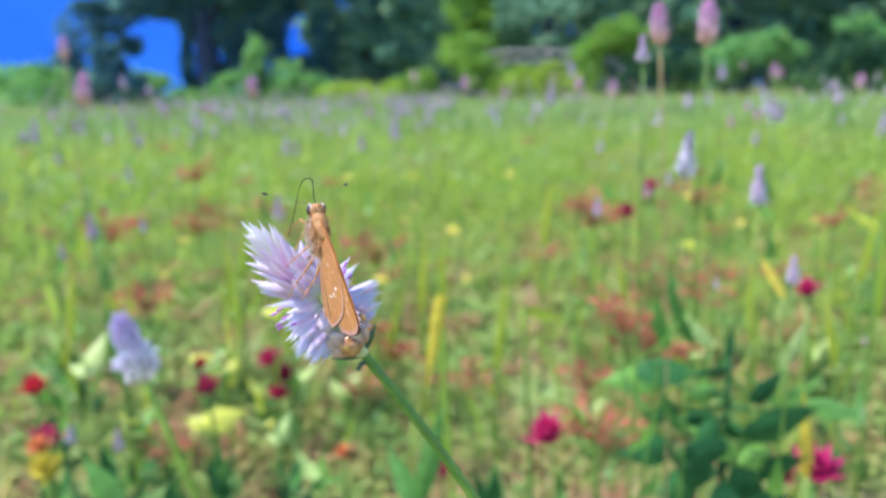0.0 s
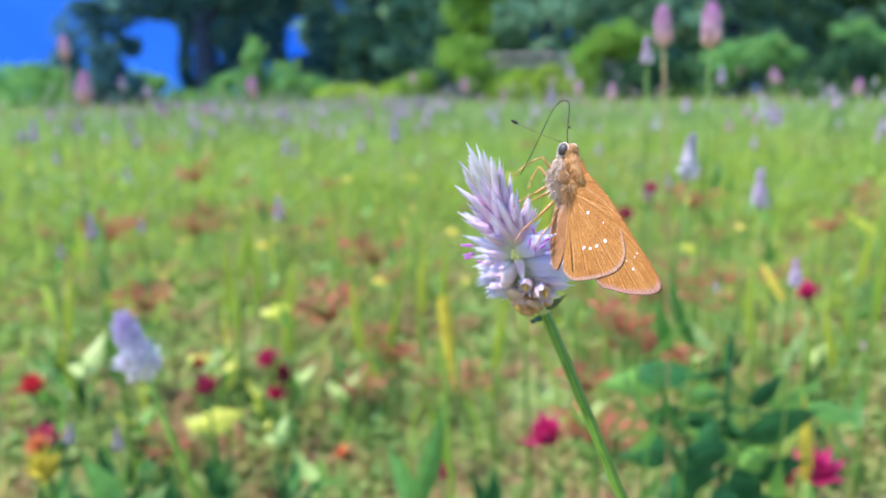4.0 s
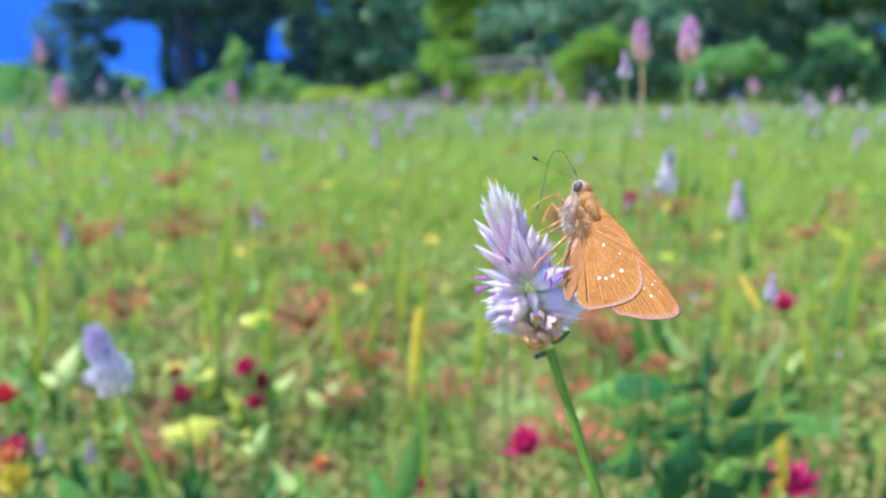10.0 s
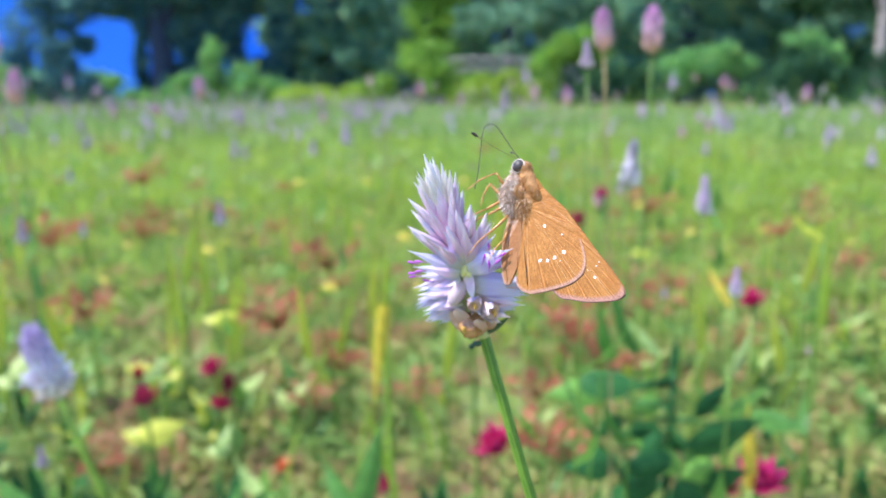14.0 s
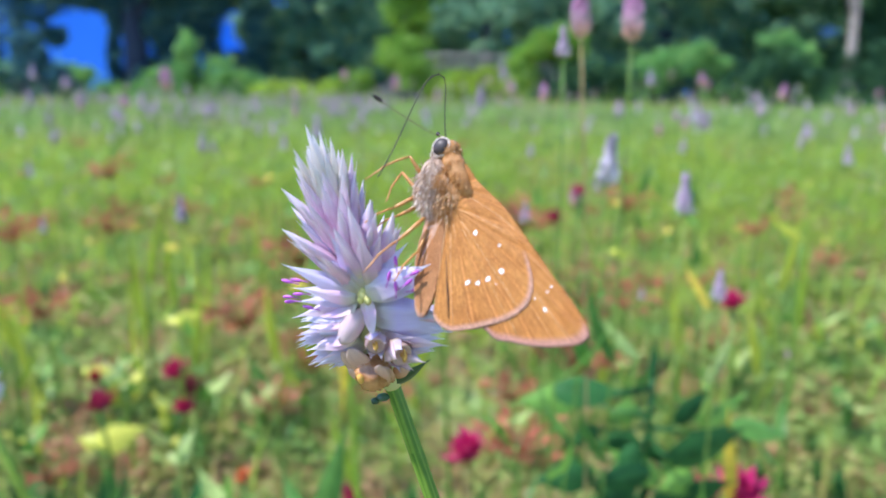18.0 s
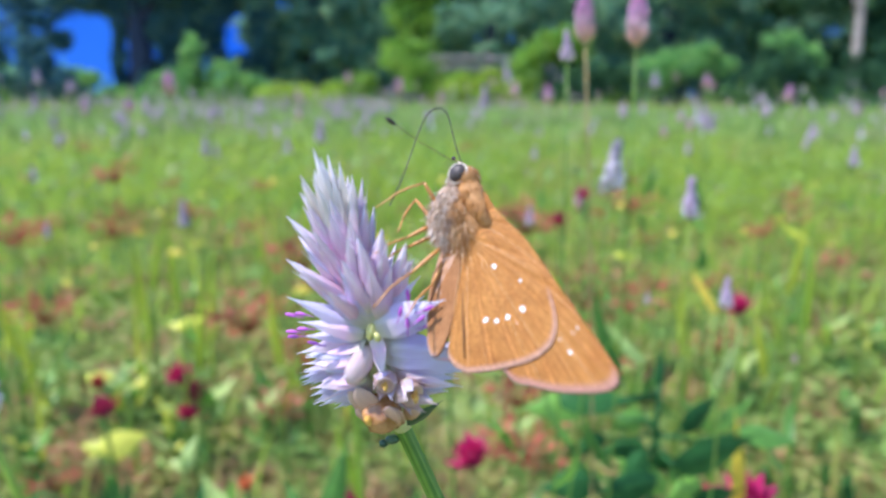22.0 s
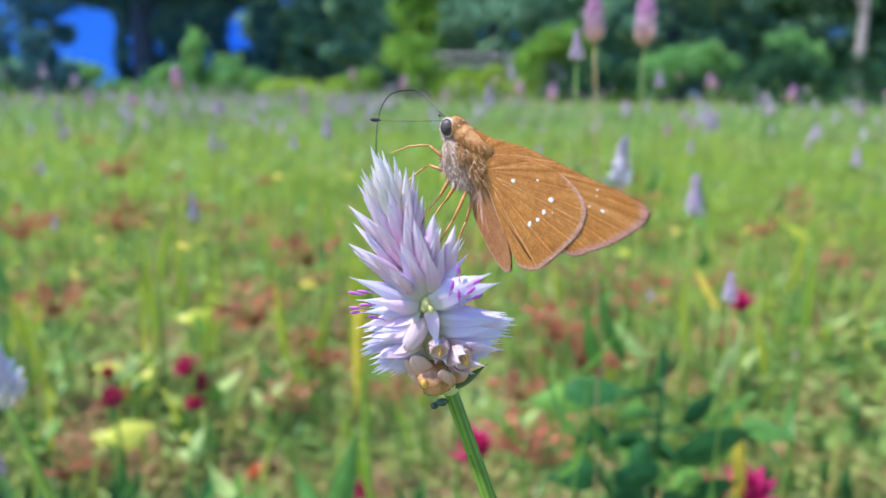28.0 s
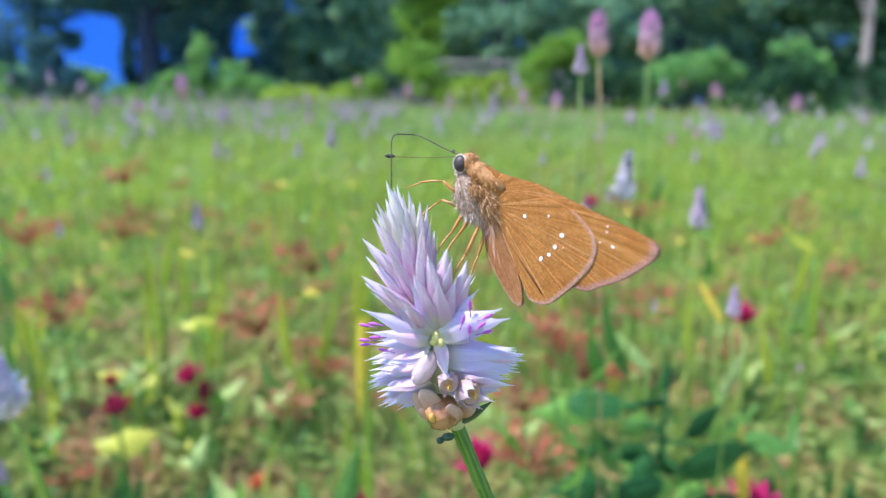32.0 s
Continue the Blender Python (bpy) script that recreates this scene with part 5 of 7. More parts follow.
weeds = [small_weed(81, [M_LEAF, M_PALE]), small_weed(82, [M_DLEAF, M_DLEAF, M_LEAF]), small_weed(83, [M_PALE, M_LEAF]), small_weed(84, [M_LEAF, M_YLEAF, M_PALE])]
for i, w in enumerate(weeds):
    w.location = ((-0.5, 0.85, 0), (-0.36, 0.74, 0), (0.30, 0.95, 0), (-0.24, 0.80, 0))[i]
# Dark-leaved copies added to stand for the deep green shadow in this corner.
for x, y, turn in ((-0.335, 0.53, 0.3), (-0.30, 0.56, 1.9), (-0.275, 0.52, 4.0), (-0.33, 0.60, 2.6), (-0.25, 0.55, 5.2), (-0.36, 0.57, 0.9), (-0.22, 0.60, 3.3), (-0.155, 0.58, 1.2), (0.02, 0.56, 2.2)):
    copy_thing(weeds[1], Matrix.Translation((x, y, 0.03)) @ Matrix.Rotation(turn, 4, "Z"))
rs = random.Random(23)
for i in range(16):
    copy_thing(weeds[1], Matrix.Translation((rs.uniform(0.28, 0.50), rs.uniform(0.52, 0.80), 0.0)) @ Matrix.Rotation(rs.uniform(0, 6.28), 4, "Z") @ Matrix.Scale(rs.uniform(0.45, 0.7), 4))
rw = random.Random(17)
for i in range(32):
    x = rw.uniform(-0.62, -0.10) if i < 20 else rw.uniform(-0.1, 0.75)
    y = rw.uniform(0.62, 1.0) if i < 20 else rw.uniform(0.66, 1.35)
    copy_thing(weeds[rw.randrange(4)], Matrix.Translation((x, y, -0.005)) @ Matrix.Rotation(rw.uniform(0, 6.28), 4, "Z"))


def blade_plant(name, foot, items, label, stem_mat, category="plant"):
    """A plant with a stem from foot to the highest leaf root, and leaves (root, tip, width, material, face turn)."""
    t = thing(name, (foot[0], foot[1], 0), label, category)
    o = Vector((foot[0], foot[1], 0))
    top = max((Vector(i[0]) - o for i in items), key=lambda p: p.z)
    part("stem", mesh("stem", *tube(bezier(Vector((0, 0, -0.01)), Vector((0, 0, top.z * 0.4)), top - Vector((0, 0, top.z * 0.3)), top, 9), [0.0024 - 0.0001 * i for i in range(9)], 7), stem_mat), t)
    for root, tip, w, mat, roll in items:
        a, b = Vector(root) - o, Vector(tip) - o
        L = (b - a).length
        v, f, uv = leaf_grid(L, w, 12, 4, 0.08, 0.3, 1.25 if w > 0.012 else 1.0, 0.1)
        m = aim(a, b, Vector((0, 1, 0))) @ Matrix.Rotation(radians(roll), 4, "Z")
        part("leaf", mesh("leaf", v, f, mat, uv), t, m)
        near = min(1.0, max(0.0, a.z / max(top.z, 0.01)))
        ax = top * near
        if (ax - a).length > 0.006:
            part("leaf_stalk", mesh("leaf_stalk", *tube([ax, ax.lerp(a, 0.5) - Vector((0, 0, 0.003)), a], [0.0012, 0.001, 0.0009], 5), stem_mat), t)
    return t


blade_plant("broadleaf_weed", (0.150, 0.392), [
    ((0.119, 0.423, 0.241), (0.078, 0.422, 0.240), 0.020, M_LEAF, 30), ((0.096, 0.395, 0.257), (0.136, 0.391, 0.258), 0.019, M_DLEAF, -40), ((0.097, 0.396, 0.255), (0.130, 0.393, 0.256), 0.015, M_DLEAF, 8),
    ((0.150, 0.369, 0.231), (0.194, 0.372, 0.244), 0.024, M_DLEAF, 10), ((0.196, 0.400, 0.233), (0.232, 0.398, 0.229), 0.017, M_LEAF, -60),
    ((0.165, 0.401, 0.235), (0.186, 0.404, 0.254), 0.015, M_DLEAF, 10), ((0.135, 0.375, 0.205), (0.112, 0.372, 0.214), 0.026, M_DLEAF, 12),
    ((0.118, 0.392, 0.212), (0.084, 0.388, 0.209), 0.020, M_DLEAF, 25), ((0.150, 0.380, 0.212), (0.122, 0.385, 0.230), 0.016, M_LEAF, 30),
    ((0.160, 0.375, 0.205), (0.190, 0.376, 0.212), 0.024, M_DLEAF, 20), ((0.150, 0.400, 0.262), (0.151, 0.402, 0.284), 0.006, M_DLEAF, 0),
    ((0.150, 0.372, 0.190), (0.128, 0.368, 0.182), 0.028, M_DLEAF, 12), ((0.155, 0.372, 0.185), (0.186, 0.372, 0.186), 0.028, M_DLEAF, 12),
    ((0.128, 0.380, 0.196), (0.104, 0.376, 0.190), 0.024, M_DLEAF, 12), ((0.165, 0.385, 0.198), (0.144, 0.382, 0.186), 0.026, M_DLEAF, 10), ((0.120, 0.396, 0.235), (0.104, 0.395, 0.224), 0.013, M_DLEAF, 10), ((0.145, 0.403, 0.225), (0.118, 0.403, 0.221), 0.014, M_DLEAF, 15), ((0.138, 0.384, 0.232), (0.128, 0.377, 0.212), 0.014, M_DLEAF, 10), ((0.141, 0.372, 0.222), (0.108, 0.368, 0.218), 0.017, M_DLEAF, 12),
    ((0.146, 0.393, 0.224), (0.164, 0.391, 0.217), 0.012, M_DLEAF, 15), ((0.166, 0.375, 0.218), (0.146, 0.375, 0.209), 0.015, M_LEAF, 25), ((0.148, 0.416, 0.238), (0.130, 0.415, 0.229), 0.014, M_LEAF, 20)],
    "dark green broad-leaved weed with many pointed leaves", M_DLEAF)
blade_plant("lance_leaf_weed", (0.215, 0.475), [((0.213, 0.471, 0.229), (0.232, 0.477, 0.262), 0.010, M_PALE, 10), ((0.213, 0.471, 0.20), (0.245, 0.474, 0.224), 0.011, M_LEAF, -30), ((0.213, 0.471, 0.20), (0.19, 0.474, 0.225), 0.009, M_LEAF, 30)],
            "slender weed with upright pale lance leaves", M_FSTEM)
blade_plant("long_leaf_weed", (0.198, 0.57), [((0.198, 0.569, 0.209), (0.168, 0.576, 0.243), 0.010, M_PALE, 20), ((0.198, 0.569, 0.18), (0.225, 0.576, 0.213), 0.010, M_LEAF, 20)], "slender weed with long pale leaves", M_FSTEM)
blade_plant("young_broad_blade", (-0.026, 0.366), [((-0.027, 0.364, 0.195), (-0.011, 0.373, 0.251), 0.014, M_LEAF, 10), ((-0.027, 0.366, 0.185), (-0.048, 0.388, 0.222), 0.013, M_LEAF, 25), ((-0.027, 0.366, 0.17), (0.0, 0.37, 0.19), 0.012, M_LEAF, 30)],
            "young plant with broad fresh green blades", M_FSTEM)
blade_plant("corner_leaf_weed", (-0.19, 0.362), [((-0.192, 0.363, 0.190), (-0.216, 0.368, 0.224), 0.016, M_LEAF, 20), ((-0.192, 0.363, 0.180), (-0.165, 0.368, 0.205), 0.014, M_PALE, 20)], "green weed with rounded leaves low in the grass", M_FSTEM)
# a grass blade whose dry end has snapped over and swings in the wind
HINGE = Vector((-0.0147, 0.441, 0.2904))
snapped = blade_plant("snapped_grass_blade", (-0.006, 0.452), [((-0.0150, 0.443, 0.284), (-0.0122, 0.442, 0.332), 0.0055, M_STALK, 15), ((-0.009, 0.449, 0.16), (-0.030, 0.445, 0.235), 0.006, M_STALK, 25)], "yellow-green grass blade with a dry golden end snapped over and hanging", M_LIMESTEM, "grass")
v, f, uv = leaf_grid(0.066, 0.0088, 12, 4, -0.03, 0.3, 1.0, 0.55)
dry_end = part("dry_end", mesh("dry_end", [(x, y, -z) for x, y, z in v], f, M_DRY, uv), snapped, Matrix.Translation(HINGE - snapped.location), "dry golden-yellow hanging end")
blade_plant("bent_lime_blade", (0.058, 0.605), [((0.050, 0.600, 0.232), (0.092, 0.600, 0.217), 0.011, M_STALK, 30), ((0.052, 0.602, 0.20), (0.046, 0.600, 0.245), 0.007, M_YLEAF, 10)], "lime-green grass blade bent over at the top", M_FSTEM, "grass")
blade_plant("bent_orange_blade", (0.265, 0.578), [((0.257, 0.577, 0.246), (0.236, 0.584, 0.284), 0.008, M_DRY, 10)], "bent orange-yellow dying grass blade", M_FSTEM, "grass")
blade_plant("bent_yellow_blade", (0.395, 0.688), [((0.388, 0.686, 0.277), (0.358, 0.689, 0.300), 0.010, M_YLEAF, 10)], "bent yellow grass blade above the green", M_FSTEM, "grass")
blade_plant("yellow_stalk", (0.202, 0.402), [((0.2005, 0.402, 0.187), (0.2000, 0.408, 0.2435), 0.0115, M_DRY, 20)], "upright yellow withered stalk", M_FSTEM, "grass")


for x, y, z0, z1, lean in ((-0.205, 0.80, 0.12, 0.24, 0.01), (-0.115, 0.78, 0.13, 0.23, -0.012), (0.035, 0.80, 0.10, 0.22, 0.015), (-0.42, 0.85, 0.12, 0.22, -0.02), (0.47, 0.86, 0.18, 0.29, 0.02), (-0.055, 0.92, 0.13, 0.25, 0.005), (0.11, 1.0, 0.20, 0.31, 0.012),
                            (-0.30, 0.95, 0.17, 0.27, 0.02), (0.42, 0.80, 0.10, 0.19, -0.02), (-0.10, 0.88, 0.08, 0.17, 0.02), (0.30, 0.74, 0.15, 0.24, -0.008), (0.52, 0.90, 0.12, 0.26, 0.0)):
    blade_plant("grass_stalk", (x, y), [((x, y, z0), (x + lean, y - 0.004, z1), 0.012, M_STALK, 0), ((x, y, z0 * 0.6), (x - 1.6 * lean, y, z0 + 0.02), 0.007, M_STALK, 20)], "upright yellow-green grass stalk with broad blades", M_FSTEM, "grass")


def scatter(kinds, n, seed, y0, y1, spread, right, sink=0.0):
    """Copies of some plants over a strip of the meadow."""
    rng = random.Random(seed)
    for i in range(n):
        y = y0 + (y1 - y0) * rng.random() ** 1.3
        x = rng.uniform(-spread, right) * y
        src = kinds[rng.randrange(len(kinds))]
        copy_thing(src, Matrix.Translation((x, y, -sink * rng.random())) @ Matrix.Rotation(rng.uniform(0, 6.28), 4, "Z"))


everything = list(scene.objects)
stalks = [o for o in everything if o.parent is None and o.name.startswith("grass_stalk")]
rosettes = [o for o in everything if o.parent is None and o.name.startswith("ground_flower") and "rust" in o["label"]]
seedlings = [o for o in everything if o.parent is None and o.name.startswith("weed_seedling") and "yellow" in o["label"]]
scatter(stalks, 28, 61, 0.85, 2.4, 0.62, 0.2, 0.05)
scatter(stalks, 9, 64, 0.75, 1.3, 0.60, 0.60, 0.10)
scatter(rosettes, 34, 62, 0.75, 2.4, 0.62, 0.62)
scatter(seedlings, 26, 63, 0.9, 2.4, 0.62, 0.62)


# ---- the visited cockscomb ----
HEAD = [(r[0], pose(*r[1:])) for r in HEAD_ROWS]
ROOT = Vector((0.105, 0.055, 0.0))
hero = thing("plumed_cockscomb", ROOT, "white and lilac plumed cockscomb in bloom on a green stem", "flower")


def lathe(profile, sides=12):
    V, F = [], []
    for z, r in profile:
        for k in range(sides):
            w = 2 * math.pi * k / sides
            V.append((r * math.cos(w), r * math.sin(w), z))
    for i in range(len(profile) - 1):
        for k in range(sides):
            k2 = (k + 1) % sides
            F.append((i * sides + k, i * sides + k2, (i + 1) * sides + k2, (i + 1) * sides + k))
    F.append(tuple(range(sides - 1, -1, -1)))
    F.append(tuple(range((len(profile) - 1) * sides, len(profile) * sides)))
    return V, F


mm = 0.001
AXIS = aim((1.3 * mm, 0, 0.8 * mm), (0, 0, 26.7 * mm)) @ Matrix.Scale(0.97, 4)
head = part("flower_head", mesh("flower_head", *moved(lathe([(0, 0.8 * mm), (1.0 * mm, 1.3 * mm), (4 * mm, 1.9 * mm), (10 * mm, 1.8 * mm), (17 * mm, 1.3 * mm), (22 * mm, 0.7 * mm), (25 * mm, 0.2 * mm)]), AXIS), M_CORE), hero, None, "white and lilac flower spike")
# unit pieces, 1 mm long and 1 mm wide, sized where they are set
SP = [mesh("tepal", v, f, mt, uv) for mt, (v, f, uv) in ((M_BRACT, spindle(mm, mm, 11, 10)), (M_BRACT2, spindle(mm, mm, 11, 12)), (M_CREAM, spindle(mm, mm, 11, 10)))]
TP = [mesh("tepal", v, f, mt, uv) for mt, (v, f, uv) in ((M_BRACT2, leaf_grid(mm, mm, 10, 6, 0.03, 0.3)), (M_BRACT, leaf_grid(mm, mm, 10, 6, -0.05, 0.4)), (M_BRACT, leaf_grid(mm, mm, 10, 6, 0.07, 0.28)), (M_CREAM, leaf_grid(mm, mm, 10, 6, 0.02, 0.5)), (M_BRACT2, leaf_grid(mm, mm, 10, 6, 0.08, 0.3)))]
def lathed(profile, mat, name="bud"):
    v, f = lathe([(z * mm, r * mm) for z, r in profile], 14)
    return mesh(name, v, f, mat, [(k % 14 / 14, p[2] / mm) for k, p in enumerate(v)])


BLUNT = [(0, 0.16), (0.12, 0.34), (0.35, 0.49), (0.62, 0.5), (0.82, 0.4), (0.94, 0.22), (1.0, 0.05)]
BUDM = lathed(BLUNT, M_BUD)
PINKBUD = lathed(BLUNT, M_PBUD)
CUP = lathed([(0, 0.2), (0.25, 0.40), (0.55, 0.48), (0.75, 0.49), (0.80, 0.43), (0.74, 0.34), (0.70, 0.2), (0.69, 0.05)], M_BUD)
ANTH = mesh("anther", *joined([tube([(0, 0, -0.8 * mm), (0.05 * mm, 0, 0.2 * mm)], [0.05 * mm, 0.045 * mm], 5), moved(blob(0, 0, 0, 0.17 * mm, 0.14 * mm, 0.52 * mm, 8, 6), Matrix.Translation((0.05 * mm, 0, 0.3 * mm)))]), M_STAMEN)
PETAL = [mesh("tepal", v, f, mt, uv) for mt, (v, f, uv) in ((M_PBUD, leaf_grid(mm, mm, 8, 6, -0.1, 0.35, 0.5)), (M_BRACT2, leaf_grid(mm, mm, 8, 6, -0.12, 0.3, 0.5)))]
HEART = mesh("floret_heart", *joined([blob(x * mm, y * mm, z * mm, 0.2 * mm, 0.2 * mm, 0.34 * mm, 7, 6, 0.1) for x, y, z in ((-0.18, 0.05, 0.1), (0.2, -0.1, 0.0), (0.05, -0.28, -0.22), (0.1, 0.25, 0.25))]), M_HEART)
PIST = mesh("floret_heart", *blob(0, 0, 0, 0.45 * mm, 0.45 * mm, 0.6 * mm, 8, 6, 0.1), M_PISTIL)
rh = random.Random(21)


def spear(me, a, b, width, face=(0, -1, 0), name="tepal", label="", thick=None):
    """Sets a unit piece from a to b (mm, in the head's space), its face towards face."""
    a, b = Vector(a), Vector(b)
    z = (b - a).normalized()
    y = Vector(face) * -1
    y = (y - z * y.dot(z))
    y = y.normalized() if y.length > 0.05 else z.orthogonal().normalized()
    x = y.cross(z)
    w = width if thick is None else thick
    m = Matrix((x * width, y * w, z * (b - a).length)).transposed().to_4x4()
    m.translation = a * mm
    return part(name, me, head, m, label)


def axis_at(z):
    return Vector((1.3 - 0.05 * z, 0, z))


def floret(a, z, tilt, length, width, splay, cream):
    """A closed floret of the cone: a plump pointed core, clasped by outer tepals whose tips stand off a little."""
    out = Vector((math.cos(a), math.sin(a), 0))
    d = out * math.sin(tilt) + Vector((-0.05, 0, 1)) * math.cos(tilt)
    r = axis_at(z) + out * 0.7
    t = r + d * length
    spear(SP[2] if cream else SP[0 if z > 14.5 else rh.randrange(2)], r, t, width * 0.92, out, thick=width * 0.7)
    side = d.cross(out)
    for k in (-1, 1):
        off = side * (k * splay)
        spear(TP[3] if cream else TP[1 + rh.randrange(2)], r + out * 0.3 + off * 0.6, t + off + out * rh.uniform(0.0, 0.4) - d * rh.uniform(0.3, 1.6), width * rh.uniform(0.75, 0.95), out + side * (k * 0.7))


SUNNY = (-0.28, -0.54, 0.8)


def brush(root, tip, n, spread, width, face=(0, -1, 0)):
    """A half-open floret seen from the side: broad tepals lying along one another, their tips fanned a little."""
    root, tip = Vector(root), Vector(tip)
    d = (tip - root).normalized()
    s = d.cross(Vector(face)).normalized()
    f = s.cross(d)
    # Sunlight put into the colour: sun-facing brushes take whiter tepals, the rest lilac.
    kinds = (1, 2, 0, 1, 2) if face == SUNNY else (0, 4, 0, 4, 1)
    for k in range(n):
        u = (k + 0.5) / n * 2 - 1 + rh.uniform(-0.12, 0.12)
        v = rh.uniform(-1, 1) * math.sqrt(max(0.05, 1 - u * u))
        r = root + s * u * spread * 0.30 + f * v * spread * 0.3
        t = tip + s * u * spread + f * v * spread * 0.5 - d * (0.7 * u * u + rh.uniform(0, 1.0))
        spear(TP[kinds[rh.randrange(5)]], r, t, width * rh.uniform(0.85, 1.15), Vector(face) + f * (v * 0.5) + s * (u * 0.4))


# closed florets of the upper cone
N_UP = 46
for i in range(N_UP):
    t = i / (N_UP - 1)
    floret(i * 2.39996 + rh.uniform(-0.15, 0.15), 11.4 + 9.4 * t ** 0.95, radians(40 - 33 * t ** 0.8) + rh.uniform(-0.12, 0.12), (7.6 - 2.2 * t) * rh.uniform(0.84, 1.1), (1.85 - 0.6 * t) * rh.uniform(0.85, 1.1), 0.38, t > 0.72)
for dx, dy, z in ((0.5, -0.4, 26.3), (-0.3, 0.4, 27.0), (0.1, 0.2, 25.6), (0.9, 0.3, 25.2), (-0.5, -0.5, 25.0)):
    spear(SP[2], (0.3, 0, 20.0), (dx, dy, z), 1.25)
# florets that stand clear of the cone
for a, b, w in (((0.8, -1.0, 15.5), (-3.4, -1.2, 22.2), 1.7), ((0.6, -1.4, 13.2), (-4.1, -2.0, 18.8), 1.8), ((0.4, -1.0, 12.6), (-4.5, -0.4, 17.6), 1.6), ((2.6, -1.2, 15.0), (4.5, -1.6, 20.1), 1.8), ((3.2, -0.8, 12.8), (6.0, -1.0, 18.5), 1.75), ((1.6, -1.8, 13.2), (1.3, -3.4, 18.6), 1.8), ((2.4, -1.8, 14.0), (2.9, -2.9, 20.3), 1.7)):
    spear(SP[0], a, b, w, name="floret", thick=w * 0.8)
    spear(TP[1 + rh.randrange(2)], Vector(a) + Vector((0.3, -0.5, 0.0)), Vector(b) + Vector((0.35, -0.3, -0.9)), w * 0.8)
# open florets on both sides of the front, with their anthers
STAR = [((1.2, -2.0, 11.9), (-4.9, -2.4, 15.7), 1.9, 0), ((1.0, -2.2, 11.6), (-3.6, -2.6, 13.2), 1.9, 1), ((1.1, -2.0, 11.3), (-5.2, -1.6, 11.6), 1.5, 0), ((1.0, -1.9, 11.1), (-6.2, -1.4, 9.9), 1.7, 2), ((1.1, -1.6, 11.4), (-5.6, -0.6, 12.6), 1.6, 0),
        ((2.1, -2.3, 12.0), (8.6, -2.6, 13.9), 2.8, 0), ((2.2, -1.8, 11.7), (8.9, -1.0, 12.2), 2.7, 0), ((2.1, -1.9, 12.2), (6.6, -1.2, 15.6), 1.7, 0), ((2.2, -1.5, 11.5), (7.6, 0.4, 11.4), 1.8, 0)]
for a, b, w, k in STAR:
    spear(TP[k], a, b, w, (0.15, -1, 0.45))
FRONT = [((1.9, -2.1, 12.4), (0.8, -3.6, 18.2), 2.0, 0), ((1.6, -2.1, 12.2), (-1.9, -3.2, 17.2), 2.1, 0), ((2.5, -2.0, 12.5), (3.4, -3.2, 18.0), 2.2, 1), ((2.0, -2.3, 11.4), (2.3, -3.9, 7.6), 1.5, 1), ((2.3, -1.8, 12.6), (5.0, -2.2, 17.4), 1.9, 1)]
for a, b, w, k in FRONT:
    spear(TP[k], a, b, w, (0, -1, 0.1))
for x, y, z, s in ((1.8, -2.5, 11.8, 0.95), (2.2, -2.6, 11.3, 0.8), (1.5, -2.5, 11.4, 0.7), (2.0, -2.5, 12.2, 0.6)):
    part("floret_heart", PIST, head, Matrix.Translation((x * mm, y * mm, z * mm)) @ Matrix.Scale(s, 4), "pale yellow-green floret heart")
ANTHERS = [(-4.4, -2.8, 14.0, -70), (-3.4, -3.0, 14.1, -75), (-4.8, -2.7, 12.5, -80), (-3.6, -3.0, 12.8, -85), (-4.9, -2.5, 12.0, -88), (-3.2, -2.7, 11.2, -70),
           (5.6, -2.6, 14.3, 5), (4.7, -3.0, 13.2, 25), (6.9, -3.0, 13.4, 70), (5.2, -3.2, 12.2, 10), (6.2, -3.1, 12.6, 60), (6.4, -2.2, 11.6, 80)]
for x, y, z, tilt in ANTHERS:
    part("anther", ANTH, head, Matrix.Translation((x * mm, y * mm, z * mm)) @ Matrix.Rotation(radians(tilt), 4, "Y") @ Matrix.Scale(1.05, 4))
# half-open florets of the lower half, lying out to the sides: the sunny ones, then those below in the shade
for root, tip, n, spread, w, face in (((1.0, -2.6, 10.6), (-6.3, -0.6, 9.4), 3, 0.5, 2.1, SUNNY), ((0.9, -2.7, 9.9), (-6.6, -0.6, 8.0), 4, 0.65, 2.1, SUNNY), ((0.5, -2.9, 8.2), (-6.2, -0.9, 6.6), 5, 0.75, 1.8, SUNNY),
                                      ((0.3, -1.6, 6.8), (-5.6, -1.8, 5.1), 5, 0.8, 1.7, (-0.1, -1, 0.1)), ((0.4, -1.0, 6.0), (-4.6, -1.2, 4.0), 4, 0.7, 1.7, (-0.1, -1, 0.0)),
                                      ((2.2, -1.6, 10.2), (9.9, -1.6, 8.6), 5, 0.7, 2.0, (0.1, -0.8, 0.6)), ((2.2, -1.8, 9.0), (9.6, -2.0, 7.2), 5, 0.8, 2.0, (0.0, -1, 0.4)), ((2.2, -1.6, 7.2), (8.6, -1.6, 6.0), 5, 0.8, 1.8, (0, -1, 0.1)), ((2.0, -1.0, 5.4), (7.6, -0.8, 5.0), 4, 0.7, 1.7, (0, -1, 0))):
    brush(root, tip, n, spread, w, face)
for k in range(13):
    a = radians(18 + 12 * k)
    out = Vector((math.cos(a), math.sin(a), 0))
    z = (10.4, 7.6, 5.6)[k % 3]
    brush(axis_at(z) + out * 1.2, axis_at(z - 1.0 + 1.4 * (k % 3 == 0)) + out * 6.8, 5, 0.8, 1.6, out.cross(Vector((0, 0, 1))))
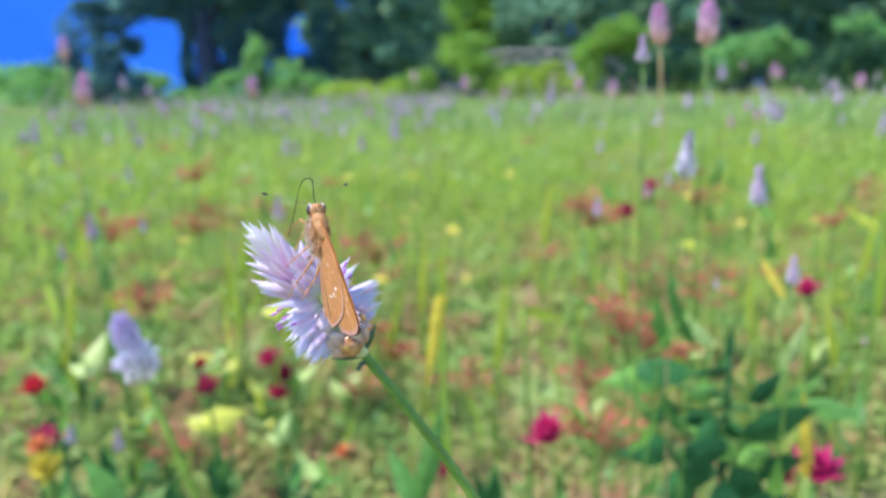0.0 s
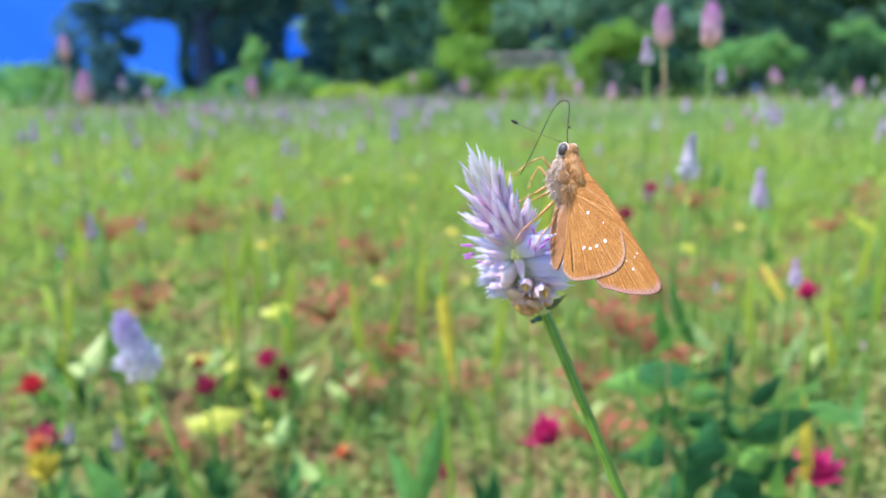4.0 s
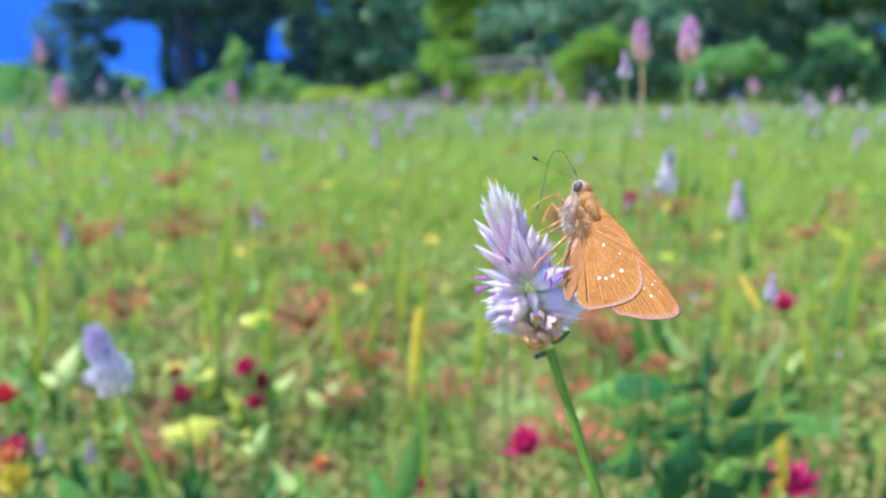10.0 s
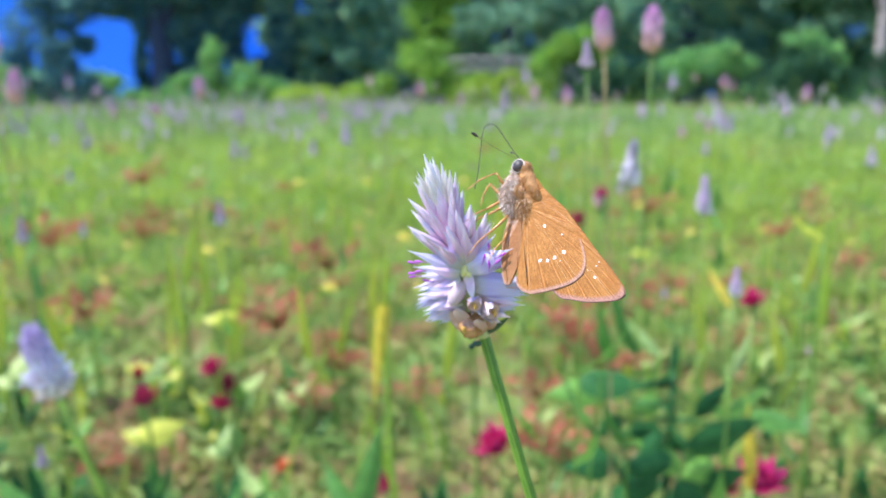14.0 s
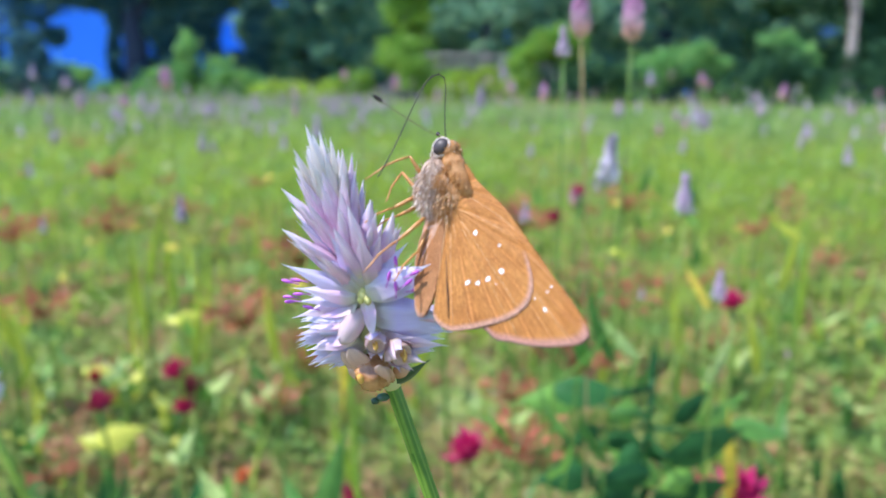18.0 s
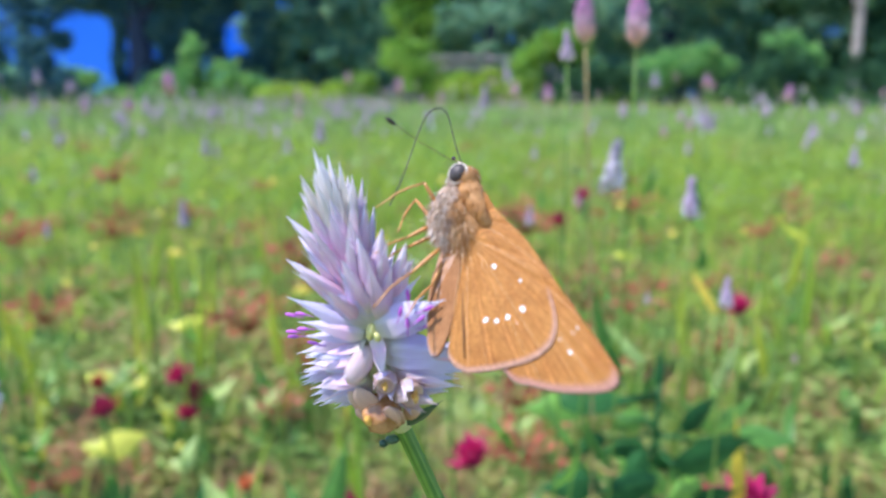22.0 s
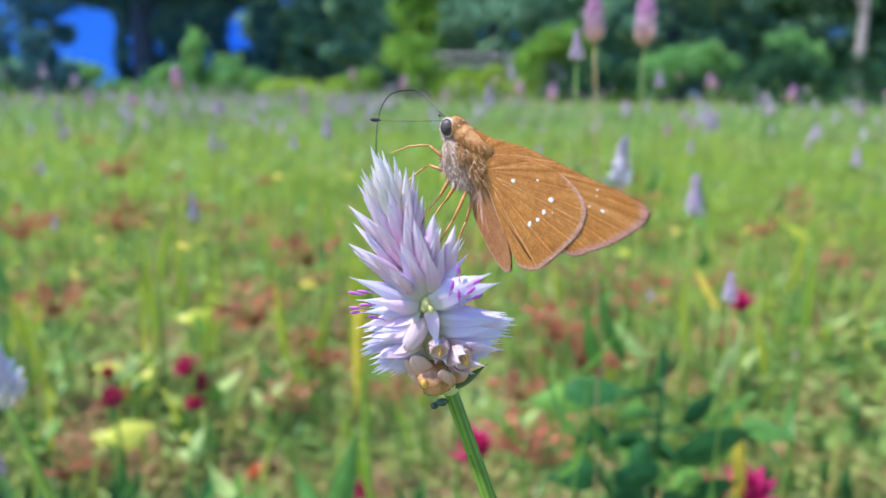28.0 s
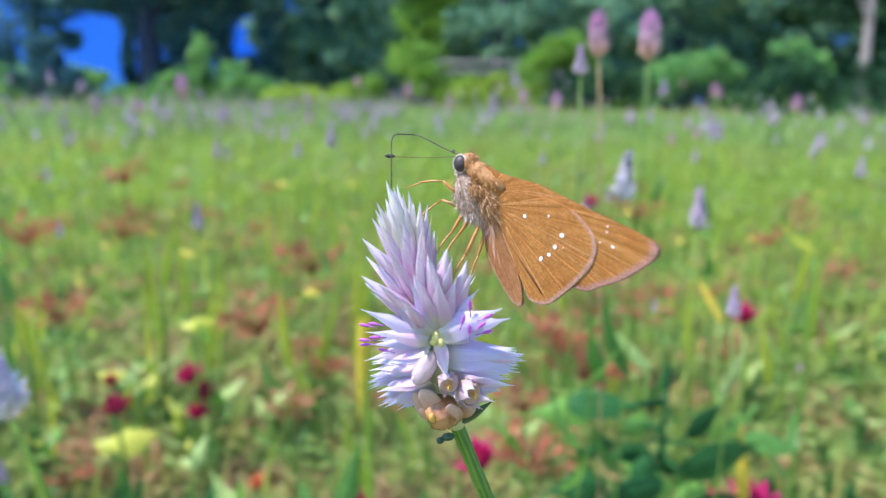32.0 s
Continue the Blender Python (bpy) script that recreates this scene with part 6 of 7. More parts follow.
# fine jagged tips of the broad florets
for root, tip, n, spread in (((-2.5, -1.6, 8.2), (-6.8, -1.8, 7.2), 6, 0.9), ((-2.5, -1.8, 6.6), (-6.0, -2.0, 5.2), 5, 0.8), ((6.0, -1.8, 8.6), (10.3, -1.8, 8.2), 6, 0.9)):
    brush(root, tip, n, spread, 0.7)
# buds at the front foot
spear(PINKBUD, (1.5, -2.4, 10.4), (-0.9, -3.8, 7.9), 2.0, name="bud", label="closed pink-white bud", thick=1.6)
spear(TP[1], (1.2, -2.8, 10.2), (-1.3, -4.2, 8.3), 1.2, (-0.5, -0.8, 0.3))


def open_bud(foot, mouth, width, flare, n, label, heart_label):
    """A small cup of pointed tepals of uneven length round a bright heart."""
    foot, mouth = Vector(foot), Vector(mouth)
    d = (mouth - foot).normalized()
    sx = d.cross(Vector((0, 0, 1))).normalized()
    sz = sx.cross(d)
    spear(CUP, foot, mouth, width, name="bud", label=label)
    part("floret_heart", HEART, head, Matrix.Translation((mouth - d * 0.42) * mm) @ Matrix.Scale(width * 0.42, 4), heart_label)
    for q in range(n):
        w = q * 2 * math.pi / n + 0.4 + rh.uniform(-0.2, 0.2)
        e = sx * math.cos(w) + sz * math.sin(w)
        tip = mouth + d * rh.uniform(0.1, 0.5) + e * width * flare * rh.uniform(0.85, 1.15)
        spear(PETAL[q % 2], foot.lerp(mouth, 0.35) + e * width * 0.42, tip, width * rh.uniform(0.8, 1.0), e * 0.8 - d * 0.5)


open_bud((2.1, -2.4, 7.7), (2.45, -4.5, 7.4), 1.75, 0.47, 5, "small open pink-white bud", "orange-buff heart of the open bud")
open_bud((2.8, -2.0, 6.3), (4.8, -3.7, 5.8), 2.2, 0.56, 6, "open buff-pink bud", "yellow heart of the open bud")
for a, b, w in (((2.9, -2.4, 5.6), (6.4, -3.2, 4.9), 1.7), ((2.7, -2.0, 5.2), (5.0, -3.0, 4.1), 1.6), ((2.8, -2.2, 7.0), (5.9, -2.6, 7.2), 1.6)):
    spear(PETAL[0], a, b, w, (0.1, -1, 0.2))
part("bud", mesh("bud", *blob(0.75 * mm, -2.3 * mm, 3.9 * mm, 1.75 * mm, 1.8 * mm, 1.75 * mm, 20, 14, 0.07), M_BROWNBUD), head, None, "glossy amber-brown withered bud")
for a, b, w in (((0.7, -2.6, 3.4), (-0.5, -3.3, 7.1), 2.1), ((0.0, -1.8, 3.0), (-1.5, -2.8, 6.6), 1.7), ((1.6, -2.4, 2.4), (2.3, -4.1, 5.6), 1.5)):
    spear(BUDM, a, b, w, name="husk", label="buff-orange papery husk", thick=0.5)
part("floret_heart", mesh("floret_heart", *blob(0.1 * mm, -3.95 * mm, 4.3 * mm, 0.36 * mm, 0.3 * mm, 0.5 * mm, 9, 7, 0.1), M_HEART), head, None, "amber bud heart")
for a, b, w in (((0.2, -1.6, 2.2), (-1.3, -2.9, 4.8), 1.3), ((2.0, -1.8, 2.4), (2.5, -3.4, 5.0), 1.2), ((0.0, -1.0, 2.6), (-2.2, -1.2, 4.4), 1.4), ((2.2, -1.0, 2.4), (3.8, -1.4, 4.0), 1.4)):
    spear(BUDM, a, b, w, label="papery buff husk of the withered bud", name="husk", thick=0.35)
spear(mesh("bract", *leaf_grid(mm, mm, 8, 4, 0.1, 0.4)[:2], M_GALL), (1.8, -0.6, 1.6), (5.9, -0.5, 3.6), 1.6, (0.2, -1, -0.5), "bract", "dark green pointed bract under the head")
spear(mesh("bract", *leaf_grid(mm, mm, 8, 4, 0.1, 0.4)[:2], M_GALL), (0.8, -0.3, 1.4), (-3.2, 0.2, 3.6), 1.6, (-0.2, -1, -0.5), "bract", "dark green pointed bract under the head")
part("bractlet", mesh("bractlet", *joined([blob(0.3 * mm, -0.7 * mm, 0.2 * mm, 0.7 * mm, 0.5 * mm, 0.4 * mm, 9, 6, 0.06), blob(-0.5 * mm, -0.9 * mm, 0.0 * mm, 0.45 * mm, 0.4 * mm, 0.35 * mm, 8, 6, 0.06)]), M_GALL), head, None, "small dark green withered bractlet")

# stem in short stiff pieces that follow the sway
SEG = [0.007] * 12 + [0.036] * 10
stem_parts = []
for i, L in enumerate(SEG):
    s0 = sum(SEG[:i])
    r = (0.74 + 1.2 * s0) * mm
    v, f = tube([(0, 0, -0.4 * mm), (0, 0, L * 0.5), (0, 0, L + 0.4 * mm)], [r, r * 1.004, r * 1.01], 14, False)
    stem_parts.append(part("stem_piece", mesh("stem_piece", v, f, M_STEM), hero))


# ---- the skipper ----
FW = [(2.4, 0.3), (4.5, 0.5), (6.5, 0.75), (8.3, 0.95), (11.5, 0.85), (15.0, 0.7), (17.9, 0.65), (20.0, 0.5), (20.9, 0.05), (20.85, -0.95), (20.0, -2.3), (18.8, -3.8), (17.3, -5.15), (15.6, -6.3), (11.0, -6.1), (5.8, -3.1)]
HW = [(4.3, -2.6), (4.8, -1.1), (8.1, -0.1), (11.2, 0.25), (12.9, 0.0), (14.7, -0.8), (15.75, -1.9), (15.95, -3.2), (15.7, -4.4), (15.1, -5.8), (14.1, -7.6), (13.1, -9.05), (11.8, -9.6), (10.7, -9.3), (9.7, -7.7), (7.9, -5.65), (5.2, -3.8)]
LOBE = [(4.1, -4.8), (4.8, -6.8), (6.2, -8.4), (8.2, -10.0), (9.7, -10.8), (10.4, -10.5), (10.0, -9.2), (9.2, -7.9), (7.4, -5.9), (4.8, -3.7)]


def wing_mesh(name, outline, root, mat, y0, side, bulge=0.35, n=72, rows=14):
    """A thin, slightly domed wing with a front and a back, from its root to its edge."""
    edge = smooth_loop([(x, 0, z) for x, z in outline], n)
    rt = Vector((root[0], 0, root[1]))
    V, UV, F = [], [], []
    for layer in (0, 1):
        for i in range(rows + 1):
            t = 1.0 if i == rows else 0.988 * i / (rows - 1)
            for j, e in enumerate(edge):
                p = rt.lerp(e, t)
                dome = bulge * (1 - t ** 3) * min(1, t * 2.5 + 0.2) + 0.02 * t * math.sin(j / n * 2 * math.pi * 12)
                V.append((p.x * mm, (y0 + side * (dome + 0.05 * layer * -1)) * mm, p.z * mm))
                UV.append((j / n, t))
    per = (rows + 1) * n
    for layer in (0, 1):
        for i in range(rows):
            for j in range(n):
                j2 = (j + 1) % n
                q = (layer * per + i * n + j, layer * per + i * n + j2, layer * per + (i + 1) * n + j2, layer * per + (i + 1) * n + j)
                F.append(q if (layer == 0) == (side < 0) else q[::-1])
    o = rows * n
    for j in range(n):
        j2 = (j + 1) % n
        F.append((o + j, o + j2, per + o + j2, per + o + j))
    return mesh(name, V, F, mat, UV)


def wing_veins(outline, root, ends, y, side):
    """Thin raised veins that run from the wing's root out to its margin."""
    k, rt, pieces = len(outline), Vector((root[0], 0, root[1])), []
    edge = smooth_loop([(x, 0, z) for x, z in outline], k * 10)
    for i, u in enumerate(ends):
        e = edge[int(u * 10) % (k * 10)]
        a, b = rt.lerp(e, 0.16 + 0.07 * (i % 3)), rt.lerp(e, 0.945)
        bow = (b - a).cross(Vector((0, 1, 0))).normalized() * (0.25 - 0.5 * (i / max(1, len(ends) - 1)))
        pts = [(p.x * mm, (y - side * 0.012) * mm, p.z * mm) for p in bezier(a, a.lerp(b, 0.33) + bow, a.lerp(b, 0.66) + bow, b, 8)]
        pieces.append(tube(pts, [(0.036 - 0.002 * j) * mm for j in range(8)], 5))
    return mesh("wing_veins", *joined(pieces), M_VEIN)


def wing_fringe(outline, u0, u1, y):
    """The short dark fringe of hairs along the outer margin."""
    k = len(outline)
    edge = smooth_loop([(x, 0, z) for x, z in outline], k * 12)
    pts = [(p.x * mm, y * mm, p.z * mm) for p in edge[int(u0 * 12):int(u1 * 12)]]
    return mesh("wing_fringe", *tube(pts, [(0.035 + 0.02 * (j % 3)) * mm for j in range(len(pts))], 5), M_FRINGE)


def spot_mesh(x, z, r, q, y, side):
    """A flat patch of pale scales with an uneven outline, just proud of the wing."""
    ws = [k * math.pi / 5 for k in range(10)]
    rim = [(r * random.uniform(0.8, 1.12) * math.cos(w), r * q * random.uniform(0.8, 1.12) * math.sin(w)) for w in ws]
    V = [((x + u) * mm, y * mm, (z + v) * mm) for u, v in rim] + [((x + u * 0.8) * mm, (y + side * 0.012) * mm, (z + v * 0.8) * mm) for u, v in rim]
    F = [(k, (k + 1) % 10, 10 + (k + 1) % 10, 10 + k) for k in range(10)] + [tuple(range(10, 20))]
    return mesh("wing_spot", V, F, M_SPOT, None, False)


BFLY = [(r[0], pose(*r[1:])) for r in BUTTERFLY_ROWS]
fly = thing("skipper_butterfly", (0, 0, 0), "orange-brown skipper butterfly with white spots, wings closed, feeding on the cockscomb", "butterfly")
MID = 0.95
for side, yh, yf in ((-1, 0.70, 0.80), (1, 1.20, 1.10)):
    fw = part("forewing", wing_mesh("forewing", FW, (3.4, -1.4), M_WING, yf, side, 0.02), fly, None, "orange-brown forewing with a dark rim")
    hw = part("hindwing", wing_mesh("hindwing", HW, (4.5, -2.6), M_HWING, yh, side, 0.02), fly, None, "orange-brown hindwing with a row of white spots and a pinkish margin")
    part("wing_veins", wing_veins(FW, (3.4, -1.4), (4.0, 5.6, 7.2, 8.4, 9.2, 10.0, 10.8, 11.6, 12.4), yf, side), fw, None, "pale raised wing veins")
    part("wing_veins", wing_veins(HW, (4.5, -2.6), (3.0, 4.6, 5.8, 6.9, 7.9, 8.9, 9.9, 10.8, 11.6, 13.6), yh, side), hw, None, "pale raised wing veins")
    part("wing_fringe", wing_fringe(FW, 8.0, 13.4, yf), fw, None, "dark brown fringe")
    lobe = part("folded_lobe", wing_mesh("folded_lobe", LOBE, (4.9, -4.5), M_LOBE, yh - side * 0.1, side, 0.05), hw, None, "reddish-brown folded inner lobe")
    for x, z, r, q in ((8.15, -2.25, 0.24, 0.9), (10.5, -1.25, 0.12, 1.2), (12.3, -2.4, 0.30, 0.9), (12.0, -3.7, 0.22, 1.25), (11.65, -4.6, 0.22, 1.1), (11.0, -5.3, 0.22, 1.4), (12.8, -3.4, 0.07, 1.0)):
        part("wing_spot", spot_mesh(x, z, r * 0.86, q, yh + side * 0.05, side), hw)
    # A dark strip laid on the wing paints the shade in its fold.
    crease = [(7.6, yh + side * 0.02, -5.4), (9.0, yh + side * 0.02, -6.4), (10.6, yh + side * 0.02, -7.4), (12.2, yh + side * 0.02, -8.45)]
    part("wing_crease", mesh("wing_crease", *tube([(x * mm, y * mm, z * mm) for x, y, z in crease], [0.01 * mm, 0.05 * mm, 0.09 * mm, 0.06 * mm], 6), M_CREASE), hw, None, "dark strip painting the shade in the hindwing fold")
    for x, z, r, q in ((17.15, -1.4, 0.19, 0.7), (15.9, -1.5, 0.09, 0.8), (16.1, 0.1, 0.10, 0.8), (16.2, -0.4, 0.08, 1.0)):
        part("wing_spot", spot_mesh(x, z, r, q, yf + side * 0.04, side), fw)


def body_along(pts, radii, sides=16):
    return tube([(x * mm, y * mm, z * mm) for x, y, z in pts], [r * mm for r in radii], sides)


part("thorax", mesh("thorax", *body_along([(0.5, MID, -0.9), (0.75, MID, -1.7), (1.2, MID, -2.7), (1.9, MID, -3.6), (2.8, MID, -4.3), (3.6, MID, -4.7)], [0.8, 1.15, 1.3, 1.25, 1.0, 0.6]), M_THORAX), fly, None, "buff furry thorax")


def flattened(vf, q):
    return [(x, (MID + (y / mm - MID) * q) * mm, z) for x, y, z in vf[0]], vf[1]


part("abdomen", mesh("abdomen", *flattened(body_along([(3.7, MID, -3.6), (4.8, MID, -5.2), (5.9, MID, -6.6), (7.1, MID, -8.0), (8.2, MID, -9.2), (8.8, MID, -9.8)], [0.9, 1.0, 1.0, 0.9, 0.7, 0.3]), 0.2), M_FOLD), fly, None, "slim brown banded abdomen")
part("head", mesh("head", *blob(0.45 * mm, MID * mm, 0.1 * mm, 1.0 * mm, 1.05 * mm, 1.05 * mm, 16, 12, 0.02), M_BODY), fly)
for s in (-1, 1):
    v, f = blob(0.03 * mm, (MID + s * 0.72) * mm, -0.03 * mm, 0.74 * mm, 0.62 * mm, 0.82 * mm, 18, 12)
    part("eye", mesh("eye", v, f, M_EYE), fly, None, "large dark brown eye")
    ring = [(0.03 + 0.80 * math.cos(w), MID + s * 0.84, -0.03 + 0.88 * math.sin(w)) for w in [k * math.pi / 12 for k in range(25)]]
    part("eye_ring", mesh("eye_ring", *body_along(ring, [0.06 + 0.04 * abs(math.sin(k * 1.7 + s)) for k in range(25)], 7), M_RING), fly, None, "pale scales round the eye")
    part("palp", mesh("palp", *body_along([(-0.1, MID + s * 0.32, -0.8), (-0.65, MID + s * 0.32, -0.6), (-0.95, MID + s * 0.32, -0.05)], [0.28, 0.32, 0.12], 9), M_RING), fly)


def fur(name, specs, mat, seed, label):
    """Short hairs that stand out of an ellipsoid body part: (centre, radii, count, length)."""
    rng = np.random.default_rng(seed)
    V, F = [], []
    for c, r, n, ln in specs:
        d = rng.normal(size=(n, 3))
        d /= np.linalg.norm(d, axis=1, keepdims=True)
        d = d[(d[:, 0] > -0.35) | (np.abs(d[:, 1]) < 0.6)]
        n = len(d)
        p = np.array(c) + d * np.array(r)
        q = d * 0.45 + np.array([0.75, 0, -0.65]) * rng.uniform(0.5, 1.2, (n, 1)) + rng.normal(0, 0.3, (n, 3))
        q /= np.linalg.norm(q, axis=1, keepdims=True)
        s = np.cross(q, rng.normal(size=(n, 3)))
        s /= np.linalg.norm(s, axis=1, keepdims=True)
        L = ln * rng.uniform(0.5, 1.2, (n, 1))
        V.append(np.stack([p - s * 0.036, p + s * 0.036, p + q * L + s * 0.010, p + q * L - s * 0.010], 1).reshape(-1, 3) * mm)
    V = np.concatenate(V)
    return part(name, quads(name, V, np.arange(len(V)).reshape(-1, 4), mat), fly, None, label)


fur("breast_fur", [((0.75, MID, -1.7), (0.95, 1.15, 0.95), 800, 0.8), ((1.1, MID, -2.7), (1.2, 1.3, 1.2), 1100, 0.95), ((1.8, MID, -3.5), (1.2, 1.25, 1.2), 1000, 0.95), ((2.8, MID, -4.1), (0.95, 1.05, 0.9), 600, 0.9), ((0.0, MID, -0.95), (0.7, 0.9, 0.45), 450, 0.4), ((-0.55, MID, -0.35), (0.4, 0.7, 0.55), 220, 0.35)], M_FUR, 3, "grey-buff breast hair with silvery streaks")
fur("wing_base_hair", [((2.2, MID, -1.7), (1.05, 1.1, 0.85), 650, 1.0), ((3.5, MID, -2.4), (1.2, 0.8, 0.9), 600, 1.2), ((4.2, MID, -3.2), (1.0, 0.7, 0.7), 300, 1.3)], M_FURB, 8, "golden-buff hair at the wing base")
part("wing_base", mesh("wing_base", *flattened(body_along([(1.2, MID, -0.8), (2.2, MID, -1.2), (3.3, MID, -1.7), (4.4, MID, -2.2), (5.4, MID, -2.6)], [0.8, 1.1, 1.12, 0.85, 0.3]), 0.6), M_BODY), fly, None, "grey-buff scaled wing base")
part("shoulder", mesh("shoulder", *body_along([(0.9, MID, -0.2), (1.6, MID, -0.2), (2.6, MID, -0.45), (3.8, MID, -0.7), (5.2, MID, -0.7)], [0.85, 0.95, 0.95, 0.8, 0.4]), M_BODY), fly, None, "orange-brown furry shoulders")
fur("collar_fur", [((0.55, MID, 0.15), (0.98, 1.0, 1.02), 500, 0.4), ((1.9, MID, -0.35), (1.1, 1.0, 0.95), 600, 0.5), ((3.2, MID, -0.6), (1.4, 0.95, 0.8), 500, 0.6)], M_FURO, 4, "orange-brown collar hair")
fur("crest_hair", [((0.5, MID, 0.7), (0.6, 0.6, 0.45), 120, 0.55)], M_FUR, 5, "short dark hair on the head")


def antenna(tip, bend):
    a, b = Vector((-0.35, MID + (0.35 if tip[1] > MID else -0.35), 0.6)), Vector(tip)
    c = a.lerp(b, 0.5) + Vector(bend)
    pts = [tuple(p) for p in bezier(a, a.lerp(c, 0.6), c.lerp(b, 0.4), b, 12)]
    ob = part("antenna", mesh("antenna", *body_along(pts, [0.036] * 12, 7), M_ANTENNA), fly)
    d = (b - Vector(pts[-3])).normalized()
    cl = [tuple(b + d * k * 0.26) for k in range(-1, 4)]
    part("antenna_club", mesh("antenna_club", *body_along(cl, [0.06, 0.17, 0.2, 0.17, 0.04], 8), M_BLACK), ob, None, "black antenna club")


antenna((-4.3, -4.8, -0.5), (0, 0, -0.35))
antenna((-5.8, 2 * MID + 4.8, -1.2), (0, 0, 0.1))

LEGS = []


def leg(root, knee, foot, knee2, foot2, r=0.1):
    """A thigh and a shin with its foot; both swing from one hold (knee, foot) to another when the insect climbs."""
    root, knee, foot, knee2, foot2 = (Vector(p) for p in (root, knee, foot, knee2, foot2))
    n1 = ((knee - root).length + (knee2 - root).length) / 2
    n2 = ((foot - knee).length + (foot2 - knee2).length) / 2
    thigh = part("thigh", mesh("thigh", *body_along([(0, 0, 0), (0, 0, n1 * 0.3), (0, 0, n1 * 0.8), (0, 0, n1)], [r * 1.3, r * 1.9, r * 1.5, r * 1.0], 9), M_LEG), fly, None, "slender amber thigh")
    bow = 0.06 * n2
    pts = [(0, 0, -0.05), (bow * 0.7, 0, n2 * 0.22), (bow, 0, n2 * 0.5), (bow * 0.6, 0, n2 * 0.62), (0.02, 0, n2 * 0.8), (-bow * 0.4, 0, n2)]
    shin = part("shin", mesh("shin", *body_along(pts, [r * 0.9, r * 1.0, r * 0.95, r * 0.75, r * 0.65, r * 0.4], 8), M_LEG), fly, None, "thin amber shin and foot")
    for u, w in ((0.5, 0.5), (0.53, -0.45)):
        part("spur", mesh("spur", *body_along([(bow, 0, n2 * u), (bow + w * 0.35, w * 0.3, n2 * u + 0.45)], [r * 0.4, r * 0.12], 5), M_LEG), shin)
    LEGS.append((thigh, shin, root, n1, (knee - root, knee2 - root), (foot - knee, foot2 - knee2)))


leg((0.5, 0.25, -3.0), (-0.85, -0.6, -2.6), (-1.05, -2.6, -6.0), (-1.3, -0.4, -2.15), (-5.6, -1.5, -4.4))
leg((0.9, 1.0, -4.4), (-1.0, 0.6, -4.4), (2.4, -2.6, -7.0), (-1.7, 0.5, -4.4), (-2.3, -1.6, -6.6))
leg((1.7, 0.2, -4.6), (1.6, -0.8, -6.4), (1.9, -3.0, -8.6), (1.4, -0.4, -6.6), (1.5, -2.4, -9.0))
leg((1.9, 1.5, -5.0), (1.4, 0.8, -7.2), (1.6, -0.8, -9.0), (1.4, 0.8, -7.2), (1.5, -0.8, -9.2))
leg((3.9, 0.2, -5.0), (4.5, -1.2, -7.6), (5.5, -3.2, -10.6), (3.95, -0.9, -7.8), (4.2, -2.8, -12.2))
leg((4.1, 1.2, -5.2), (5.9, 0.1, -7.2), (7.3, -1.8, -9.4), (4.4, 0.7, -8.0), (4.9, -0.4, -12.0))

# tongue: stiff pieces along an arch from the head down into the spike
N_TONGUE = 30
tongue = []
for i in range(N_TONGUE):
    v, f = tube([(0, 0, -0.08 * mm), (0, 0, 0.3 * mm), (0, 0, 0.72 * mm)], [0.055 * mm] * 3, 7, False)
    tongue.append(part("tongue_piece", mesh("tongue_piece", v, f, M_BLACK), fly, None, "thin black arched tongue"))


# ---- what moves ----
STEM_ROWS = [
    (0, 0.604, -0.023, -0.782),
    (1, 0.44, -0.049, -0.88),
    (2, 0.341, -0.063, -0.92),
    (3, 0.36, -0.058, -0.914),
    (6, 0.401, -0.057, -0.897),
    (9, 0.334, -0.061, -0.923),
    (13, 0.25, -0.074, -0.947),
    (19, 0.321, -0.080, -0.924),
    (23, 0.432, -0.080, -0.877),
    (25, 0.366, -0.092, -0.904),
    (27.5, 0.319, -0.087, -0.923),
    (28, 0.333, -0.086, -0.918),
    (32, 0.379, -0.075, -0.902),
]

TONGUE_ROWS = [
    (0, -3.29, 2.65),
    (1, -4.23, 3.47),
    (2, -3.08, 5.53),
    (3, -5.47, 2.76),
    (6, -2.34, 6.43),
    (7, -6.72, 1.36),
    (8, -4.72, 4.47),
    (9, -2.58, 5.92),
    (10, -6.2, 0.76),
    (11, -6.25, 1.56),
    (12, -6.01, 0.62),
    (13, -6.05, 0.74),
    (14, -7.39, 0.52),
    (17, -6.79, 1.2),
    (18, -5.79, 3.71),
    (19, -5.72, 3.77),
    (20, -3.04, 5.67),
    (21, -6.8, 0.14),
    (22, -6.19, 1.92),
    (23, -3.71, 5.43),
    (24, -6.58, 3.05),
    (25, -4.34, 5.15),
    (27.5, -7.79, 0.9),
    (28, -7.05, 1.3),
    (29, -7.56, -0.53),
    (30, -7.58, 1),
    (31, -8.09, 0.8),
    (32, -8.97, -0.1),
]


# how far the snapped blade's dry end swings to one side, in degrees
SWING = ((0, 10), (0.5, 4), (1, 1), (1.5, 9), (2, 12), (2.5, 6.5), (3, -2.5), (3.5, -6), (5.5, 11), (6, 28), (6.5, 25), (7, 18), (7.5, 22), (8, 21), (8.5, 17), (9, 14), (9.5, 8), (10, 7), (10.5, 9), (11, 9), (11.5, 5.5), (12, 5), (12.5, 4.5), (13, 5.5), (13.5, 4), (14, 6.5), (14.5, 7), (16.5, 4.5), (27.5, 3.5), (32, 3))


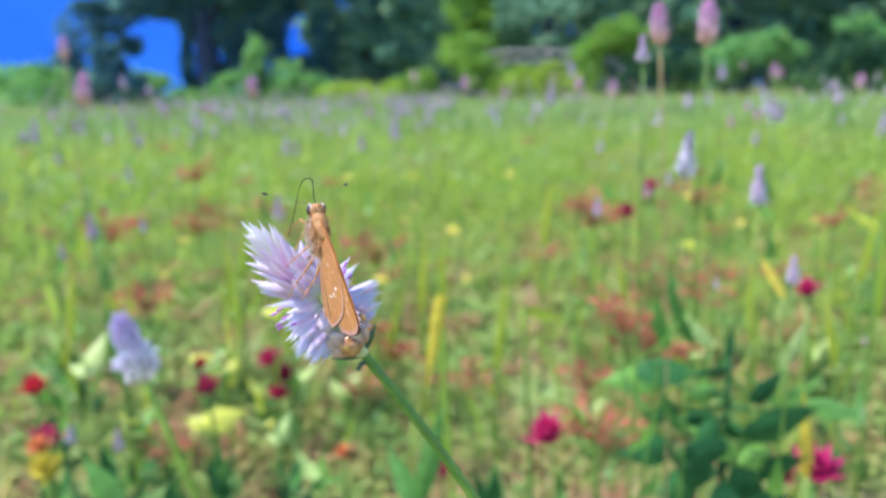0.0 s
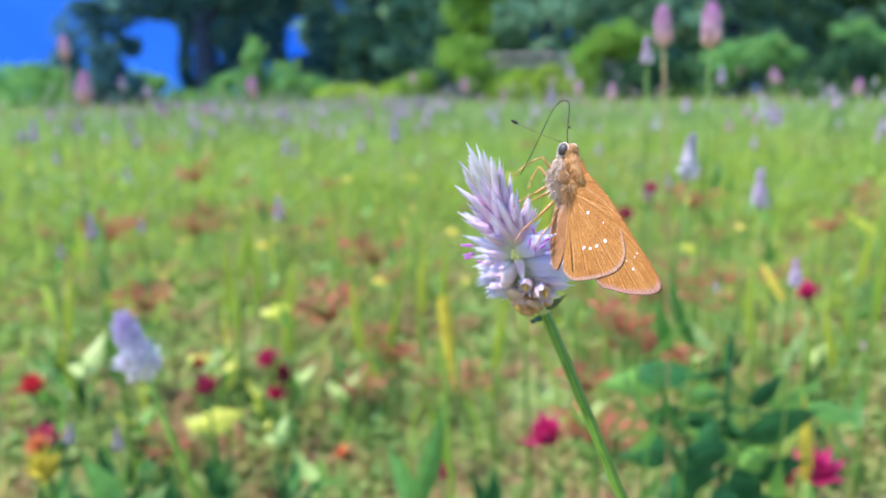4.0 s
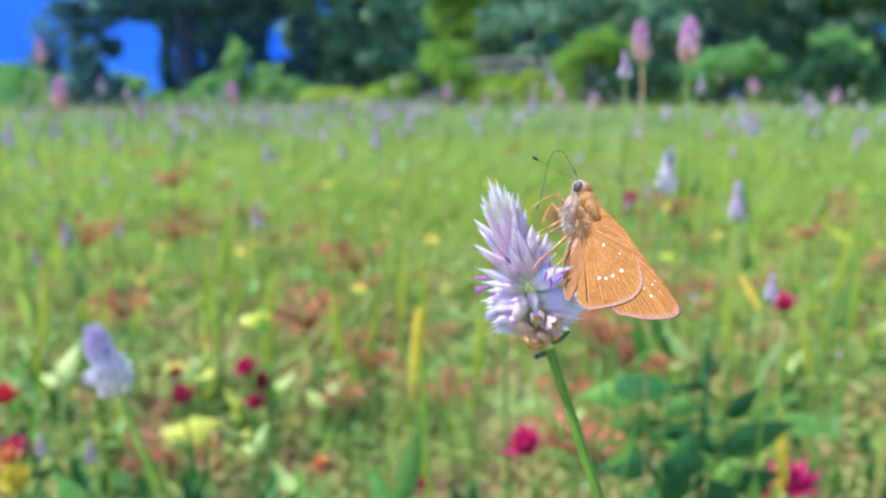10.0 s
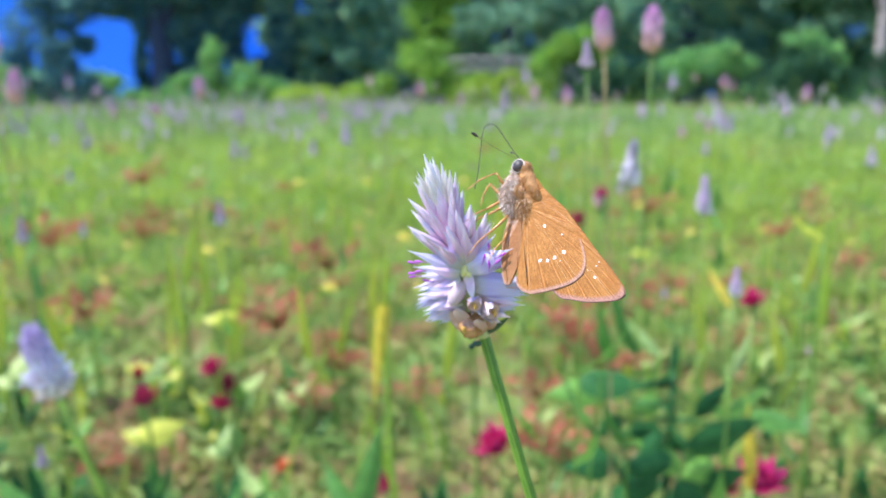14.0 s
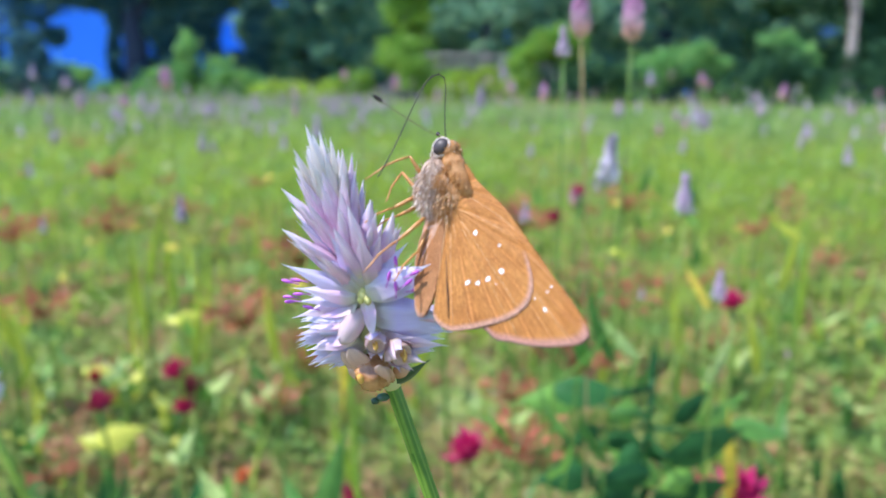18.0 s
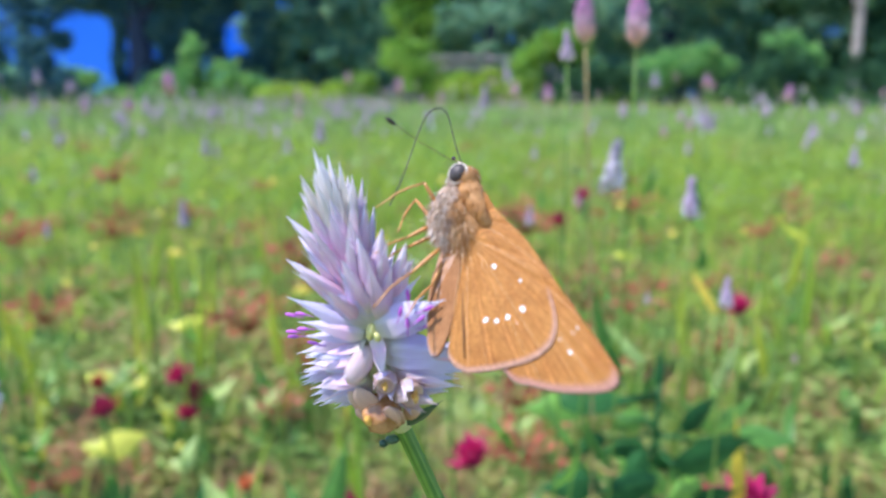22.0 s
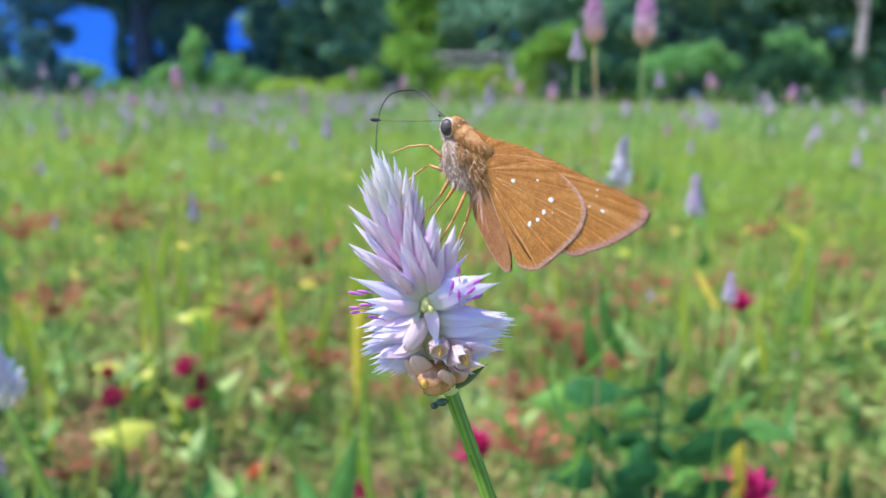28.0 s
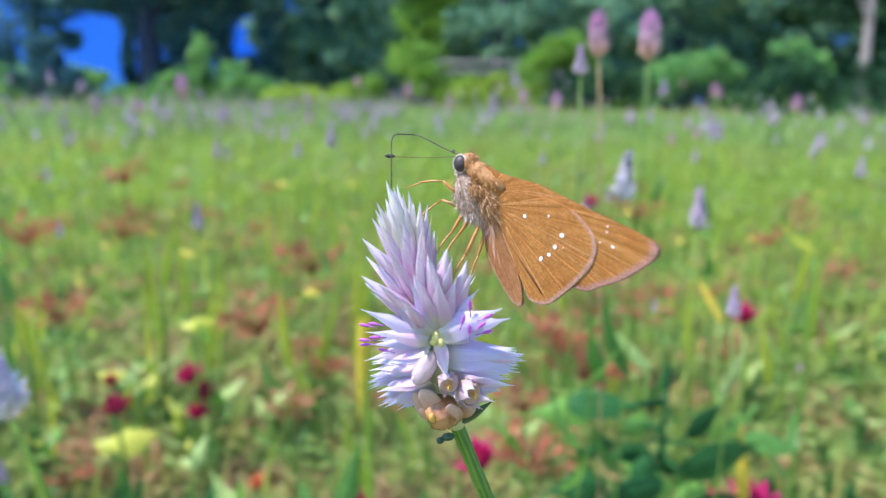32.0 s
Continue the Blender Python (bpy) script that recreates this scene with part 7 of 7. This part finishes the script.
def mixrow(rows, t):
    """Values of a table at t, between its rows."""
    if t <= rows[0][0]:
        return Vector(rows[0][1:])
    for a, b in zip(rows, rows[1:]):
        if t <= b[0]:
            return Vector(a[1:]).lerp(Vector(b[1:]), (t - a[0]) / (b[0] - a[0]))
    return Vector(rows[-1][1:])


def along(pts, s):
    """The point at arc length s along a polyline."""
    for a, b in zip(pts, pts[1:]):
        d = (b - a).length
        if s <= d:
            return a.lerp(b, s / d)
        s -= d
    return pts[-1] + (pts[-1] - pts[-2]).normalized() * s


def motions():
    inv = Matrix.Translation(-ROOT)
    walk(head, [(t, inv @ m) for t, m in HEAD])
    walk(fly, BFLY)
    walk(dry_end, [(t, Matrix.Translation(HINGE - snapped.location) @ Matrix.Rotation(radians(a), 4, "Y")) for t, a in SWING])
    tracks = [[] for _ in SEG]
    for t, m in HEAD:
        p0 = m @ Vector((1.3 * mm, 0, 0.9 * mm))
        d = mixrow(STEM_ROWS, t)
        pts = bezier(p0, p0 + d.normalized() * 0.10, ROOT + Vector((-0.01, 0.0, 0.16)), ROOT + Vector((0, 0, -0.05)), 60)
        s = 0.0
        for i, L in enumerate(SEG):
            a, b = along(pts, s), along(pts, s + L)
            tracks[i].append((t, inv @ aim(a, b)))
            s += L
    for ob, rows in zip(stem_parts, tracks):
        walk(ob, rows)
    at_head, at_fly = dict(HEAD), dict(BFLY)
    low = Vector((-0.9, MID - 3.2, -5.4))
    paths = []
    for t, ax, az in TONGUE_ROWS:
        k = 0.0 if t <= 23 else min(1.0, (t - 23) / 4.5)
        tip = (at_fly[t].inverted() @ at_head[t] @ Vector((0.3 * mm, -0.4 * mm, 26.4 * mm))) / mm
        p0, p3 = Vector((-0.6, MID, 0.45)), low.lerp(tip, k)
        level = (at_fly[t].to_3x3().inverted() @ Vector((-1, 0, 0))).normalized()
        top = Vector((ax, 0.4, az)) - level * (1.6 * k)
        rise, fall = (top - p0).length, (p3 - top).length
        drop = (p3 - top).normalized()
        sink = (at_fly[t].to_3x3().inverted() @ Vector((0, 0, -1))).normalized()
        first = bezier(p0, p0 + (top - p0) * 0.6, top - level * min(1.2, rise * 0.3), top, 40)
        reach = min(1.6, fall * 0.35) * (1 + 0.5 * k)
        last = bezier(top, top + level * reach, p3 - drop.lerp(sink, k) * fall * 0.55, p3, 60)
        line = list(first) + list(last)[1:]
        total = sum((q - p).length for p, q in zip(line, line[1:]))
        paths.append((t, [along(line, total * j / N_TONGUE) * mm for j in range(N_TONGUE + 1)]))
    for i, ob in enumerate(tongue):
        walk(ob, [(t, aim(q[i], q[i + 1])) for t, q in paths])
    for thigh, shin, root, n1, kn, ft in LEGS:
        rows = ([], [])
        for t, k in ((0.0, 0.0), (23.0, 0.0), (24.0, 0.3), (25.5, 0.6), (27.5, 1.0), (32.0, 1.0)):
            d = kn[0].normalized().lerp(kn[1].normalized(), k).normalized()
            e = ft[0].normalized().lerp(ft[1].normalized(), k)
            knee = root + d * n1
            rows[0].append((t, aim(root * mm, (root + d) * mm)))
            rows[1].append((t, aim(knee * mm, (knee + e) * mm)))
        walk(thigh, rows[0])
        walk(shin, rows[1])


motions()
